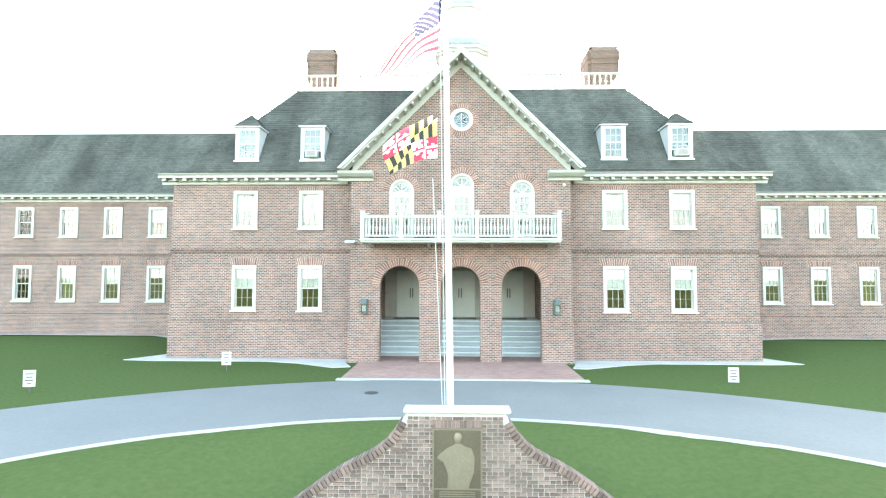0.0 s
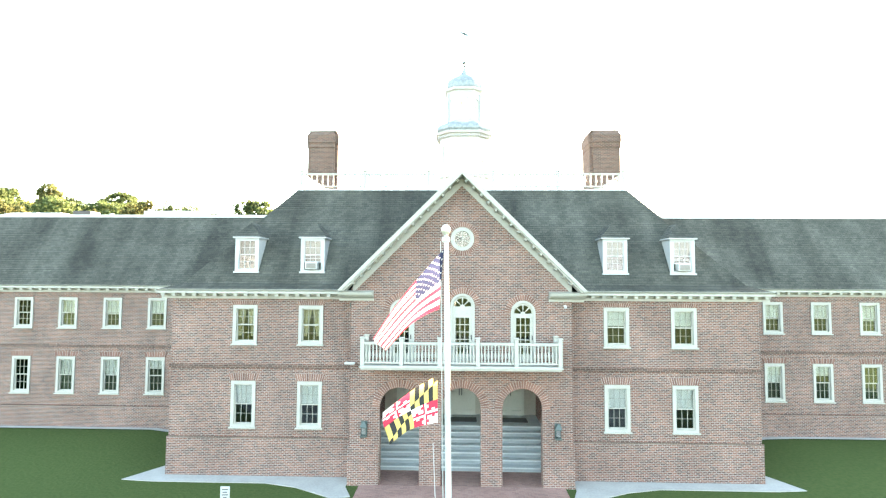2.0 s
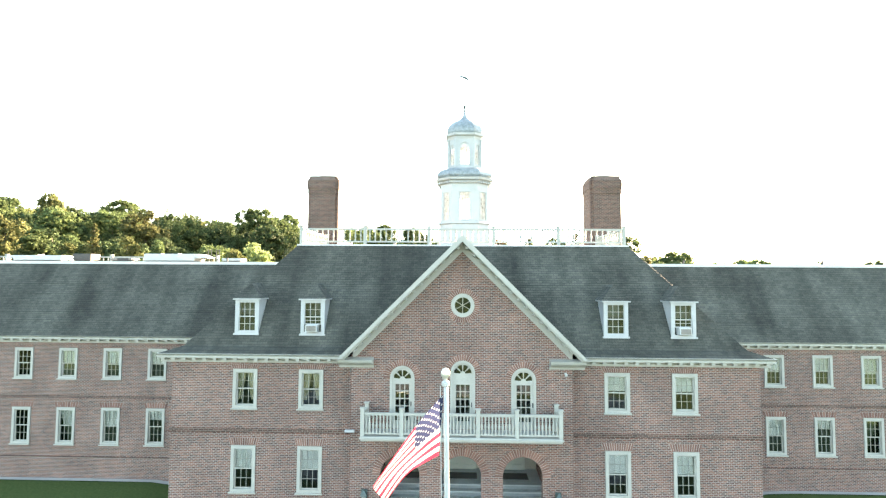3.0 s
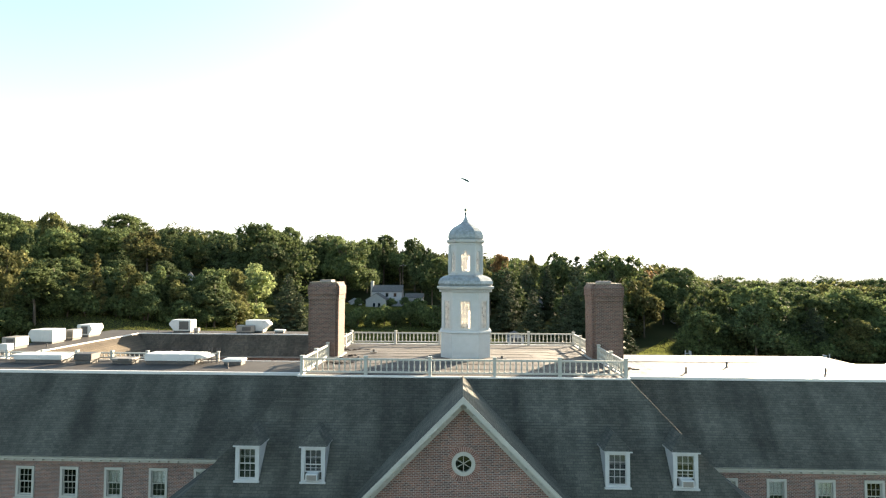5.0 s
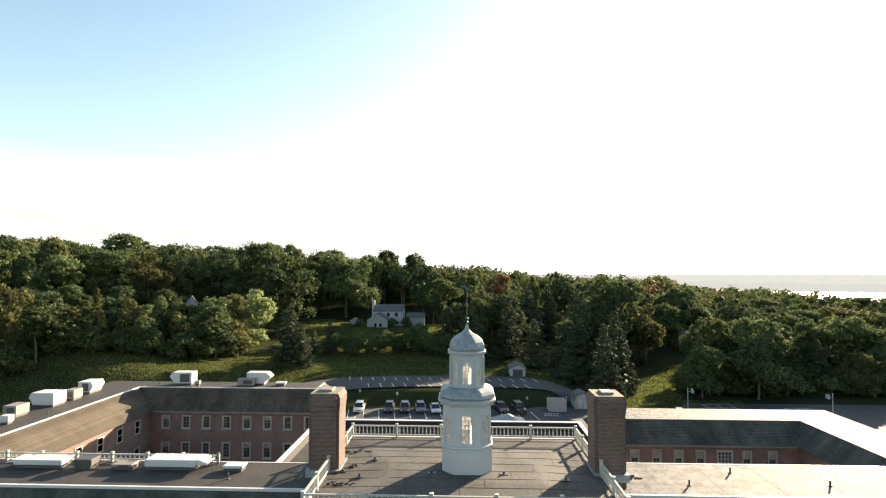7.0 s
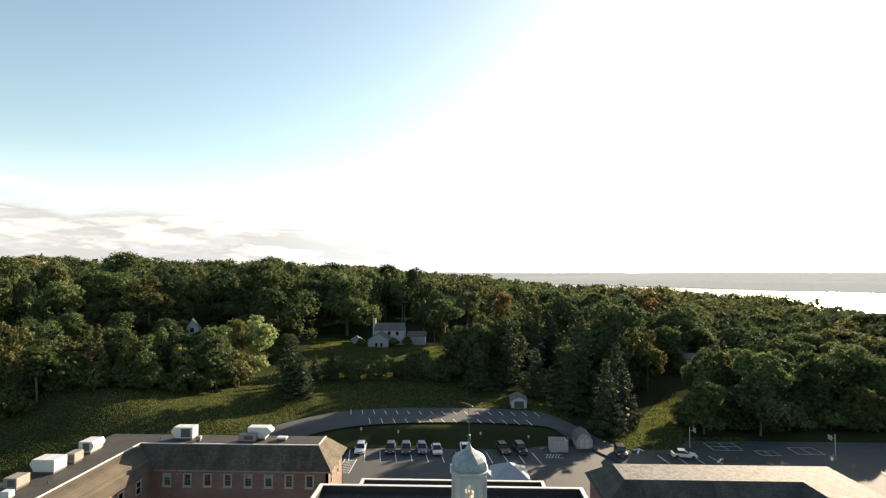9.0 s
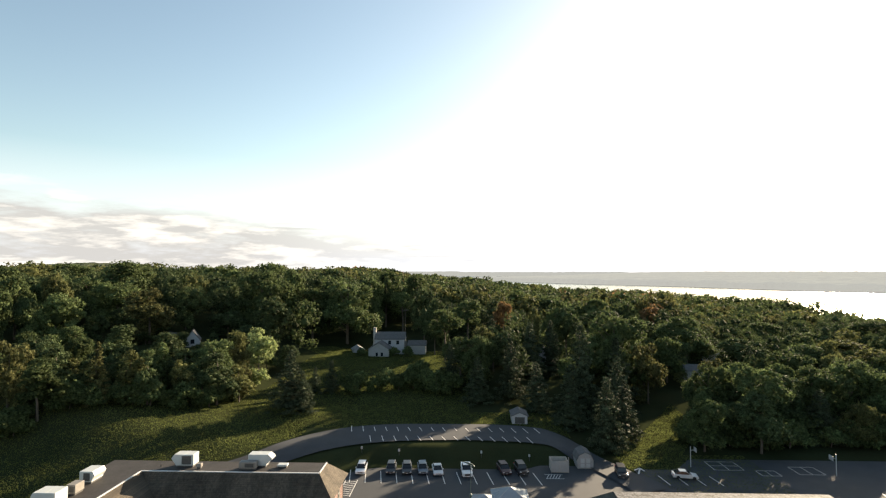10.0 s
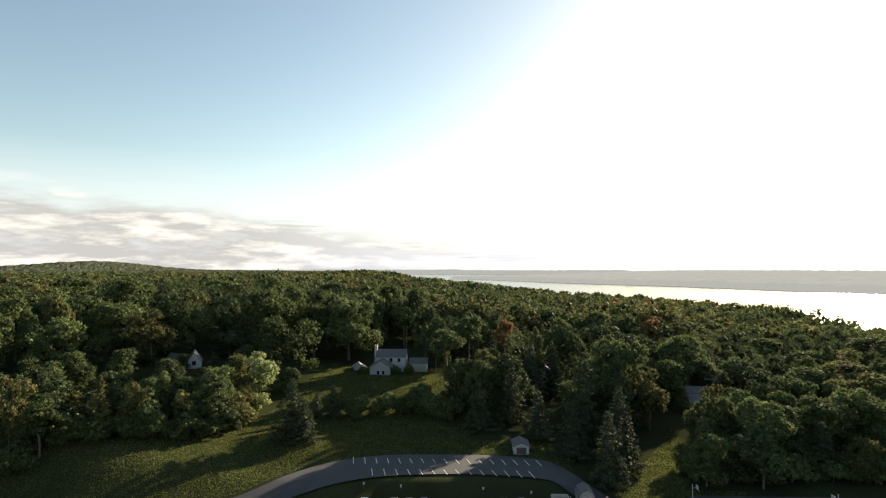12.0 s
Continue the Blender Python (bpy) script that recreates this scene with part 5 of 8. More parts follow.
def meadow():
    m = material("grass", (0.026, 0.033, 0.016), 0.95, vary=0.35, scale=0.12, fine=7.0, bump=0.6, spec=0.0, reach=0.06)
    n, l = m.node_tree.nodes, m.node_tree.links
    p = n["Principled BSDF"]
    g = n["Geometry"]
    dry, share, mix = n.new("ShaderNodeTexNoise"), n.new("ShaderNodeMapRange"), n.new("ShaderNodeMix")
    dry.inputs["Scale"].default_value, dry.inputs["Detail"].default_value = 0.05, 6
    share.inputs["From Min"].default_value, share.inputs["From Max"].default_value = 0.45, 0.7
    share.inputs["To Max"].default_value = 0.6
    mix.data_type = "RGBA"
    mix.inputs["B"].default_value = (0.040, 0.039, 0.018, 1)
    old = p.inputs["Base Color"].links[0].from_socket
    l.new(g.outputs["Position"], dry.inputs["Vector"])
    l.new(dry.outputs["Fac"], share.inputs["Value"])
    l.new(share.outputs["Result"], mix.inputs["Factor"])
    l.new(old, mix.inputs["A"])
    # the front lawn is coloured a brighter green than the field, standing in for glare
    spot, front, glare_green, mown = n.new("ShaderNodeSeparateXYZ"), n.new("ShaderNodeMapRange"), n.new("ShaderNodeMix"), n.new("ShaderNodeMix")
    front.inputs["From Min"].default_value, front.inputs["From Max"].default_value = 40.0, 30.0
    glare_green.data_type = mown.data_type = "RGBA"
    mown.inputs["A"].default_value, mown.inputs["B"].default_value = (0.045, 0.075, 0.026, 1), (0.085, 0.105, 0.042, 1)
    l.new(g.outputs["Position"], spot.inputs["Vector"])
    l.new(spot.outputs["Y"], front.inputs["Value"])
    l.new(n["Noise Texture.001"].outputs["Fac"], mown.inputs["Factor"])
    l.new(front.outputs["Result"], glare_green.inputs["Factor"])
    l.new(mix.outputs["Result"], glare_green.inputs["A"])
    l.new(mown.outputs["Result"], glare_green.inputs["B"])
    l.new(glare_green.outputs["Result"], p.inputs["Base Color"])
    return m


GRASS = meadow()
me.materials.append(GRASS)
tagged(new("ground", me), "mown green grass falling gently to the woods", "ground", kind="structure")


def draped(outline_fn, u_steps, v_steps, lift):
    """A sheet laid over the land: outline_fn(u, v) gives x, y."""
    bm = bmesh.new()
    grid = []
    for i in range(u_steps + 1):
        row = []
        for j in range(v_steps + 1):
            x, y = outline_fn(i / u_steps, j / v_steps)
            row.append(bm.verts.new((x, y, land(x, y) + lift)))
        grid.append(row)
    for i in range(u_steps):
        for j in range(v_steps):
            bm.faces.new((grid[i][j], grid[i + 1][j], grid[i + 1][j + 1], grid[i][j + 1]))
    return bm


# ---------------------------------------------------------------- circular drive with a pale kerb
DC, R0, R1 = (-0.2, -1.3), 11.7, 16.25


def arc(r0, r1, a0, a1):
    return lambda u, v: (DC[0] + (r0 + (r1 - r0) * v) * math.cos(a0 + (a1 - a0) * u), DC[1] + (r0 + (r1 - r0) * v) * math.sin(a0 + (a1 - a0) * u))


single("drive", draped(arc(R0, R1, 0, 2 * math.pi), 120, 8, 0.03), DRIVE, "grey asphalt circular drive", "road", kind="structure")
bm = bmesh.new()
for i in range(120):
    a, b = 2 * math.pi * i / 120, 2 * math.pi * (i + 1) / 120
    ring = []
    for t in (a, b):
        c, s = math.cos(t), math.sin(t)
        pts = [(DC[0] + r * c, DC[1] + r * s) for r in (R0 - 0.07, R0 + 0.0)]
        z = [land(*p) for p in pts]
        ring.append([(*pts[0], z[0] - 0.1), (*pts[0], z[0] + 0.045), (*pts[1], z[1] + 0.045), (*pts[1], z[1] - 0.1)])
    solid(bm, ring, caps=False)
single("kerb", bm, CONCRETE, "pale concrete kerb round the lawn island", "kerb", kind="structure")
v = thing("manhole_cover", "dark iron manhole cover in the drive", "manhole", at=(-2.5, 12.9, land(-2.5, 12.9) + 0.034))
part("frame", turned(bmesh.new(), [(0.19, 0), (0.19, 0.01), (0.0, 0.01)], 20), DARK, v)
part("lid", turned(bmesh.new(), [(0.16, 0.0105), (0.16, 0.018), (0.0, 0.018)], 20), DARK, v)

# brick walk up to the arches, concrete aprons along the walls
bm = bmesh.new()
solid(bm, [[(x, 15.02, -0.3), (x, 15.02, 0.03), (x, 18.34, 0.045), (x, 18.34, -0.3)] for x in (-3.85, 3.95)])
single("brick_walk", bm, PAVING, "red brick entrance walk with pale edging", "pavement", kind="structure")
single("walk_edging", boxed(-3.95, 4.05, 14.80, 15.018, -0.3, 0.045, bevel=0.01), CONCRETE, "pale concrete edging of the brick walk", "kerb", kind="structure")
for s, loop in ((-1, [(-13.2, 18.55), (-4.35, 18.2), (-3.98, 17.3), (-4.6, 17.1), (-6.2, 18.05), (-7.5, 18.42), (-11.9, 18.42)]), (1, [(13.0, 18.55), (4.35, 18.2), (4.05, 17.3), (4.5, 17.15), (6.2, 18.05), (7.5, 18.42), (11.9, 18.42)])):
    loop = [(s * 4.33, 19.13), (s * 11.82, 19.13), (s * 11.82, 21.0)] + loop[:1] + loop[3:][::-1] + [loop[2], loop[1]]
    single("concrete_apron", slab(bmesh.new(), loop, [], lambda u, v, q: (u, v, -0.2 + q), 0.225), CONCRETE, "pale concrete strip along the foot of the wall", "pavement", kind="structure")
for s, far in ((-1, 46.5), (1, 40.4)):
    a, b = sorted((s * 11.85, s * far))
    single("wall_strip", draped(lambda u, v, a=a, b=b: (a + (b - a) * u, 24.1 + 0.33 * v), 20, 1, 0.05), CONCRETE, "narrow pale strip at the foot of the wing", "pavement", kind="structure")

# ---------------------------------------------------------------- small parking signs on posts
def small_sign(x, y, turn, h):
    z = land(x, y)
    s = thing("parking_sign", "small white parking sign on a dark post in the lawn", "sign", "parking signs", at=(x, y, z), turn=turn)
    part("post", boxed(-0.02, 0.02, -0.015, 0.015, -0.1, h), DARK, s)
    plate = part("plate", slab(bmesh.new(), rect(-0.16, 0.16, h - 0.44, h + 0.02), [], lambda u, v, w: (u, -0.03 + w, v), 0.012), WHITE, s)
    for k, w in enumerate((0.11, 0.08, 0.11, 0.06)):
        part("text_bar", boxed(-w, w, -0.036, -0.0305, h - 0.1 - 0.09 * k, h - 0.07 - 0.09 * k), DARK, plate)


small_sign(-8.15, 16.4, 4, 0.64)
small_sign(-12.03, 12.6, 10, 0.63)
small_sign(8.54, 15.0, -6, 0.45)

# ---------------------------------------------------------------- memorial wall with bronze plaque, flagpole and flags
MX, MY = -0.12, 6.75
MG = land(MX, MY)
memorial = thing("memorial_wall", "curved red brick memorial wall with stone coping and a bronze relief plaque", "monument")
TOP = 1.10
SWEEP_D = (0.80, 0.86, 0.92, 1.0, 1.15, 1.32, 1.52, 1.72, 1.92, 2.15, 2.4, 2.7, 3.4)
SWEEP_Z = (1.04, 0.95, 0.84, 0.71, 0.54, 0.41, 0.30, 0.20, 0.09, -0.06, -0.24, -0.46, -1.0)


def profile(dx):
    """Height of the wall's top at dx from its middle: flat, then a sweep down to low ends."""
    d = abs(dx)
    if d < 0.8:
        return 1.04
    return float(np.interp(d, SWEEP_D, SWEEP_Z))


core = [(MX - 3.4, MG - 0.3), (MX + 3.4, MG - 0.3)] + [(MX + d, profile(d) - 0.012) for d in [3.4 - 0.1 * i for i in range(69)]]
part("core", slab(bmesh.new(), core, [], facing(MY + 0.012), 0.24), MORTAR, memorial)
part("coping", boxed(MX - 0.85, MX + 0.90, MY - 0.06, MY + 0.30, TOP - 0.055, TOP, bevel=0.012), CONCRETE, memorial, "pale stone coping slab")
row, long = 0.0625, 0.185
brick_a = part("brick", boxed(-long / 2 + 0.009, long / 2 - 0.009, 0, 0.03, 0.008, row - 0.008), FACED, memorial)
brick_a.location = (MX - 0.95, MY - 0.012, 0.4)
brick_b = part("brick", boxed(-long / 4 + 0.009, long / 4 - 0.009, 0, 0.03, 0.008, row - 0.008), FACED, memorial)
brick_b.location = (MX - 0.8, MY - 0.012, 0.4)
PX0, PX1, PZ0, PZ1 = MX - 0.36, MX + 0.42, -0.42, 0.79
for i in range(30):
    z = MG + 0.0 + i * row
    x = -3.2 + (0.1 if i % 2 else 0.0)
    while x < 3.2:
        half = (round(x * 20) + i) % 4 != 0
        w = long / 2 if half else long
        c = MX + x + w / 2
        free = c < PX0 + 0.02 or c > PX1 - 0.02 or z > PZ1 + 0.10 or z + row < PZ0
        if free and max(abs(c - MX - w / 2), abs(c - MX + w / 2)) < 3.2 and z + row < min(profile(c - MX - w / 2), profile(c - MX + w / 2)) - 0.004 and z + row < TOP - 0.05:
            again(brick_b if half else brick_a, (c, MY - 0.012, z))
        x += w
# soldier bricks over the plaque, and the rowlock course that follows the sweep
for i in range(13):
    a = PX0 - 0.02 + (PX1 - PX0 + 0.04) * i / 13
    part("brick", boxed(a + 0.005, a + 0.062, MY - 0.012, MY + 0.02, PZ1 + 0.012, PZ1 + 0.13), FACED, memorial)
d = 0.9
stone = None
while d < 3.1:
    for s in (-1, 1):
        slope = math.degrees(math.atan2(profile(d + 0.05) - profile(d - 0.05), 0.1))
        if stone is None:
            stone = part("rowlock_brick", boxed(-0.031, 0.031, -0.05, 0.27, -0.1, 0.02, bevel=0.006), FACED, memorial)
            stone.matrix_basis = pose(MX + s * d, MY, profile(d), 0, -s * slope, 0)
        else:
            o = again(stone, (0, 0, 0))
            o.matrix_basis = pose(MX + s * d, MY, profile(d), 0, -s * slope, 0)
    d += 0.073 * math.cos(radians(slope))
plaque = part("plaque", boxed(PX0, PX1, MY - 0.03, MY + 0.011, PZ0, PZ1), BRONZE, memorial, "dark bronze plaque with a figure in relief")
part("plaque_frame", slab(bmesh.new(), rect(PX0 - 0.015, PX1 + 0.015, PZ0 - 0.015, PZ1 + 0.015), [rect(PX0 + 0.012, PX1 - 0.012, PZ0 + 0.012, PZ1 - 0.012)], facing(MY - 0.045), 0.05), BRONZE_PALE, plaque)
part("plaque_bar", boxed(PX0 + 0.013, PX1 - 0.013, MY - 0.042, MY - 0.031, -0.165, -0.145), BRONZE_PALE, plaque)
for i in range(5):
    part("text_bar", boxed(PX0 + 0.1, PX1 - 0.1, MY - 0.036, MY - 0.0305, -0.21 - 0.035 * i, -0.195 - 0.035 * i), BRONZE_PALE, plaque)
# a plain standing figure in low relief
cx = (PX0 + PX1) / 2 + 0.01
bm = bmesh.new()
body = [(-0.17, -0.145), (-0.16, 0.07), (-0.20, 0.2), (-0.24, 0.28), (-0.34, 0.34), (-0.30, 0.40), (-0.17, 0.50), (-0.09, 0.53), (-0.04, 0.57), (0.05, 0.57), (0.1, 0.53), (0.22, 0.49), (0.27, 0.34), (0.26, 0.12), (0.20, -0.03), (0.17, -0.145)]
slab(bm, [(cx + u, v) for u, v in body], [], facing(MY - 0.055), 0.026)
bmesh.ops.bevel(bm, geom=[e for e in bm.edges if all(v.co.y < MY - 0.05 for v in e.verts) and e.is_boundary is False and len({round(f.normal.y, 1) for f in e.link_faces}) > 1], offset=0.012, segments=2, affect="EDGES")
head = bmesh.ops.create_uvsphere(bm, u_segments=12, v_segments=8, radius=0.085, matrix=Matrix.Translation((cx, MY - 0.03, 0.645)) @ Matrix.Diagonal((0.85, 0.4, 1.15, 1)))
part("relief", bm, BRONZE_PALE, plaque, "paler bronze relief")

pole = thing("flagpole", "tall white flagpole with a ball finial behind the memorial wall", "flagpole", at=(-0.2, 7.35, 0))
LEANX = -0.13
shaft = bmesh.new()
ring = [(math.cos(2 * math.pi * i / 16), math.sin(2 * math.pi * i / 16)) for i in range(16)]
solid(shaft, [[(LEANX * z / 9 + r * c, r * s, z) for c, s in ring] for r, z in ((0.068, -0.4), (0.065, 1.0), (0.056, 4.5), (0.044, 7.5), (0.037, 8.52))])
part("shaft", shaft, WHITE, pole, smooth=True)
part("truck", turned(bmesh.new(), [(0.045, 8.52), (0.07, 8.54), (0.07, 8.60), (0.03, 8.63), (0.03, 8.67)], 12, LEANX), WHITE, pole)
part("ball_finial", turned(bmesh.new(), [(0.0, 8.65), (0.05, 8.66), (0.08, 8.72), (0.08, 8.77), (0.05, 8.83), (0.0, 8.85)], 16, LEANX), GOLD, pole, "pale round ball finial", smooth=True)
rope = bmesh.new()
rod(rope, (-0.1, -0.02, 0.6), (-0.22, -0.06, 8.54), 0.008, 5)
rod(rope, (-0.13, -0.05, 0.6), (-0.33, -0.08, 5.0), 0.007, 5)
part("halyard", rope, WHITE, pole)
part("cleat", boxed(-0.13, -0.08, -0.04, 0.04, 0.75, 0.95), DARK, pole)

RED = material("red_cloth", (0.45, 0.03, 0.06), 0.8, vary=0.12, translucent=0.45)
CLOTH = material("white_cloth", (0.6, 0.6, 0.6), 0.8, vary=0.06, translucent=0.45)
NAVY = material("navy_cloth", (0.03, 0.035, 0.08), 0.8, vary=0.12, translucent=0.4)
BLACK = material("black_cloth", (0.02, 0.02, 0.02), 0.8, vary=0.1, translucent=0.3)
YELLOW = material("gold_cloth", (0.5, 0.37, 0.12), 0.8, vary=0.1, translucent=0.45)


def flag(name, label, corners, mats, index, nu, nv, folds, sag):
    """Cloth between four corners (hoist top, hoist foot, fly foot, fly top) with folds along the fly."""
    f = thing(name, label, "flag", "flags on the pole")
    a, b, c, d = (Vector(p) for p in corners)
    bm = bmesh.new()
    grid = []
    for i in range(nu + 1):
        u = i / nu
        row = []
        for j in range(nv + 1):
            v = j / nv
            p = a.lerp(b, v).lerp(d.lerp(c, v), u)
            p.z += sag * math.sin(math.pi * u) * (0.6 + 0.4 * v)
            p.y += folds * u ** 0.7 * math.sin(2.6 * math.pi * (u * 0.9 + 0.42 * v)) + 0.3 * folds * u * math.sin(9 * v + 4 * u)
            p.x += 0.35 * folds * u * math.sin(7 * v + 2.0)
            row.append(bm.verts.new(p))
        grid.append(row)
    for i in range(nu):
        for j in range(nv):
            face = bm.faces.new((grid[i][j], grid[i][j + 1], grid[i + 1][j + 1], grid[i + 1][j]))
            face.material_index = index((i + 0.5) / nu, (j + 0.5) / nv)
            face.smooth = True
    part("cloth", bm, mats, f)
    return f


def stripes(u, v):
    if u < 0.4 and v < 7 / 13:
        # white stars on the canton
        s, t = u / 0.4 * 11, v * 13 / 7 * 9
        if (int(s) + int(t)) % 2 == 0 and (s % 1 - 0.5) ** 2 + (t % 1 - 0.5) ** 2 < 0.055 and 0 < int(s) + 1 and int(t) < 9:
            return 1
        return 2
    return 0 if int(v * 13) % 2 == 0 else 1


flag("national_flag", "red and white striped flag with a starred blue canton", [(-0.36, 7.28, 8.40), (-0.44, 7.28, 7.33), (-1.36, 7.12, 6.62), (-1.62, 7.1, 6.82)], [RED, CLOTH, NAVY], stripes, 110, 78, 0.12, 0.12)


def quarters(u, v):
    if (u < 0.5) == (v < 0.5):
        p, q = (u % 0.5) / 0.5, (v % 0.5) / 0.5
        band = int(p * 6)
        return (2 if band % 2 == 0 else 3) if q < 0.5 + 0.5 * (p - 0.5) * 1.2 else (3 if band % 2 == 0 else 2)
    p, q = (u % 0.5) / 0.5 - 0.5, (v % 0.5) / 0.5 - 0.5
    cross = abs(p) < 0.07 or abs(q) < 0.09 or (abs(abs(p) - 0.33) < 0.06 and abs(q) < 0.19) or (abs(abs(q) - 0.33) < 0.07 and abs(p) < 0.15)
    light = (p < 0) != (q < 0)
    return (0 if light else 1) if cross else (1 if light else 0)


flag("state_flag", "quartered flag of black and gold bands with red and white crosses", [(-0.46, 7.25, 6.16), (-0.45, 7.25, 5.36), (-1.28, 7.12, 5.02), (-1.42, 7.05, 5.55)], [RED, CLOTH, BLACK, YELLOW], quarters, 84, 60, 0.07, 0.08)
# ---------------------------------------------------------------- car parks, lanes and courts behind the building
LOT = 1.2


def ribbon(points, lift, steps=60):
    """A lane along (x, y, half width) points."""
    def at(u):
        f = u * (len(points) - 1)
        i = min(int(f), len(points) - 2)
        t = f - i
        p = [points[max(0, min(len(points) - 1, i + k))] for k in (-1, 0, 1, 2)]
        return [0.5 * (2 * p[1][n] + (p[2][n] - p[0][n]) * t + (2 * p[0][n] - 5 * p[1][n] + 4 * p[2][n] - p[3][n]) * t * t + (3 * p[1][n] - p[0][n] - 3 * p[2][n] + p[3][n]) * t ** 3) for n in range(3)]
    def fn(u, v):
        a, b = at(max(0, u - 0.004)), at(min(1, u + 0.004))
        dx, dy = b[0] - a[0], b[1] - a[1]
        k = math.hypot(dx, dy) or 1
        x, y, w = at(u)
        return x - dy / k * w * (2 * v - 1), y + dx / k * w * (2 * v - 1)
    return draped(fn, steps, 8, lift)


UPPER_WAY = [(-78, 58, 2.6), (-52, 70, 2.6), (-36, 82, 2.8), (-26, 91.5, 4.4), (-16, 96.6, 5.2), (-4, 98.0, 4.9), (8, 97.6, 4.9), (15.5, 95.0, 4.2), (20.5, 89.0, 2.6), (24.5, 82.0, 2.4), (27.0, 76.0, 2.6)]
single("upper_car_park", ribbon(UPPER_WAY, 0.25, 200), ASPHALT, "grey asphalt car park and lane below the trees", "road", kind="structure")
single("lower_car_park", draped(lambda u, v: (-18.6 + 46.0 * u, 52.5 + (33.6 - 1.9 * (1 - bump(u, 0.6, 0.68)) - 2.5 * max(0, 1 - u * 9) ** 2 - 6.0 * bump(u, 0.86, 1.0)) * v), 46, 30, 0.06), ASPHALT, "dark asphalt car park behind the building", "road", kind="structure")
single("play_court", draped(lambda u, v: (27.2 + 44 * u, 59.0 + (26.0 + 5.0 * bump(u, 0.14, 0.26)) * v), 30, 20, 0.055), ASPHALT, "dark asphalt play court with painted lines", "road", kind="structure")
single("lot_island", draped(lambda u, v: (-18.6 + 3.0 * u * (1 - 0.3 * v), 66.5 + 3.4 * v), 4, 4, 0.12), GRASS, "small grass island beside the rear wing", "grass", kind="structure")


def painted(name, lines, label, width=0.1, lift=0.23):
    bm = bmesh.new()
    for (x0, y0), (x1, y1) in lines:
        k = math.hypot(x1 - x0, y1 - y0)
        nx, ny = -(y1 - y0) / k * width / 2, (x1 - x0) / k * width / 2
        n = max(1, int(k / 1.0))
        for i in range(n):
            a, b = i / n, (i + 1) / n
            pts = []
            for t, s in ((a, 1), (b, 1), (b, -1), (a, -1)):
                x, y = x0 + (x1 - x0) * t + s * nx, y0 + (y1 - y0) * t + s * ny
                pts.append(bm.verts.new((x, y, land(x, y) + lift)))
            bm.faces.new(pts)
    return single(name, bm, PAINT, label, "road marking", kind="structure")


painted("stall_lines", [((-17.4 + 2.2 * i, 95.0), (-16.6 + 2.2 * i, 91.6 + 1.2 * math.sin(math.pi * i / 13))) for i in range(14)] + [((-21.9 + 2.2 * i, 100.4), (-21.2 + 2.2 * i, 97.2 + 1.0 * math.sin(math.pi * i / 17))) for i in range(17)], "white parking stall lines in the upper car park", 0.12, 0.29)
painted("stall_lines", [((-18.3 + 2.42 * i, 82.8), (-17.5 + 2.42 * i, 78.0)) for i in range(13)], "white parking stall lines in the lower car park", 0.12, 0.095)
painted("hatching", [((-18.2, 73 + 0.7 * i), (-16.4, 73.6 + 0.7 * i)) for i in range(8)] + [((-18.2, 73), (-18.2, 79)), ((-16.4, 73), (-16.4, 79))], "white hatched walkway", 0.12, 0.095)
painted("hatching", [((12.6 + 0.45 * i, 80.6), (13.2 + 0.45 * i, 82.2)) for i in range(5)] + [((12.5, 80.6), (15.3, 80.6)), ((12.5, 82.2), (15.3, 82.2))], "white hatched loading bay", 0.1, 0.095)


def grid_lines(x0, x1, y0, y1, nx, ny):
    return [((x0 + (x1 - x0) * i / nx, y0), (x0 + (x1 - x0) * i / nx, y1)) for i in range(nx + 1)] + [((x0, y0 + (y1 - y0) * j / ny), (x1, y0 + (y1 - y0) * j / ny)) for j in range(ny + 1)]


painted("court_lines", grid_lines(39.9, 44.5, 84.7, 88.4, 2, 2) + grid_lines(46.2, 49.1, 82.5, 84.6, 2, 1) + grid_lines(52.3, 56.2, 83.2, 86.4, 2, 1), "white game grids on the play court", 0.085)
painted("stall_lines", [((30.0 + 2.6 * i, 82.0), (30.5 + 2.6 * i, 78.4)) for i in range(4)] + [((59.5 + 2.6 * i, 76.4), (59.0 + 2.6 * i, 72.8)) for i in range(3)], "white stall lines beside the play court", 0.12)
painted("arrow", [((27.2, 82.6), (28.2, 85.0)), ((27.0, 84.1), (28.2, 85.1)), ((28.5, 83.8), (28.2, 85.1))], "white lane arrow", 0.25)


# ---------------------------------------------------------------- vehicles
def paint(name, c, metal=0.2):
    return material(name, c, 0.3, metal=metal, vary=0.06, bump=0.0)


CAR_GLASS = material("car_glass", (0.015, 0.018, 0.02), 0.08, vary=0.0, bump=0.0)
TYRE = material("tyre", (0.02, 0.02, 0.02), 0.9)
RIM = material("alloy_rim", (0.5, 0.5, 0.5), 0.35, metal=0.8)
LENS = material("headlamp_lens", (0.75, 0.75, 0.72), 0.15, bump=0.0)
TAIL = material("tail_lens", (0.3, 0.02, 0.02), 0.25, bump=0.0)
PLATE = material("plate", (0.6, 0.6, 0.6), 0.5)


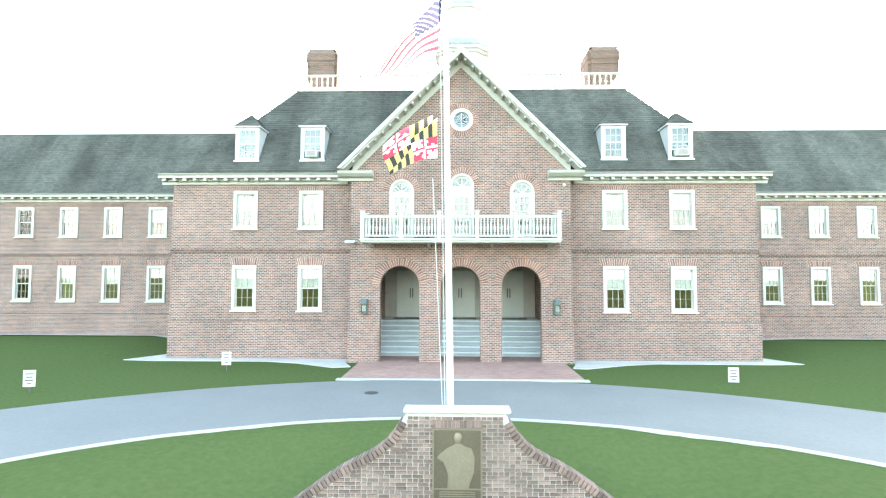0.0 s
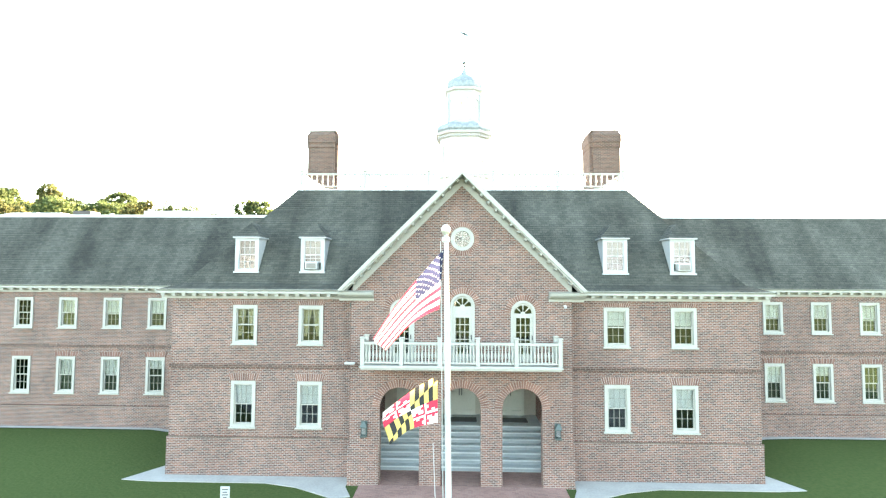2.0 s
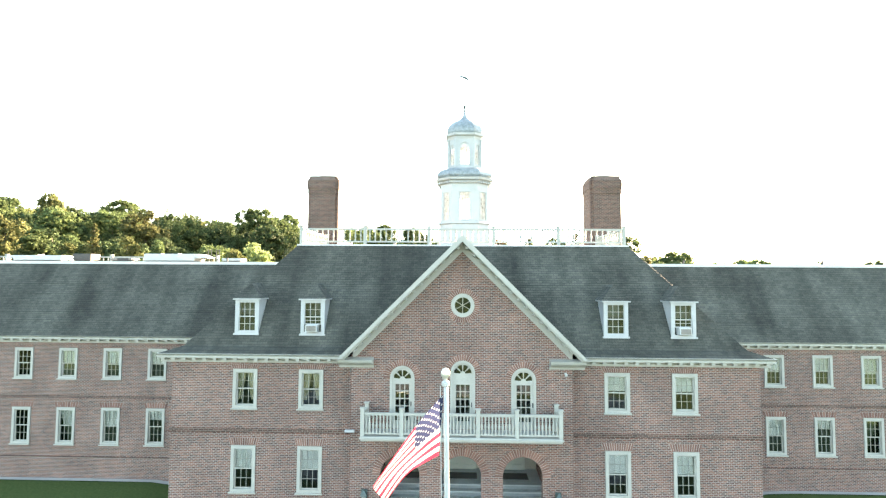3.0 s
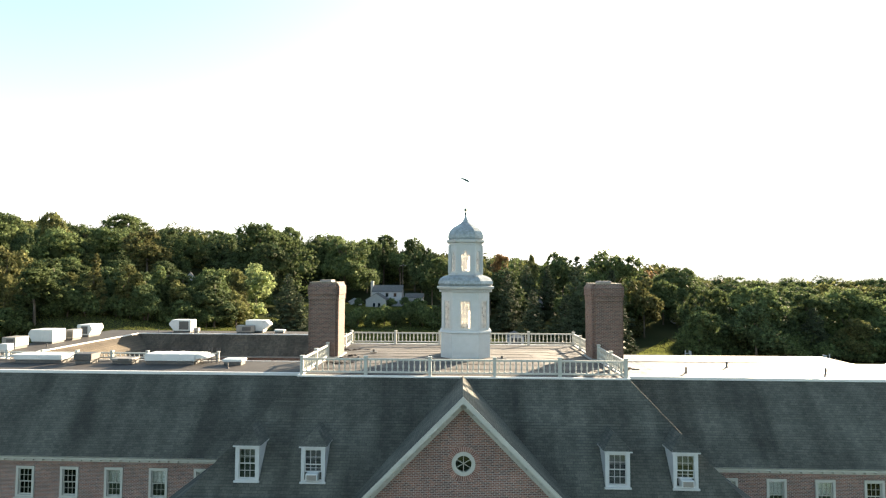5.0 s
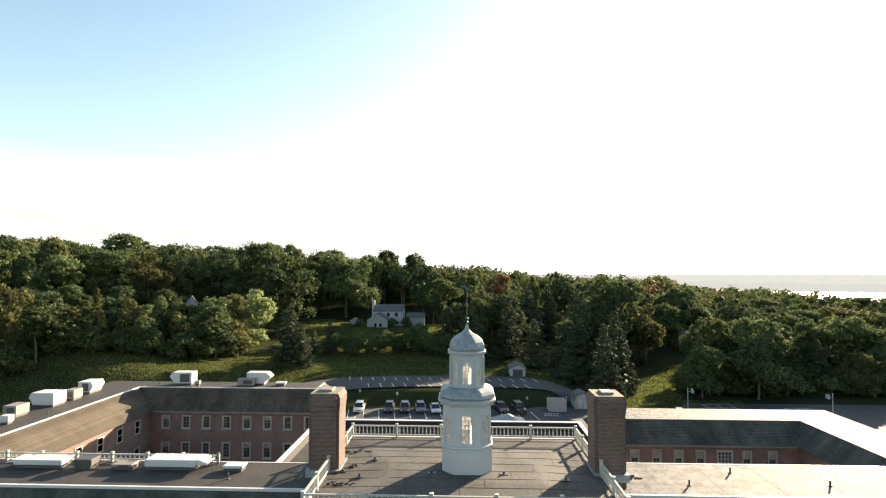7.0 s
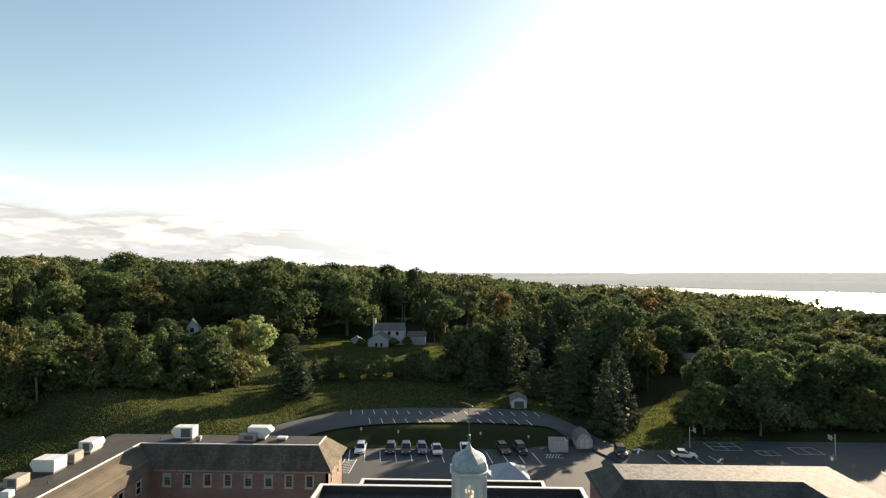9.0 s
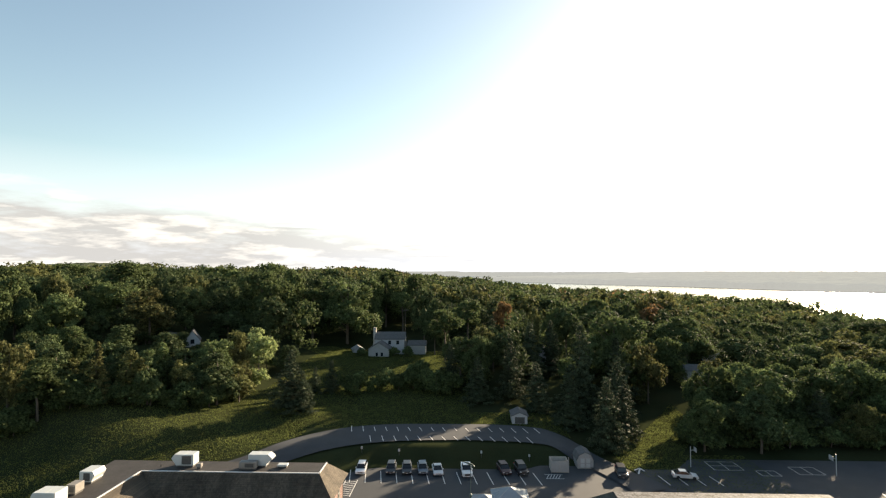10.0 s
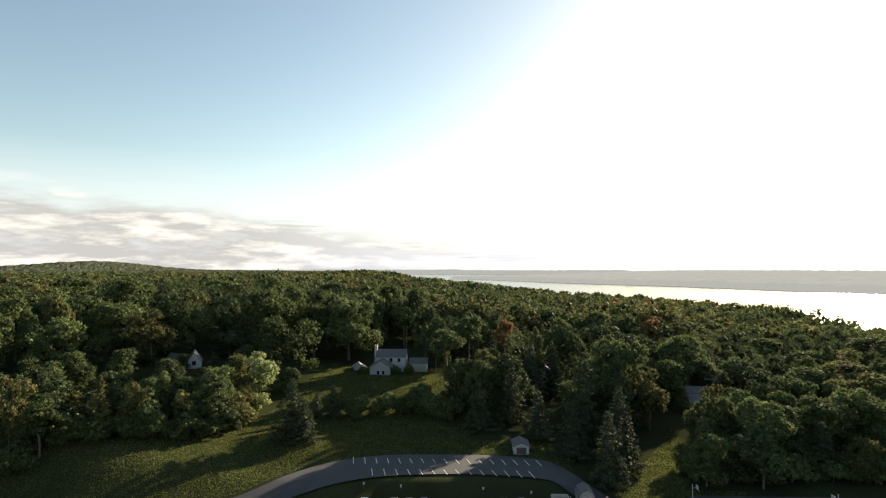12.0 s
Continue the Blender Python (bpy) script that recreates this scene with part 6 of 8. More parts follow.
def vehicle(name, label, x, y, turn, body, kind="hatch"):
    """A parked car, front towards -y before it is turned."""
    c = thing(name, label, "car", "parked cars", at=(x, y, LOT + 0.065), turn=turn)
    c.scale = (0.82, 0.82, 0.82)
    L, W = (5.4, 1.95) if kind == "pickup" else (4.5, 1.85)
    # side line: distance from the nose and height
    shapes = {
        "hatch": ([(0, 0.45), (0.05, 0.75), (1.0, 0.95), (2.0, 1.02), (4.4, 1.05), (4.5, 0.6), (4.45, 0.35), (0.1, 0.3)], [(1.05, 0.97), (1.75, 1.5), (2.4, 1.62), (3.9, 1.56), (4.4, 1.06)]),
        "sedan": ([(0, 0.42), (0.05, 0.68), (1.1, 0.85), (2.0, 0.92), (4.4, 0.95), (4.5, 0.6), (4.45, 0.32), (0.1, 0.28)], [(1.15, 0.86), (1.95, 1.35), (2.6, 1.44), (3.3, 1.38), (4.1, 0.95)]),
        "pickup": ([(0, 0.55), (0.05, 0.95), (1.2, 1.12), (2.2, 1.15), (5.3, 1.18), (5.4, 0.7), (5.35, 0.45), (0.1, 0.42)], [(1.3, 1.12), (1.9, 1.75), (2.4, 1.85), (3.4, 1.82), (3.6, 1.18)]),
        "jeep": ([(0, 0.6), (0.05, 1.0), (1.1, 1.08), (2.0, 1.1), (4.2, 1.1), (4.3, 0.7), (4.25, 0.5), (0.1, 0.5)], [(1.25, 1.1), (1.5, 1.75), (1.8, 1.82), (4.0, 1.8), (4.15, 1.1)]),
    }
    low, high = shapes[kind]
    y0 = -L / 2
    bm = bmesh.new()
    rings = []
    for k, s in ((-1, 0.93), (-0.92, 1.0), (0.92, 1.0), (1, 0.93)):
        mid = 0.62
        rings.append([(k * W / 2, y0 + L / 2 + (d - L / 2) * (0.985 if abs(k) == 1 else 1), mid + (z - mid) * s) for d, z in low])
    solid(bm, rings)
    part("body", bm, body, c)
    bm = bmesh.new()
    solid(bm, [[(k * W / 2 * 0.9, y0 + d, z) for d, z in high] for k in (-1, 1)])
    for v in bm.verts:
        t = (v.co.z - high[0][1]) / max(0.1, high[2][1] - high[0][1])
        v.co.x *= 1 - 0.16 * max(0, t)
    part("cabin_glass", bm, CAR_GLASS, c)
    top = max(z for _, z in high)
    roof = [p for p in high if p[1] > top - 0.14]
    part("roof", boxed(-W * 0.37, W * 0.37, y0 + roof[0][0] + 0.1, y0 + roof[-1][0], top - 0.06, top + 0.03, bevel=0.025), body, c)
    for s in (-1, 1):
        part("pillar", rod(bmesh.new(), (s * W * 0.44, y0 + high[0][0] + 0.08, high[0][1]), (s * W * 0.375, y0 + high[1][0] + 0.1, high[1][1] + 0.03), 0.04), body, c)
        part("headlight", boxed(*sorted((s * W * 0.28, s * W * 0.45)), y0 - 0.012, y0 + 0.15, low[1][1] - 0.16, low[1][1] - 0.02, bevel=0.02), LENS, c)
        part("tail_light", boxed(*sorted((s * W * 0.34, s * W * 0.46)), -y0 - 0.12, -y0 + 0.01, low[1][1] - 0.05, low[1][1] + 0.18), TAIL, c)
        part("wing_mirror", boxed(*sorted((s * W * 0.5, s * W * 0.6)), y0 + high[0][0] + 0.35, y0 + high[0][0] + 0.5, high[0][1] + 0.02, high[0][1] + 0.16, bevel=0.02), body, c)
        for d in (0.17 * L, 0.8 * L):
            w = part("wheel", turned(bmesh.new(), [(0.2, -0.11), (0.33, -0.11), (0.35, -0.06), (0.35, 0.06), (0.33, 0.11), (0.2, 0.11)], 14), TYRE, c)
            w.matrix_basis = pose(s * W * 0.46, y0 + d, 0.35, 0, 90, 0)
            r = part("rim", turned(bmesh.new(), [(0.0, 0.0), (0.2, 0.0), (0.21, 0.11), (0.08, 0.09), (0.0, 0.09)], 12), RIM, w)
    part("grille", boxed(-W * 0.25, W * 0.25, y0 - 0.02, y0 + 0.1, 0.5, low[1][1] - 0.12), DARK, c)
    part("number_plate", boxed(-0.16, 0.16, y0 - 0.028, y0 - 0.021, 0.42, 0.5), PLATE, c)
    part("bumper", boxed(-W * 0.46, W * 0.46, y0 - 0.03, y0 + 0.2, 0.32, 0.46, bevel=0.03), DARK if kind in ("jeep",) else body, c)
    if kind == "pickup":
        part("load_bed", slab(bmesh.new(), rect(-W * 0.47, W * 0.47, 3.62 + y0, 5.32 + y0), [rect(-W * 0.41, W * 0.41, 3.7 + y0, 5.24 + y0)], lambda u, v, q: (u, v, 1.15 + q), 0.14), body, c)
    return c


WHITE_CAR, GREY_CAR, DARK_CAR, BLACK_CAR, SILVER, MAROON = paint("white_car_paint", (0.7, 0.7, 0.7)), paint("blue_grey_car_paint", (0.10, 0.13, 0.16), 0.5), paint("dark_grey_car_paint", (0.045, 0.05, 0.055), 0.5), paint("black_car_paint", (0.015, 0.015, 0.017)), paint("silver_car_paint", (0.42, 0.45, 0.47), 0.6), paint("maroon_car_paint", (0.05, 0.02, 0.02))
vehicle("car", "white compact SUV parked nose out", -16.5, 82.6, 3, WHITE_CAR)
vehicle("car", "dark grey SUV parked nose out", -11.75, 82.8, 3, DARK_CAR)
vehicle("car", "dark grey hatchback parked nose out", -9.25, 82.8, 6, DARK_CAR)
vehicle("car", "blue-grey hatchback parked nose out", -6.75, 82.9, 8, GREY_CAR)
vehicle("car", "silver sedan parked nose out", -4.35, 82.5, 8, SILVER, "sedan")
vehicle("pickup_truck", "white pickup truck parked nose out", 0.25, 82.4, 4, WHITE_CAR, "pickup")
vehicle("car", "black SUV with maroon tint parked between lines", 6.2, 83.2, 12, MAROON)
vehicle("off_road_car", "black boxy off-road car parked between lines", 8.9, 83.0, 10, BLACK_CAR, "jeep")
vehicle("off_road_car", "dark boxy utility vehicle standing in the lane", 24.4, 82.2, -6, DARK_CAR, "jeep")
vehicle("car", "white sedan parked beside the play court", 33.9, 81.6, 82, WHITE_CAR, "sedan")

# ---------------------------------------------------------------- sheds, skip pen, tents and hoops
BARKWOOD = material("weathered_pole_wood", (0.09, 0.075, 0.06), 0.9, vary=0.25)
SIDING = material("pale_siding", (0.30, 0.305, 0.30), 0.7, vary=0.1)
HOUSE_WHITE = material("white_siding", (0.36, 0.37, 0.385), 0.7, vary=0.1)
SHEDROOF = material("grey_felt_roof", (0.10, 0.10, 0.10), 0.9, vary=0.25)
TANBOARD = material("tan_boarding", (0.40, 0.37, 0.33), 0.8, vary=0.15)


def gable_house(name, label, category, x, y, turn, w, d, h, rise, wall, roof, openings=(), base=None, group=""):
    """A plain gabled house: front gable towards -y, openings (x0, x1, z0, z1, material, kind)."""
    z = land(x, y) if base is None else base
    s = thing(name, label, category, group, at=(x, y, z), turn=turn)
    gable = [(-w / 2, -0.3), (w / 2, -0.3), (w / 2, h), (0, h + rise), (-w / 2, h)]
    holes = [rect(a, b, c, e) for a, b, c, e, *_ in openings]
    part("front_wall", slab(bmesh.new(), gable, holes, facing(-d / 2), 0.12), wall, s)
    part("rear_wall", slab(bmesh.new(), gable, [], facing(d / 2 - 0.12), 0.12), wall, s)
    for k in (-1, 1):
        part("side_wall", boxed(*sorted((k * (w / 2 - 0.12), k * w / 2)), -d / 2 + 0.122, d / 2 - 0.122, -0.3, h), wall, s)
    o = 0.25
    bm = bmesh.new()
    for k in (-1, 1):
        e = rise / (w / 2)
        solid(bm, [[(k * (w / 2 + o), yy, h - e * o), (0, yy, h + rise), (0, yy, h + rise + 0.14), (k * (w / 2 + o), yy, h - e * o + 0.12)] for yy in (-d / 2 - o, d / 2 + o)])
    part("roof", bm, roof, s)
    for a, b, c, e, mat, kind in openings:
        f = part(kind, slab(bmesh.new(), rect(a - 0.08, b + 0.08, c - 0.05, e + 0.1), [rect(a + 0.02, b - 0.02, c + 0.02, e - 0.02)], facing(-d / 2 - 0.04), 0.1), HOUSE_WHITE, s)
        part("leaf" if "door" in kind else "pane", boxed(a + 0.01, b - 0.01, -d / 2 + 0.03, -d / 2 + 0.06, c + 0.01, e - 0.01), mat, f)
    return s


gable_house("garage", "small white gabled garage with a wide dark door", "garage", 11.0, 106.2, 0, 3.0, 4.0, 1.6, 0.65, HOUSE_WHITE, SHEDROOF, [(-1.0, 1.0, 0.05, 1.38, UNIT_DARK, "garage_door")])

shed = thing("barn_shed", "pale gambrel-roofed shed with white double doors", "shed", at=(19.5, 86.6, LOT + 0.06))
shed.scale = (0.88, 0.88, 0.88)
barn = [(-1.45, 0), (1.45, 0), (1.5, 1.5), (1.05, 2.35), (0, 2.85), (-1.05, 2.35), (-1.5, 1.5)]
part("front_wall", slab(bmesh.new(), barn, [], facing(-1.8), 0.1), SIDING, shed)
part("rear_wall", slab(bmesh.new(), barn, [], facing(1.7), 0.1), SIDING, shed)
for k in (-1, 1):
    part("side_wall", boxed(*sorted((k * 1.36, k * 1.46)), -1.698, 1.698, 0, 1.5), SIDING, shed)
bm = bmesh.new()
top = [(-1.62, 1.42), (-1.12, 2.4), (0, 2.95), (1.12, 2.4), (1.62, 1.42)]
solid(bm, [[(u, yy, v) for u, v in top] + [(u, yy, v + 0.08) for u, v in top[::-1]] for yy in (-1.95, 1.95)])
part("roof", bm, SHEDROOF, shed)
for k in (-1, 1):
    d = part("door", boxed(k * 0.5 - 0.46, k * 0.5 + 0.46, -1.86, -1.805, 0.1, 1.85), WHITE, shed)
    part("door_trim", slab(bmesh.new(), rect(k * 0.5 - 0.46, k * 0.5 + 0.46, 0.1, 1.85), [rect(k * 0.5 - 0.36, k * 0.5 + 0.36, 0.2, 0.9), rect(k * 0.5 - 0.36, k * 0.5 + 0.36, 1.0, 1.75)], facing(-1.885), 0.024), SIDING, d)

pen = thing("skip_enclosure", "open-topped tan board enclosure for bins", "enclosure", at=(15.1, 84.4, LOT + 0.06))
pen.scale = (0.9, 0.9, 0.9)
part("pen_wall", slab(bmesh.new(), rect(-1.5, 1.5, -1.3, 1.3), [rect(-1.4, 1.4, -1.2, 1.2)], lambda u, v, q: (u, v, q), 1.9), TANBOARD, pen)
part("pen_floor", boxed(-1.398, 1.398, -1.198, 1.198, 0, 0.05), CONCRETE, pen)
for k in (-1, 1):
    part("gate", boxed(*sorted((k * 0.03, k * 1.4)), -1.36, -1.302, 0.1, 1.85), SIDING, pen)
    part("rail", boxed(*sorted((k * 0.05, k * 1.45)), -1.33, -1.303, 1.92, 2.0), SIDING, pen)
for k in (-1, 1):
    part("corner_post", boxed(k * 1.5 - 0.06, k * 1.5 + 0.06, -1.42, -1.362, 0, 2.7), SIDING, pen)
part("bin_lid", boxed(-1.1, 1.1, -0.9, 0.9, 0.9, 1.0), UNIT_DARK, pen)

for x, y, half, eave, peak, label in ((6.0, 69.4, 2.5, 1.85, 3.2, "large pale blue peaked canopy with ribbed panels behind the building"), (2.5, 68.6, 1.7, 1.75, 2.5, "small white peaked canopy beside the larger one")):
    t = thing("canopy_tent", label, "tent", "peaked canopies", at=(x, y, LOT + 0.06))
    rings = [[(-k, -k, z), (k, -k, z), (k, k, z), (-k, k, z)] for k, z in ((half, eave - 0.22), (half, eave), (half * 0.55, eave + (peak - eave) * 0.42), (0.06, peak))]
    part("canopy", solid(bmesh.new(), rings), TENT, t)
    for sx in (-1, 1):
        for sy in (-1, 1):
            part("leg", rod(bmesh.new(), (sx * (half - 0.1), sy * (half - 0.1), 0), (sx * (half - 0.1), sy * (half - 0.1), eave), 0.04), WHITE, t)
            part("hip_seam", rod(bmesh.new(), (sx * half, sy * half, eave + 0.01), (0, 0, peak + 0.02), 0.035), WHITE, t)
    for k in (-0.5, 0.0, 0.5):
        part("roof_rib", rod(bmesh.new(), (k * half, -half, eave + 0.01), (k * half * 0.55, -half * 0.55, eave + (peak - eave) * 0.42 + 0.02), 0.03), WHITE, t)
        part("roof_rib", rod(bmesh.new(), (-half, k * half, eave + 0.01), (-half * 0.55, k * half * 0.55, eave + (peak - eave) * 0.42 + 0.02), 0.03), WHITE, t)

for x, y, turn in ((36.8, 86.3, 90), (57.8, 83.2, -90)):
    h = thing("basketball_hoop", "white steel basketball pole with a small backboard", "basketball hoop", "basketball hoops", at=(x, y, land(x, y) + 0.05), turn=turn)
    h.scale = (0.9, 0.9, 0.9)
    part("pole", rod(bmesh.new(), (0, 0, -0.2), (0, 0, 3.7), 0.07, 8), WHITE, h)
    part("arm", rod(bmesh.new(), (0, 0, 3.0), (0, -0.8, 3.1), 0.04), WHITE, h)
    part("backboard", boxed(-0.55, 0.55, -0.86, -0.82, 2.75, 3.55, bevel=0.01), WHITE, h)
    bm = bmesh.new()
    for i in range(12):
        a, b = math.pi * i / 6, math.pi * (i + 1) / 6
        rod(bm, (0.22 * math.cos(a), -1.1 + 0.22 * math.sin(a), 2.95), (0.22 * math.cos(b), -1.1 + 0.22 * math.sin(b), 2.95), 0.015, 4)
    part("rim", bm, DARK, h)
for x, y in ((-11.2, 88.4), (2.8, 88.2), (10.8, 87.6), (-17.5, 88.0)):
    s = thing("lot_marker", "small white marker post on the bank", "marker", "lot markers", at=(x, y, land(x, y)))
    part("post", boxed(-0.04, 0.04, -0.04, 0.04, -0.1, 1.1), DARK, s)
    part("plate", boxed(-0.16, 0.16, -0.06, -0.042, 0.7, 1.15), WHITE, s)

# ---------------------------------------------------------------- houses among the trees
G = (CAR_GLASS, "window")
gable_house("farm_house", "grey-white gabled farmhouse front among trees", "house", -26.6, 166.0, 0, 6.4, 7.0, 3.2, 2.0, SIDING, SHEDROOF, [(-1.0, -0.2, 1.0, 2.2, *G), (0.6, 1.4, 1.0, 2.2, *G)], 5.6, "houses among the trees")
farm = gable_house("farm_house", "two-storey white house with a grey roof and a stone chimney", "house", -24.0, 171.5, 90, 6.0, 9.5, 5.6, 1.9, HOUSE_WHITE, SHEDROOF, (), 5.6, "houses among the trees")
ch = thing("house_chimney", "pale stone chimney at the end of the farmhouse", "chimney", at=(-29.2, 171.0, 5.6))
part("chimney_shaft", solid(bmesh.new(), [[(-0.7, -0.5, 0), (0.7, -0.5, 0), (0.7, 0.5, 0), (-0.7, 0.5, 0)], [(-0.5, -0.4, 4), (0.5, -0.4, 4), (0.5, 0.4, 4), (-0.5, 0.4, 4)], [(-0.45, -0.4, 9), (0.45, -0.4, 9), (0.45, 0.4, 9), (-0.45, 0.4, 9)]]), MORTAR, ch)
for k in (-2.6, 0.0, 2.6):
    part("window", boxed(-3.05, -3.002, k - 0.45, k + 0.45, 3.9, 5.1), CAR_GLASS, farm)
gable_house("farm_house", "lower grey annexe house beside the farmhouse", "house", -15.2, 170.5, 90, 5.0, 5.6, 3.7, 1.2, SIDING, SHEDROOF, (), 5.6, "houses among the trees")
gable_house("garden_shed", "small white gabled garden shed on the lawn", "shed", -34.6, 170.0, 20, 3.6, 4.0, 2.2, 1.0, HOUSE_WHITE, SIDING, [(-0.5, 0.5, 0.1, 1.8, UNIT_DARK, "shed_door")], 5.6)
gable_house("village_house", "white gabled house half hidden by trees", "house", -74.6, 141.0, 25, 3.6, 6.0, 3.6, 2.4, HOUSE_WHITE, SHEDROOF, [(-0.5, 0.5, 2.6, 3.8, *G)], 11.0, "houses among the trees")
gable_house("village_house", "white house with grey roof half hidden by trees", "house", -80.0, 141.5, 60, 3.4, 5.0, 3.4, 1.8, HOUSE_WHITE, SHEDROOF, [(-0.5, 0.5, 1.2, 2.4, *G)], 11.0, "houses among the trees")
gable_house("village_house", "pale blue-white cottage gable among pines", "house", 24.2, 160.0, -10, 3.6, 7.0, 3.6, 1.6, HOUSE_WHITE, SHEDROOF, [(-0.4, 0.4, 1.6, 2.7, *G)], 4.6, "houses among the trees")
gable_house("village_house", "low house with a long grey roof among trees", "house", 60.5, 143.0, 80, 4.6, 6.6, 2.6, 1.2, SIDING, SHEDROOF, [(-0.5, 0.5, 1.2, 2.4, *G)], 4.2, "houses among the trees")
gable_house("village_house", "low white house with a brown roof among trees", "house", 80.0, 168.0, 70, 5.4, 9.0, 3.0, 1.5, HOUSE_WHITE, TANBOARD, [(-0.5, 0.5, 1.2, 2.4, *G)], 4.0, "houses among the trees")
pole = thing("utility_pole", "tall dark wooden utility pole with a cross arm behind the farmhouse", "utility pole", at=(-20.0, 178.0, land(-20.0, 178.0)))
part("shaft", turned(bmesh.new(), [(0.16, -0.5), (0.13, 7.0), (0.10, 14.0), (0.0, 14.0)], 8), BARKWOOD, pole)
part("cross_arm", boxed(-1.1, 1.1, -0.16, -0.06, 13.2, 13.36), BARKWOOD, pole)
for x in (-0.95, -0.4, 0.4, 0.95):
    part("insulator", turned(bmesh.new(), [(0.05, 0), (0.07, 0.06), (0.03, 0.16), (0.0, 0.17)], 6, x, -0.11), UNIT, pole).location = (0, 0, 13.362)
# ---------------------------------------------------------------- trees
def leaf_material(name, c, spread=0.3, glow=0.4):
    return material(name, c, 0.8, vary=0.4, scale=0.25, fine=1.3, bump=0.0, spread=spread, translucent=glow - 0.04, spec=0.08)


LEAF = leaf_material("leaf_green", (0.081, 0.109, 0.044))
LEAF_DARK = leaf_material("leaf_dark", (0.059, 0.082, 0.036), 0.25, 0.3)
LEAF_OLIVE = leaf_material("leaf_yellow_green", (0.110, 0.118, 0.046), 0.25, 0.4)
LEAF_BRIGHT = leaf_material("leaf_silver_green", (0.25, 0.30, 0.13), 0.1, 0.5)
LEAF_RUST = leaf_material("leaf_rust", (0.180, 0.108, 0.050), 0.2, 0.4)
LEAF_GOLD = leaf_material("leaf_olive", (0.106, 0.106, 0.043), 0.25, 0.4)
NEEDLE = leaf_material("pine_needles", (0.052, 0.068, 0.038), 0.2, 0.2)
BARK = material("bark", (0.10, 0.08, 0.06), 0.95, vary=0.3, fine=12)
rng = np.random.default_rng(7)


SEED_BALL = np.array([(0, 0, 1), (0.9, 0, 0.2), (0, 0.9, -0.1), (-0.9, 0, 0.1), (0, -0.9, -0.2), (0, 0, -1)])
SEED_FACE = np.array([(0, 1, 2), (0, 2, 3), (0, 3, 4), (0, 4, 1), (5, 2, 1), (5, 3, 2), (5, 4, 3), (5, 1, 4)])


def foliage(name, centres, normals, size, mats, index, balls, radii, ball_index):
    """One mesh of many small leaves round the dense hearts of their clumps."""
    n, k = len(centres), len(balls)
    nor = normals / np.linalg.norm(normals, axis=1, keepdims=True)
    u = np.cross(nor, rng.normal(size=(n, 3)))
    u /= np.linalg.norm(u, axis=1, keepdims=True)
    v = np.cross(nor, u)
    s = (np.asarray(size) * rng.uniform(0.55, 1.4, n))[:, None]
    tip, skew = rng.uniform(0.7, 1.3, (n, 1)), rng.uniform(-0.5, 0.5, (n, 1))
    leaf = np.stack([centres - u * s - v * s * 0.5, centres + u * s * (0.8 + 0.3 * skew) - v * s * 0.6, centres + v * s * tip + u * s * skew], axis=1).reshape(-1, 3)
    spin = rng.uniform(0, 2 * math.pi, k)
    c, d = np.cos(spin)[:, None], np.sin(spin)[:, None]
    b = SEED_BALL[None] * radii[:, None, None] * rng.uniform(0.8, 1.15, (k, 6, 1))
    ball = np.stack([b[..., 0] * c - b[..., 1] * d, b[..., 0] * d + b[..., 1] * c, b[..., 2] * 0.8], axis=2) + balls[:, None]
    pts = np.concatenate([leaf, ball.reshape(-1, 3)])
    tris = np.concatenate([np.arange(3 * n).reshape(-1, 3), (SEED_FACE[None] + 6 * np.arange(k)[:, None, None] + 3 * n).reshape(-1, 3)])
    me = bpy.data.meshes.new(name)
    me.vertices.add(len(pts))
    me.vertices.foreach_set("co", pts.astype(np.float32).ravel())
    me.loops.add(tris.size)
    me.loops.foreach_set("vertex_index", tris.astype(np.int32).ravel())
    me.polygons.add(len(tris))
    me.polygons.foreach_set("loop_start", np.arange(0, tris.size, 3, dtype=np.int32))
    for m in mats:
        me.materials.append(m)
    me.polygons.foreach_set("material_index", np.concatenate([index, np.repeat(ball_index, 8)]).astype(np.int32))
    me.update()
    return me


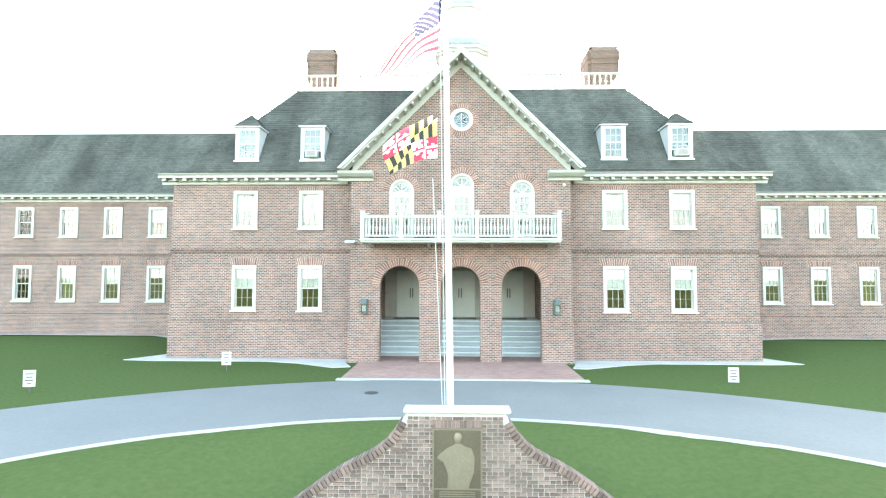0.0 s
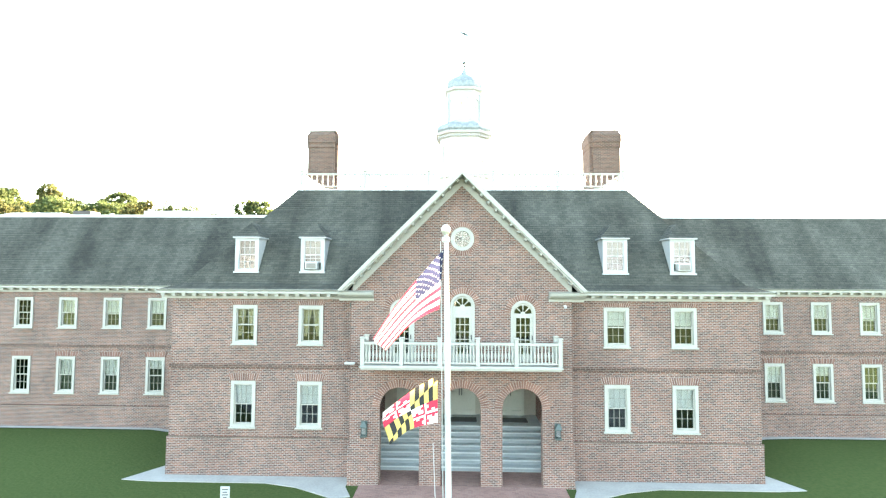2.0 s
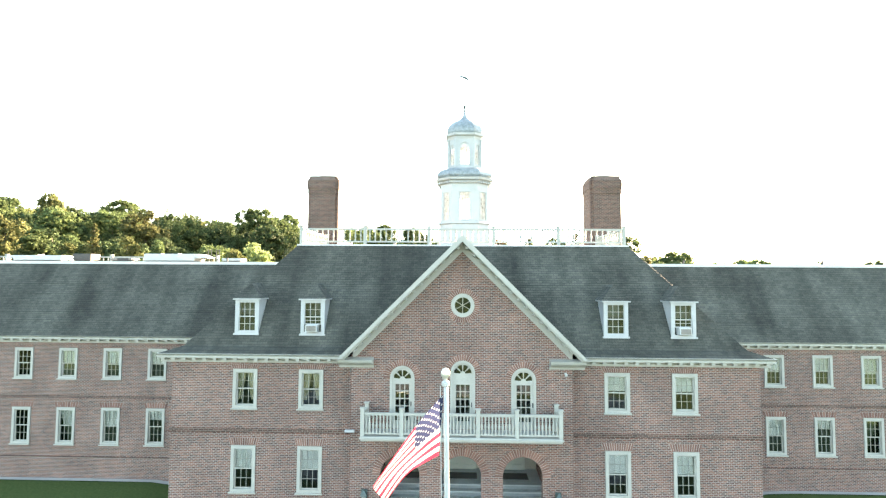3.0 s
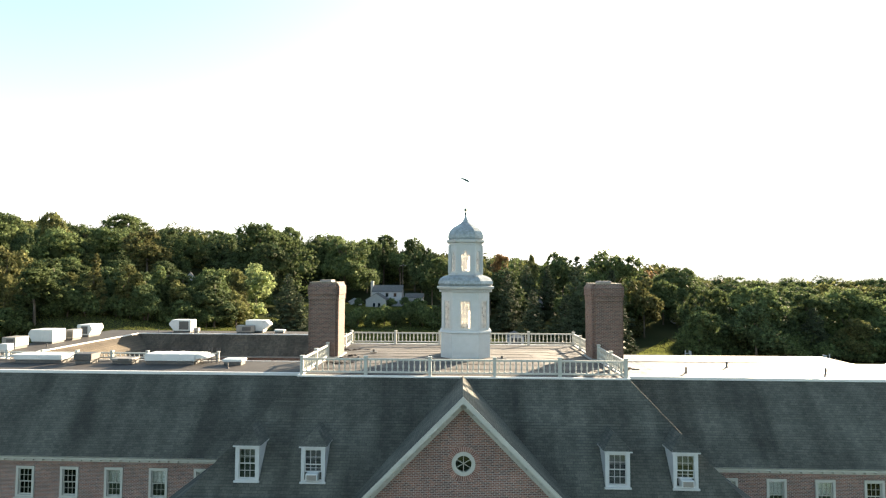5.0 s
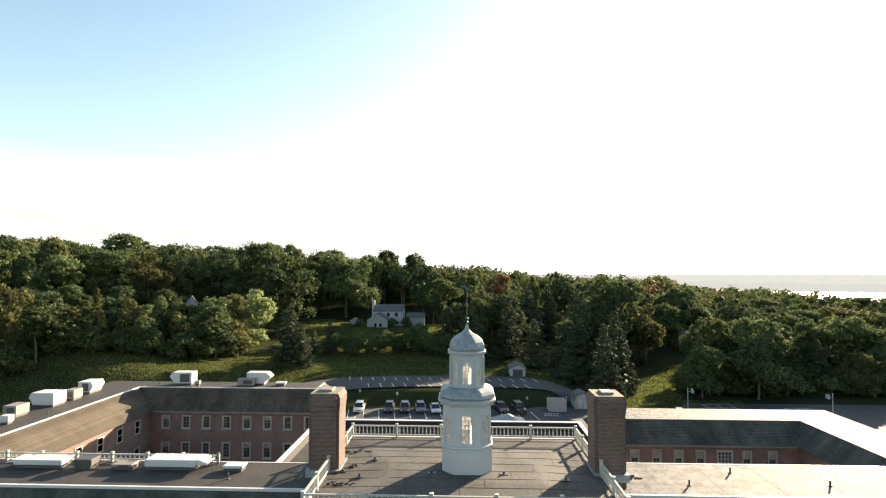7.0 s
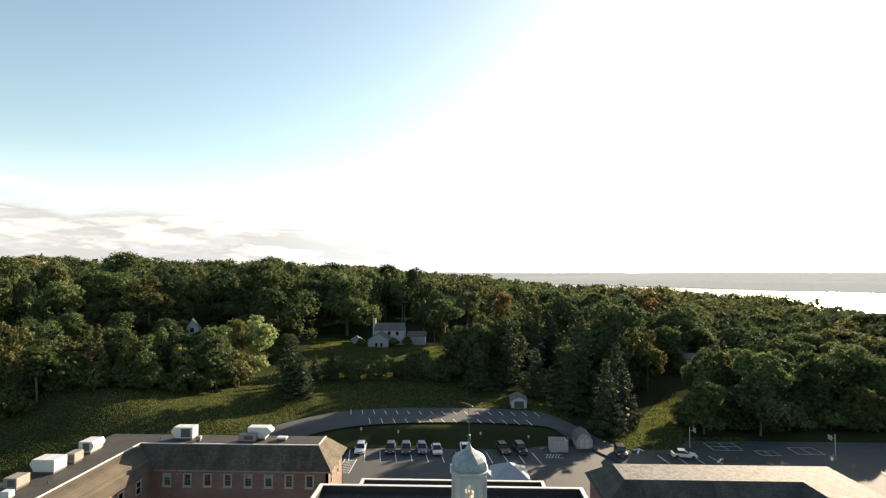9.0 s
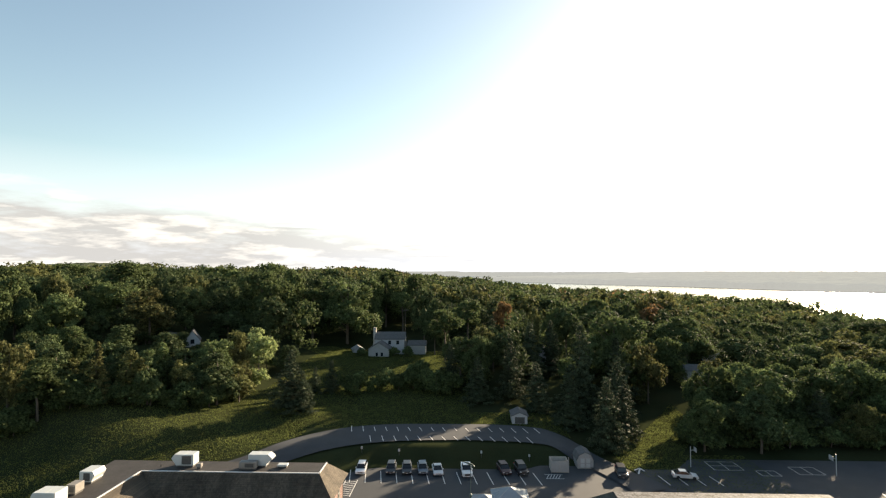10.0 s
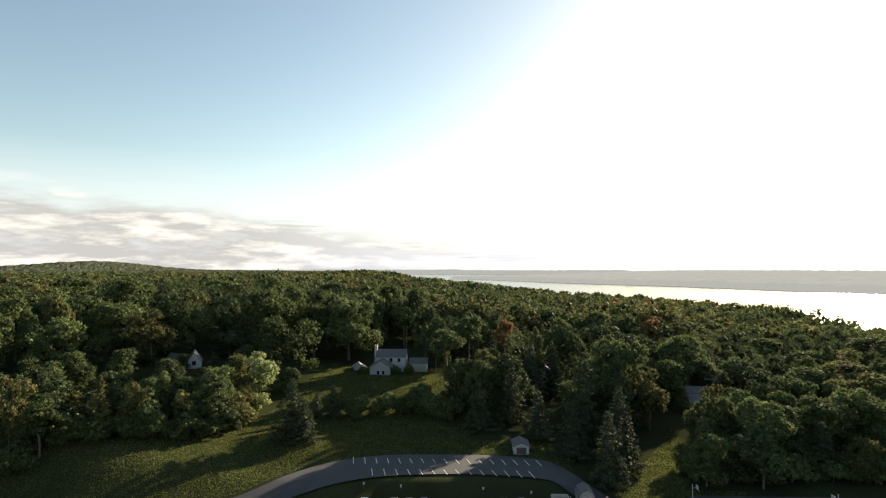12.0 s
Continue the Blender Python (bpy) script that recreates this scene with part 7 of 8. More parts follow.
def crown_points(n, lobes, wide, tall, base, shape="round"):
    """Leaf places and facings of a crown, and the clumps that they grow on: large lobes, each broken into many small clumps."""
    top, heads, hr = [], [], []
    if shape == "cone":
        for k in range(lobes * 9):
            h = (k / (lobes * 9)) ** 0.85
            a = 2.4 * k + rng.uniform(-0.4, 0.4)
            reach = ((1 - h) ** 0.8 * 0.93 + 0.03) * rng.uniform(0.35, 1.0)
            heads.append((reach * wide * math.cos(a), reach * wide * math.sin(a), base + h * tall * 0.97 - 0.05 * tall * reach))
            hr.append(wide * (0.07 + 0.15 * (1 - h)) * rng.uniform(0.75, 1.25))
        cs, rs = np.array(heads), np.array(hr)
        core = [(0, 0, base + tall * (0.08 + 0.8 * i / 7)) for i in range(8)]
        core_r = [wide * 0.55 * (1 - i / 8.2) for i in range(8)]
        flat, inner = np.array([1, 1, 0.5]), 0.6
    else:
        # the middle of the crown, then lobes round it at several heights
        slim = 0.62 if shape == "tall" else 1.0
        top = [(0, 0, base + tall * 0.52, 0.62), (rng.uniform(-0.15, 0.15) * wide, rng.uniform(-0.15, 0.15) * wide, base + tall * (0.80 if slim == 1 else 0.86), 0.44 if slim == 1 else 0.36)]
        for k in range(lobes):
            h = (0.16 if slim == 1 else 0.03) + (0.66 if slim == 1 else 0.76) * ((k * 0.618) % 1) + rng.uniform(-0.05, 0.05)
            a = 2.4 * k + rng.uniform(-0.6, 0.6)
            full = math.sqrt(max(0.05, 1 - ((h - 0.42) / (0.60 if slim == 1 else 0.72)) ** 2))
            reach = full * rng.uniform(0.50, 0.70)
            top.append((reach * wide * math.cos(a), reach * wide * math.sin(a), base + h * tall, rng.uniform(0.27, 0.42) * (0.75 + 0.25 * full)))
        core, core_r, cs, rs = [], [], [], []
        squat = tall / (2 * wide) * (0.72 if slim == 1 else 0.62)
        for x, y, z, r in top:
            r *= wide
            core.append((x, y, z))
            core_r.append(r * 0.80 * min(1.0, squat))
            m = int(9 + 130 * (r / wide) ** 2)
            for j in range(m):
                v = Vector((rng.normal(), rng.normal(), rng.normal() + 0.25)).normalized()
                p = (x + v.x * r, y + v.y * r, z + v.z * r * min(1.15, squat))
                if all((p[0] - q[0]) ** 2 + (p[1] - q[1]) ** 2 + ((p[2] - q[2]) / min(1.15, squat)) ** 2 > (0.86 * q[3] * wide) ** 2 for q in top if q[:3] != (x, y, z)):
                    cs.append(p)
                    rs.append(wide * rng.uniform(0.085, 0.165))
        cs, rs = np.array(cs), np.array(rs)
        flat, inner = np.array([1, 1, 0.8]), 0.66
    pick = rng.choice(len(cs), n, p=rs ** 2 / (rs ** 2).sum())
    way = rng.normal(size=(n, 3))
    way[:, 2] += 0.15
    way /= np.linalg.norm(way, axis=1, keepdims=True)
    pts = cs[pick] + way * flat * (rs[pick] * rng.uniform(0.5, 1.42, n))[:, None]
    return pts, way + rng.normal(scale=0.6, size=(n, 3)), np.concatenate([cs, np.array(core)]), np.concatenate([rs * inner, np.array(core_r)])


def stem(name, path, k=7):
    """A tapered, slightly crooked stem along (place, radius) pairs."""
    rings = []
    for c, r in path:
        rings.append([(c[0] + r * math.cos(2 * math.pi * i / k), c[1] + r * math.sin(2 * math.pi * i / k), c[2]) for i in range(k)])
    return finish(solid(bmesh.new(), rings), name, BARK, True)


def trunk_mesh(height, r, limbs, spread, start):
    way = [((0, 0, -0.8), r * 1.25), ((0, 0, 0.2), r), ((rng.normal() * 0.08, rng.normal() * 0.08, height * 0.3), r * 0.8), ((rng.normal() * 0.15, rng.normal() * 0.15, height * 0.58), r * 0.55), ((0.2, 0.1, height * 0.9), r * 0.14)]
    out = []
    for i in range(limbs):
        a, z = rng.uniform(0, 2 * math.pi), height * (start + (0.75 - start) * (i + 0.5) / limbs)
        tip = (spread * math.cos(a), spread * math.sin(a), z + height * 0.2)
        out.append(stem("limb", [((0, 0, z - 0.1), r * 0.45), ((tip[0] * 0.5, tip[1] * 0.5, z + height * 0.08), r * 0.3), (tip, r * 0.08)], 6))
    return stem("trunk", way), out


KINDS = {}


def kind_of_tree(key, n, lobes, wide, tall, base, shape, leaf, r, limbs, size):
    """A sort of tree with its crown from base to base + tall and of half width wide."""
    pts, nor, cs, rs = crown_points(n, lobes, wide, tall, base, shape)
    crown = foliage("crown", pts, nor, np.full(n, size), [leaf], np.zeros(n), cs, rs, np.zeros(len(cs)))
    trunk, limb = trunk_mesh(base + tall, r, limbs, wide * 0.55, base / (base + tall))
    KINDS[key] = (trunk, limb, crown, float(np.quantile(pts[:, 2], 0.998)), wide)


for i in range(4):
    kind_of_tree(f"oak{i}", 9500, 13 + i, 8.0, 14.5, 2.0, "round", LEAF, 0.42, 6, 0.25)
for i in range(4):
    kind_of_tree(f"far{i}", 5200, 10 + i, 6.5, 12.5, 1.6, "round", (LEAF, LEAF_DARK, LEAF, LEAF_OLIVE)[i], 0.3, 0, 0.27)
for i in range(2):
    kind_of_tree(f"dark{i}", 5000, 11, 6.0, 13.0, 1.6, "round", LEAF_DARK, 0.3, 0, 0.26)
for i in range(3):
    kind_of_tree(f"pine{i}", 5200, 12, 3.9, 14.2, 0.5, "cone", NEEDLE, 0.2, 0, 0.17)
for i in range(3):
    kind_of_tree(f"tall{i}", 5600, 13 + i, 3.4, 10.6, 0.5, "tall", (LEAF, LEAF_OLIVE, LEAF_DARK)[i], 0.2, 0, 0.17)
kind_of_tree("spire", 5000, 9, 2.4, 10.0, 0.4, "cone", LEAF_GOLD, 0.16, 0, 0.15)
kind_of_tree("bright", 10000, 18, 4.8, 12.2, 0.5, "tall", LEAF_BRIGHT, 0.22, 0, 0.17)
kind_of_tree("rust", 5000, 9, 4.6, 6.0, 7.5, "round", LEAF_RUST, 0.3, 4, 0.22)
kind_of_tree("gold", 6500, 14, 4.8, 12.0, 0.9, "tall", LEAF_GOLD, 0.26, 0, 0.2)
kind_of_tree("bush", 2200, 6, 2.0, 2.4, 0.2, "round", LEAF, 0.07, 0, 0.13)
kind_of_tree("bare", 5000, 9, 4.6, 7.0, 6.5, "round", LEAF, 0.3, 7, 0.2)

LABELS = {
    "oak": ("tree", "broad green oak with a wide lobed leafy crown", "tree"),
    "far": ("tree", "green broadleaf tree in the wood", "tree"),
    "dark": ("tree", "dark green broadleaf tree in the wood", "tree"),
    "pine": ("conifer", "dark conical evergreen with drooping boughs", "tree"),
    "tall": ("tree", "upright green tree with a full crown", "tree"),
    "spire": ("tree", "slender pointed tree with olive-gold leaves", "tree"),
    "bright": ("tree", "tall silvery-green tree with a bright crown", "tree"),
    "rust": ("tree", "broadleaf tree turning rust red", "tree"),
    "gold": ("tree", "broadleaf tree with olive-gold leaves", "tree"),
    "bush": ("bush", "rounded green bush at the edge of the field", "bush"),
    "bare": ("tree", "tree with pale bare forked trunk and a high crown", "tree"),
}


def plant(key, x, y, top, half, group="trees of the wood"):
    """A tree whose crown reaches up to the height top and half metres to each side."""
    trunk, limb, crown, reach, wide = KINDS[key]
    name, label, category = LABELS[key.rstrip("0123456789")]
    g = land(x, y) - 0.1
    t = thing(name, label, category, group, at=(x, y, g), turn=rng.uniform(0, 360))
    t.scale = (half / wide, half / wide, (top - g) / reach)
    for n, m in [("trunk", trunk), ("crown", crown)] + [("limb", q) for q in limb]:
        o = new(n, m)
        o.parent = t
    return t


taken = []
# the row of trees beyond the lawn, then single trees that stand out, by the height of their tops
# a few are added, shifted or high-crowned to block or pass the sun
for key, x, y, top, half in (
    ("gold", -78.3, 86, 21.1, 3.6), ("tall0", -72.2, 85, 18.5, 4.2), ("tall2", -74.6, 92, 19.3, 3.6), ("tall1", -73.1, 94, 16.8, 2.8), ("spire", -66.8, 92, 20.2, 2.4), ("tall1", -63.2, 96, 18.2, 2.8), ("tall2", -60.5, 97, 16.9, 2.8), ("tall0", -62.8, 106, 18.3, 2.8), ("tall2", -59.2, 108, 16.8, 4.0),
    ("tall2", -69.5, 95, 16.8, 3.2), ("tall0", -66.2, 99, 16.2, 3.2), ("tall1", -57.0, 103, 15.2, 2.8), ("oak1", -55.0, 113, 17.8, 5.0), ("tall1", -48.5, 110.5, 13.0, 3.2), ("tall2", -51.2, 106, 16.2, 4.4), ("tall2", -54.6, 106.5, 14.6, 3.2), ("gold", -52.4, 120, 15.0, 3.0), ("bright", -50.4, 126, 19.2, 4.5), ("pine1", -36.1, 107, 16.6, 5.0), ("pine0", -33.4, 106.4, 12.5, 3.3), ("pine2", -32.0, 125, 11.7, 2.4), ("pine0", -35.7, 124, 10.3, 2.1),
    ("oak2", -86, 90, 18.5, 5.0), ("tall1", -92, 88, 19.5, 4.4), ("oak0", -100, 90, 20.0, 6.0),
    ("oak0", -136.2, 150, 34.3, 9.2), ("oak2", -124.4, 152, 32.2, 7.4), ("oak3", -116.6, 158, 31.6, 7.4), ("oak1", -116.9, 172, 36.6, 10.8), ("gold", -85.2, 138, 28.6, 6.2), ("oak1", -102.0, 150, 30.0, 8.2), ("far1", -111.7, 198, 34.2, 8.8), ("far0", -86.9, 160, 28.2, 5.6), ("dark1", -80.5, 175, 29.8, 7.0), ("oak2", -65.6, 168, 33.2, 10.2), ("far0", -62.7, 186, 33.7, 6.5),
    ("far2", -85.5, 228, 36.5, 10.0), ("oak3", -40.3, 180, 29.6, 10.4), ("oak0", -51.4, 176, 27.2, 8.4), ("far0", -31.5, 211, 32.8, 8.8), ("far2", -18.6, 210, 31.4, 7.0), ("far1", -54.8, 226, 33.6, 10.1), ("far3", -160.0, 190, 36.3, 10.8), ("far2", -160.4, 205, 36.4, 11.5), ("far0", -104.7, 215, 34.8, 10.9), ("far2", -35.6, 197, 30.4, 6.5), ("bare", -23.6, 202, 25.0, 5.9), ("dark0", -13.8, 181, 27.1, 5.0),
    ("dark0", -71, 155, 21.0, 5.5), ("dark1", -88, 150, 22.0, 5.5), ("dark0", -63, 150, 17.5, 4.6), ("dark1", -60, 137, 15.2, 3.8), ("tall0", -85.5, 137, 17.0, 3.0),
    ("far1", -9.3, 167, 23.9, 4.6), ("bare", -5.6, 156, 21.6, 5.8), ("bare", 1.4, 186, 22.7, 5.9), ("rust", 12.4, 166, 23.4, 3.2), ("tall1", 19.7, 152, 22.6, 2.9), ("far0", 28.9, 166, 23.9, 4.6), ("far1", 30.9, 160, 22.1, 5.7), ("pine0", -3.4, 131, 14.7, 4.2), ("oak0", 3.6, 128, 17.2, 4.6), ("pine1", 10.7, 121, 17.6, 4.3), ("pine2", 17.5, 140, 19.3, 5.0), ("pine0", 7.9, 150, 20.2, 5.0), ("pine1", 25.9, 117, 20.8, 5.4), ("oak3", 36.8, 130, 22.6, 8.6), ("pine0", 3.0, 118.5, 13.6, 4.0), ("pine2", 15.6, 114, 13.2, 4.2), ("oak2", -1.0, 140, 15.4, 4.8), ("pine1", 24.0, 146, 19.2, 4.8),
    ("far0", 55.4, 228, 20.8, 7.1), ("far1", 54.4, 200, 18.2, 10.4), ("oak2", 66.0, 158, 19.4, 8.4), ("far1", 57.3, 167, 17.5, 6.0), ("far2", 105.6, 190, 14.7, 7.1), ("far0", 103.7, 165, 14.0, 8.9), ("gold", 43.0, 124, 16.1, 3.8), ("gold", 57.7, 123, 12.8, 3.3), ("far1", 75.7, 147, 14.6, 6.9), ("bare", 55.8, 100, 14.7, 5.0), ("oak1", 48.6, 105.5, 14.2, 4.8), ("tall2", 50.8, 99.5, 8.6, 3.0), ("tall0", 55.5, 97.0, 8.0, 2.8), ("oak0", 71.3, 110, 13.2, 6.7), ("oak2", 82.5, 115, 14.2, 6.6), ("far3", 98.5, 130, 14.2, 7.5), ("far2", 145.5, 190, 15.5, 10.9),
    ("pine2", 25.2, 93.5, 14.2, 4.0), ("pine0", 31.6, 109, 15.2, 4.8), ("oak1", 87.8, 106, 14.2, 6.9), ("far3", 105.1, 150, 13.7, 8.0), ("oak3", 77.3, 128, 13.8, 6.5), ("pine1", 34.6, 120, 17.7, 5.0), ("pine2", 21.0, 106, 12.6, 4.4), ("pine1", 30.2, 100, 12.4, 4.0), ("tall2", 63.5, 106, 12.4, 4.6), ("pine0", 66.5, 100, 10.8, 4.2), ("oak0", 96, 100, 13.4, 6.5), ("tall0", 46.5, 103.5, 10.6, 3.8), ("far0", 60.5, 117, 13.0, 5.6), ("far2", 88, 140, 14.0, 7.2),
):
    plant(key, x, y, top, half)
    taken.append((x, y, half))
for x, y, s in ((-29, 127, 1.1), (-25.5, 128, 1.3), (-22, 127, 1.0), (-19, 128.5, 1.5), (-16, 127, 1.2), (-12.5, 128.5, 1.7), (-9.5, 127.5, 1.5), (-6.5, 126, 1.6), (-3, 125, 1.5), (-10.8, 131, 1.9), (-26.5, 124, 0.9), (-5, 130, 1.3), (-22, 163.5, 0.9), (-17.5, 163, 1.0), (-32, 161.5, 0.8)):
    plant("bush", x, y, land(x, y) + 3.3 * s, 2.1 * s, "bushes along the field")
# undergrowth that closes the foot of the row
for i in range(16):
    x = -84 + 2.2 * i + rng.uniform(-0.8, 0.8)
    y = (76.5 + 0.85 * (x + 84) if x > -72 else 82.5) + rng.uniform(-1, 1)
    s = rng.uniform(1.1, 1.9)
    plant("bush", x, y, land(x, y) + 2.6 * s, 2.0 * s, "undergrowth along the row of trees")


# shrubs that close the foot of the wood beyond the lower car park
for i in range(20):
    x = 43 + 3.0 * i + rng.uniform(-1, 1)
    y = 97.5 + rng.uniform(-1.2, 3.0)
    s = rng.uniform(0.9, 1.7)
    plant("bush", x, y, land(x, y) + 3.0 * s, 2.3 * s, "shrubs along the edge of the wood")


def open_ground(x, y):
    """Where no wood grows: lawns, lots, lanes, the field by the farmhouse and its garden."""
    if y < 92 and -110 < x < 72:
        return True
    if y < 112 and -44 < x < 20 or y < 90 and -125 < x < 20:
        return True
    if -100 < x < -44 and y < 90 + 0.95 * max(0, x + 80):
        return True
    if -47 < x < 1 and y < 176 and x > -47 + 0.06 * (y - 118) + 0.5 * max(0, y - 162):
        return True
    # gaps through which the evening sun reaches the garden
    for a, b, wide in ((-20, 139, 9.0), (-46, 160, 7.0)):
        if abs((x - a) * 0.804 - (y - b) * 0.595) < wide and 0 < (x - a) * 0.595 + (y - b) * 0.804 < 60:
            return True
    # the grass lane that runs off between the trees
    along = (x - 30) * 0.53 + (y - 88) * 0.85
    across = (x - 30) * 0.85 - (y - 88) * 0.53
    if -5 < along < 88 and -5.0 + 0.03 * along < across < 4.5:
        return True
    return False


def free(x, y, r):
    return all((x - a) ** 2 + (y - b) ** 2 > (r + c) ** 2 * 0.42 for a, b, c in taken)


count = 0
step, y = 6.4, 93.0
behind = []
while y < 232:
    x = -0.93 * (y + 4)
    while x < 0.93 * (y + 4):
        px, py = x + rng.uniform(-2.4, 2.4), y + rng.uniform(-2.4, 2.4)
        half = rng.uniform(3.6, 7.6) if px < 20 else rng.uniform(3.2, 6.6)
        if not open_ground(px, py) and free(px, py, half):
            roll = rng.uniform()
            west_side = px < -20
            key = f"far{rng.integers(4)}" if roll < 0.62 else f"dark{rng.integers(2)}" if roll < 0.84 or west_side else f"pine{rng.integers(3)}"
            if key.startswith("pine"):
                half *= 0.75
            high = (rng.uniform(13.0, 19.0) if west_side else rng.uniform(12.0, 18.0) if px < 22 else rng.uniform(7.0, 12.5)) * (0.8 + 0.04 * half)
            if -100 < px < -44 and py < 146:
                high = rng.uniform(6.5, 9.5) if py < 118 or not -84 < px < -62 else rng.uniform(3.0, 4.5)
            high = min(high, rng.uniform(31.0, 34.5) - land(px, py))
            # low growth where the evening light comes through to the field and the lane
            for fx, fy in ((-12, 144), (-18, 140), (-27, 137), (-34, 147), (-45, 165), (-42, 172), (45, 116), (-9, 149), (-44, 158)):
                ahead = (px - fx) * 0.595 + (py - fy) * 0.804
                if 8 < ahead < 80 and abs((px - fx) * 0.804 - (py - fy) * 0.595) < 7:
                    high = min(high, max(2.5, 2.0 + 0.18 * ahead + land(fx, fy) - land(px, py)))
            half = min(half, 0.46 * high)
            taken.append((px, py, half))
            if py < 150 and count < 90:
                plant(key, px, py, land(px, py) + high, half)
                count += 1
            else:
                behind.append((px, py, half, high, key))
        x += step
    y += step * 0.92

# the wood further off, in one sheet of trees that nobody could count
cards, facing_way, sizes, which, hearts, heart_r, heart_i = [], [], [], [], [], [], []
templates = [crown_points(350, 7, 5.4, 11.0, 1.6) for _ in range(8)]
coarse = [crown_points(150, 4, 5.8, 10.0, 2.0) for _ in range(6)]
mid = [crown_points(1250, 10, 5.4, 12.0, 1.4) for _ in range(8)]
spires = [crown_points(1200, 6, 3.6, 14.0, 1.0, "cone") for _ in range(3)]


def set_tree(pool, px, py, s, h, size, colour):
    p, n, cs, rs = pool[rng.integers(len(pool))]
    keep = len(cs) - (8 if pool is spires else 2 + (10 if pool is mid else 7 if pool is templates else 4))
    cs, rs = cs[keep:], rs[keep:] * 1.12
    a, g = rng.uniform(0, 2 * math.pi), land(px, py)
    c, d = math.cos(a), math.sin(a)
    place = lambda q: np.column_stack([(q[:, 0] * c - q[:, 1] * d) * s + px, (q[:, 0] * d + q[:, 1] * c) * s + py, q[:, 2] * h + g])
    cards.append(place(p))
    facing_way.append(np.column_stack([n[:, 0] * c - n[:, 1] * d, n[:, 0] * d + n[:, 1] * c, n[:, 2]]))
    sizes.append(np.full(len(p), size * s))
    which.append(np.full(len(p), colour))
    hearts.append(place(cs))
    heart_r.append(rs * min(s, h))
    heart_i.append(np.full(len(cs), colour))


def scatter(y0, y1, step, pool, size, west, east):
    y = y0
    while y < y1:
        x = -west * y
        while x < east * y:
            px, py = x + rng.uniform(-0.45, 0.45) * step, y + rng.uniform(-0.45, 0.45) * step
            if land(px, py) > RIVER + 1.2:
                s = rng.uniform(0.7, 1.45) * step / 8.0
                h = rng.uniform(0.8, 1.25) * (1.15 if px < -0.1 * py else 1.2) * (0.75 + 0.25 * s * 8 / step)
                # tree tops lowered in the east to fit the skyline to the camera's view
                h *= 1 - 0.36 * bump(px / py, 0.36, 0.47) * (1 - bump(py, 300, 380))
                set_tree(pool, px, py, s, h, size, rng.choice([0, 0, 0, 1, 1, 2, 3]) if rng.uniform() > 0.015 else 4)
            x += step
        y += step * 0.9


for px, py, half, high, key in behind:
    pine = key.startswith("pine")
    set_tree(spires if pine else mid, px, py, half / (3.6 if pine else 5.4), high / (15.0 if pine else 13.0), 0.27, {"far0": 0, "far1": 1, "far2": 0, "far3": 3}[key] if key.startswith("far") else 1)
# tall trees that stand up against the river
for k in range(11):
    u = (0.42, 0.435, 0.455, 0.462, 0.48, 0.487, 0.53, 0.545, 0.552, 0.60, 0.62)[k]
    set_tree(mid, u * 345, 345 + 6 * (k % 2), 1.0 + 0.2 * (k % 3), 0.78 + 0.06 * (k % 4), 0.34, k % 2)
scatter(232, 420, 10.0, templates, 0.5, 0.95, 0.95)
scatter(420, 900, 13.0, coarse, 1.0, 0.92, 0.85)
me = foliage("wood", np.concatenate(cards), np.concatenate(facing_way), np.concatenate(sizes), [LEAF, LEAF_DARK, LEAF_GOLD, LEAF_OLIVE, LEAF_RUST], np.concatenate(which), np.concatenate(hearts), np.concatenate(heart_r), np.concatenate(heart_i))
tagged(new("wood", me), "dense green broadleaf wood reaching to the river", "wood", kind="stuff")


# ---------------------------------------------------------------- standing grass of the lawn, the field and the garden
def off_the_road(x, y):
    for (xa, ya, ha), (xb, yb, hb) in zip(UPPER_WAY, UPPER_WAY[1:]):
        f = min(1.0, max(0.0, ((x - xa) * (xb - xa) + (y - ya) * (yb - ya)) / ((xb - xa) ** 2 + (yb - ya) ** 2)))
        if math.hypot(x - xa - f * (xb - xa), y - ya - f * (yb - ya)) < ha + f * (hb - ha) + 1.0:
            return False
    return True


def grassy(x, y):
    """North of the upper lane: the sloping lawn, the field, the garden and the lane between the trees."""
    if x < -30 and y < 70 + (x + 52) * 0.75 or -30 <= x < 26 and y < 99:
        return False
    return open_ground(x, y) and off_the_road(x, y)


BLADE = material("grass_blades", (0.118, 0.138, 0.042), 0.85, vary=0.45, scale=0.35, fine=1.1, bump=0.0, translucent=0.45, spec=0.05, leaves=0.12)
spots = [(x, y) for x, y in zip(rng.uniform(-82, 48, 440000), rng.uniform(62, 174, 440000)) if grassy(x, y)]
turns = rng.uniform(0, 2 * math.pi, len(spots))
rises = np.array([land(x, y) for x, y in spots])
me = foliage("grass", np.column_stack([np.array(spots), rises + 0.05]), np.column_stack([np.cos(turns), np.sin(turns), rng.uniform(-0.1, 0.5, len(spots))]), np.full(len(spots), 0.075), [BLADE], np.zeros(len(spots)), np.zeros((0, 3)), np.zeros(0), np.zeros(0))
tagged(new("grass", me), "short green grass of the sloping lawn and field", "grass", kind="stuff")


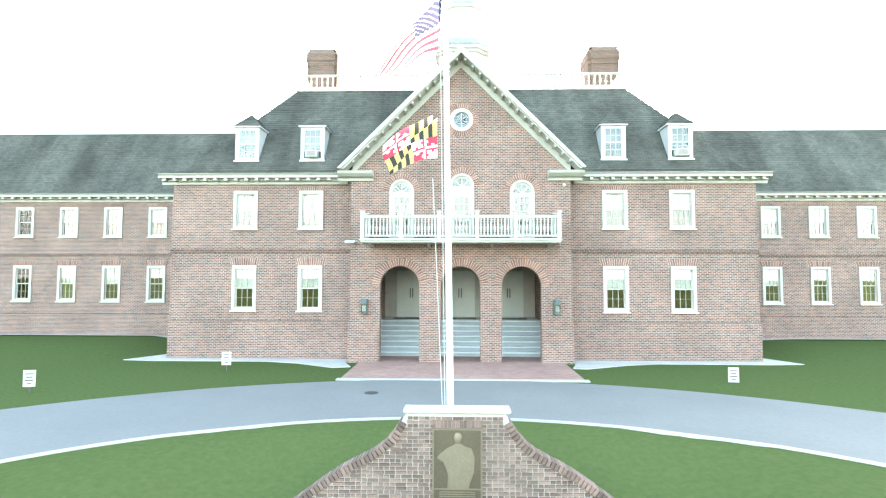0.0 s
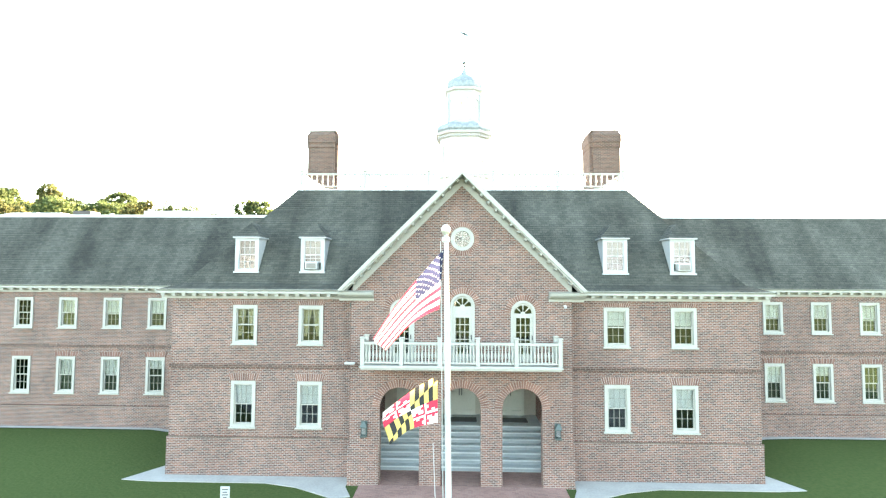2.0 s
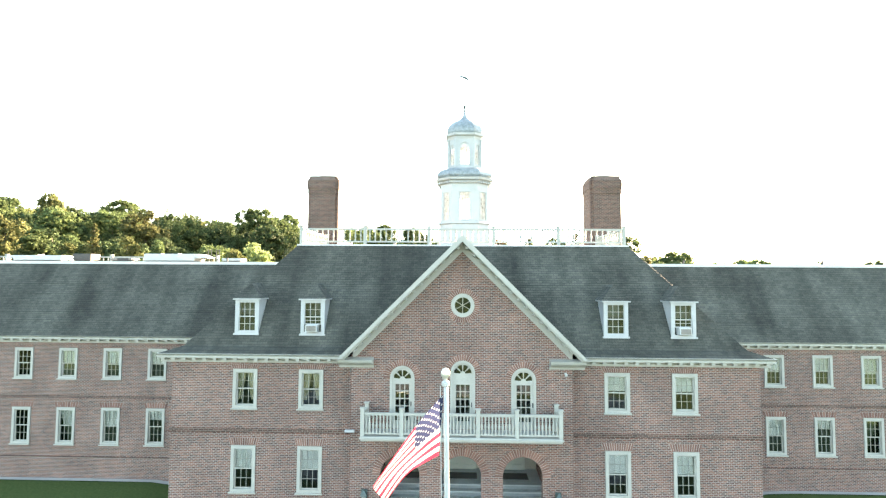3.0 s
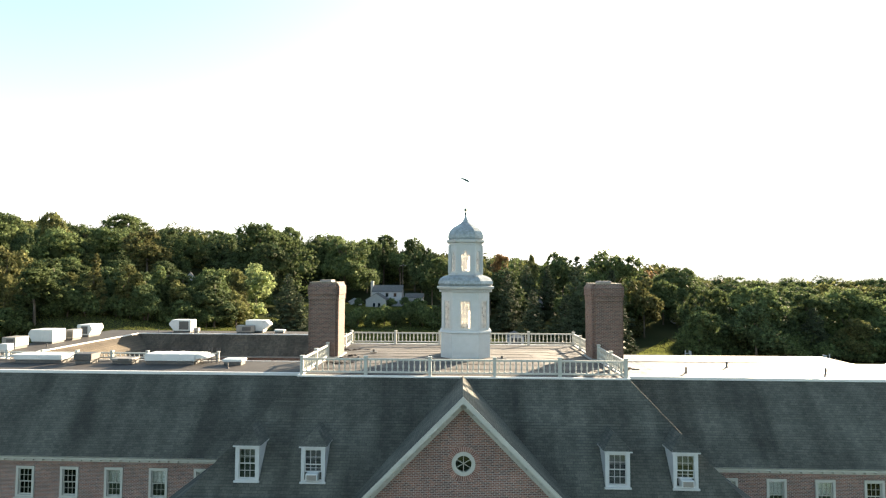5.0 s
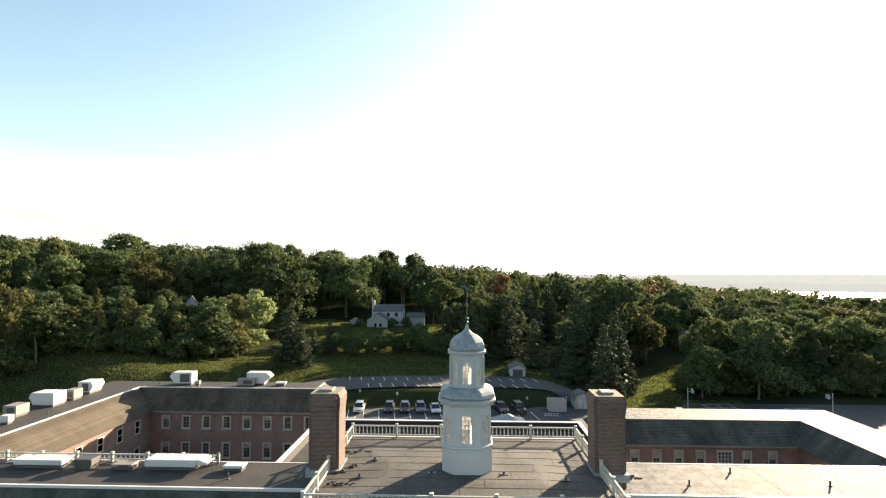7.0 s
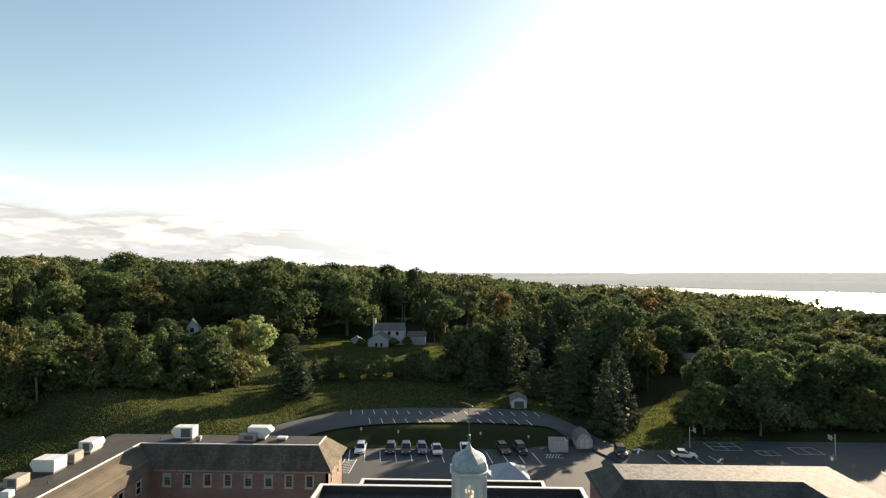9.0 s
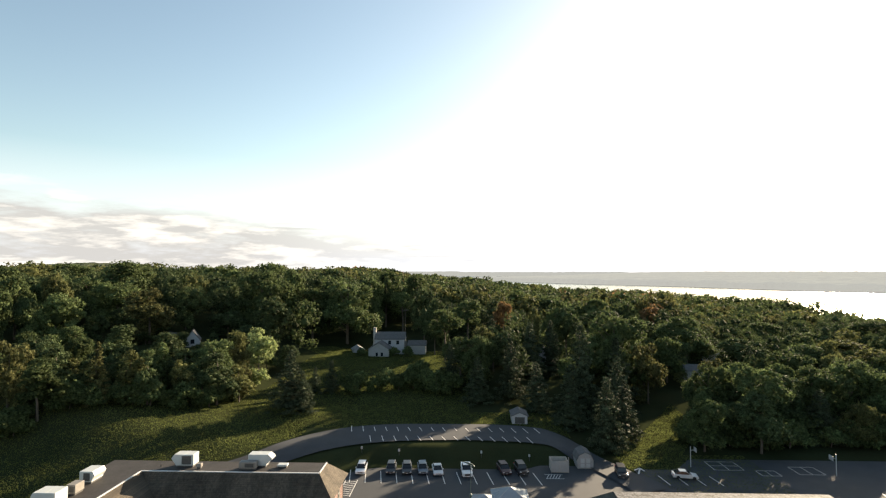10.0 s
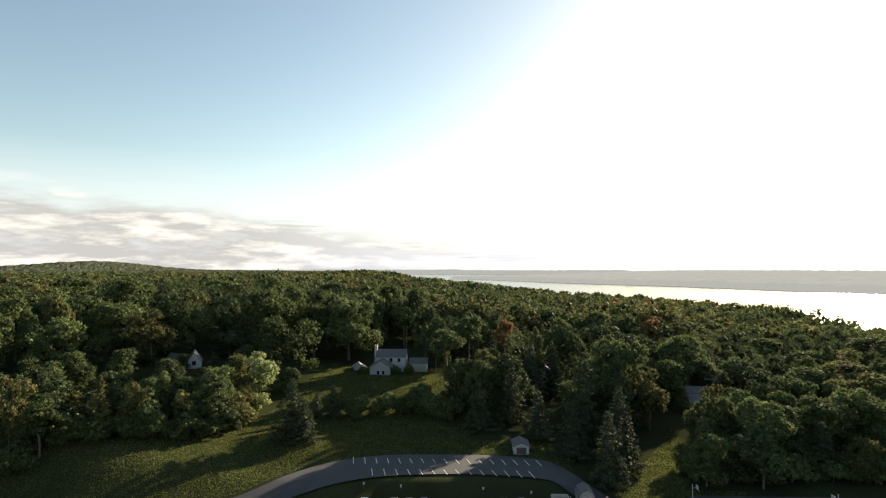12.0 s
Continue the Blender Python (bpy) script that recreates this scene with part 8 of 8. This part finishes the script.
# ---------------------------------------------------------------- river, far shores and distant woods
def water():
    m = bpy.data.materials.new("river_water")
    m.use_nodes = True
    n, l = m.node_tree.nodes, m.node_tree.links
    p = n["Principled BSDF"]
    p.inputs["Base Color"].default_value = (0.03, 0.045, 0.055, 1)
    p.inputs["Roughness"].default_value = 0.22
    g, wave, b = n.new("ShaderNodeNewGeometry"), n.new("ShaderNodeTexNoise"), n.new("ShaderNodeBump")
    wave.inputs["Scale"].default_value, wave.inputs["Detail"].default_value = 0.25, 4
    b.inputs["Strength"].default_value, b.inputs["Distance"].default_value = 0.5, 0.5
    l.new(g.outputs["Position"], wave.inputs["Vector"])
    l.new(wave.outputs["Fac"], b.inputs["Height"])
    l.new(b.outputs["Normal"], p.inputs["Normal"])
    return m


bm = bmesh.new()
pts = [(-4600, 300), (4600, 300), (4600, 4430), (-4600, 4430)]
bm.faces.new([bm.verts.new((x, y, RIVER)) for x, y in pts])
single("river", bm, water(), "wide calm river shining under a low sun", "water", kind="structure")

FAR_WOOD = material("distant_wood", (0.06, 0.07, 0.045), 0.9, vary=0.45, scale=0.02, fine=0.09, bump=1.0, spec=0.0, reach=4.0)
HAZE_GLOW_WOOD = material("haze_glow_wood", (0.05, 0.055, 0.045), 0.95, vary=0.5, scale=0.01, fine=0.06, bump=0.0, spec=0.0)
# backdrop kilometres off: haze put into the wood as an even pale glow
HAZE_GLOW_WOOD.node_tree.nodes["Principled BSDF"].inputs["Emission Color"].default_value = (0.60, 0.64, 0.66, 1)
HAZE_GLOW_WOOD.node_tree.nodes["Principled BSDF"].inputs["Emission Strength"].default_value = 0.24


def canopy(name, label, us, vs, at, mat, category="wood", kind="stuff"):
    """A distant wooded surface: at(u, v) gives x, y and the tree tops' height."""
    k = len(vs)
    pts = [at(u, v) for u in us for v in vs]
    faces = [(i * k + j, i * k + j + 1, (i + 1) * k + j + 1, (i + 1) * k + j) for i in range(len(us) - 1) for j in range(k - 1)]
    me = bpy.data.meshes.new(name)
    me.from_pydata(pts, [], faces)
    me.materials.append(mat)
    return tagged(new(name, me), label, category, kind=kind)


def rough(x, y, k):
    return k * (noise.noise((x * 0.03, y * 0.03, 1)) + 0.7 * noise.noise((x * 0.09, y * 0.09, 2)))


def west(u, v):
    a = radians(-58 + 62 * u)
    r = 840 * (4250 / 840) ** v
    x, y = r * math.sin(a), r * math.cos(a)
    hill = 52 * math.exp(-(((x + 2030) / 230) ** 2 + ((y - 2850) / 600) ** 2))
    g = land(x, y)
    return (x, y, (g + 13 + rough(x, y, 5) + hill * 1.0) if g > RIVER + 0.5 else RIVER - 3)


canopy("distant_wood", "distant wooded ridge reaching the horizon", [i / 330 for i in range(331)], [i / 70 for i in range(71)], west, FAR_WOOD)

SHORE = [(-60, 2420), (140, 2120), (331, 1734), (565, 1414), (700, 1120), (900, 900), (1300, 640), (1900, 420)]


def east(u, v):
    f = u * (len(SHORE) - 1)
    i = min(int(f), len(SHORE) - 2)
    a, b = SHORE[i], SHORE[i + 1]
    x, y = a[0] + (b[0] - a[0]) * (f - i), a[1] + (b[1] - a[1]) * (f - i)
    d = 2300 * v ** 1.7
    x, y = x + d * 0.62, y + d * 0.78
    edge = bump(v, 0.0, 0.03) * (12 + 4 * bump(u, 0.02, 0.2)) + 18 * bump(v, 0.1, 0.75) * bump(u, 0.0, 0.25)
    return (x, y, RIVER - 1 + edge + (rough(x, y, 4) if v > 0 else 0))


canopy("far_shore", "low wooded far bank of the river", [i / 260 for i in range(261)], [i / 46 for i in range(47)], east, HAZE_GLOW_WOOD, "backdrop", "structure")


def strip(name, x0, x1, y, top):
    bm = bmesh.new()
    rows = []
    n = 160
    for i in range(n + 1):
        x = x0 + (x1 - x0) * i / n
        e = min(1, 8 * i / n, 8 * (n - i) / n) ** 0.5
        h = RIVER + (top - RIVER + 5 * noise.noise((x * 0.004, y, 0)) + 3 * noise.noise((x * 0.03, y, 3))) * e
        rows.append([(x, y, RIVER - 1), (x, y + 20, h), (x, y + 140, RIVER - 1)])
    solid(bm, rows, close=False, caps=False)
    single(name, bm, HAZE_GLOW_WOOD, "hazy wooded point across the water", "backdrop", kind="structure")


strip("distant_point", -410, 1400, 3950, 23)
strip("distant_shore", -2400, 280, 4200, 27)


# ---------------------------------------------------------------- enlarge the plan to full size
for ob in list(scene.objects):
    if ob.parent is None and ob not in (cam, sun):
        ob.matrix_basis = Matrix.Scale(LIFE, 4) @ ob.matrix_basis
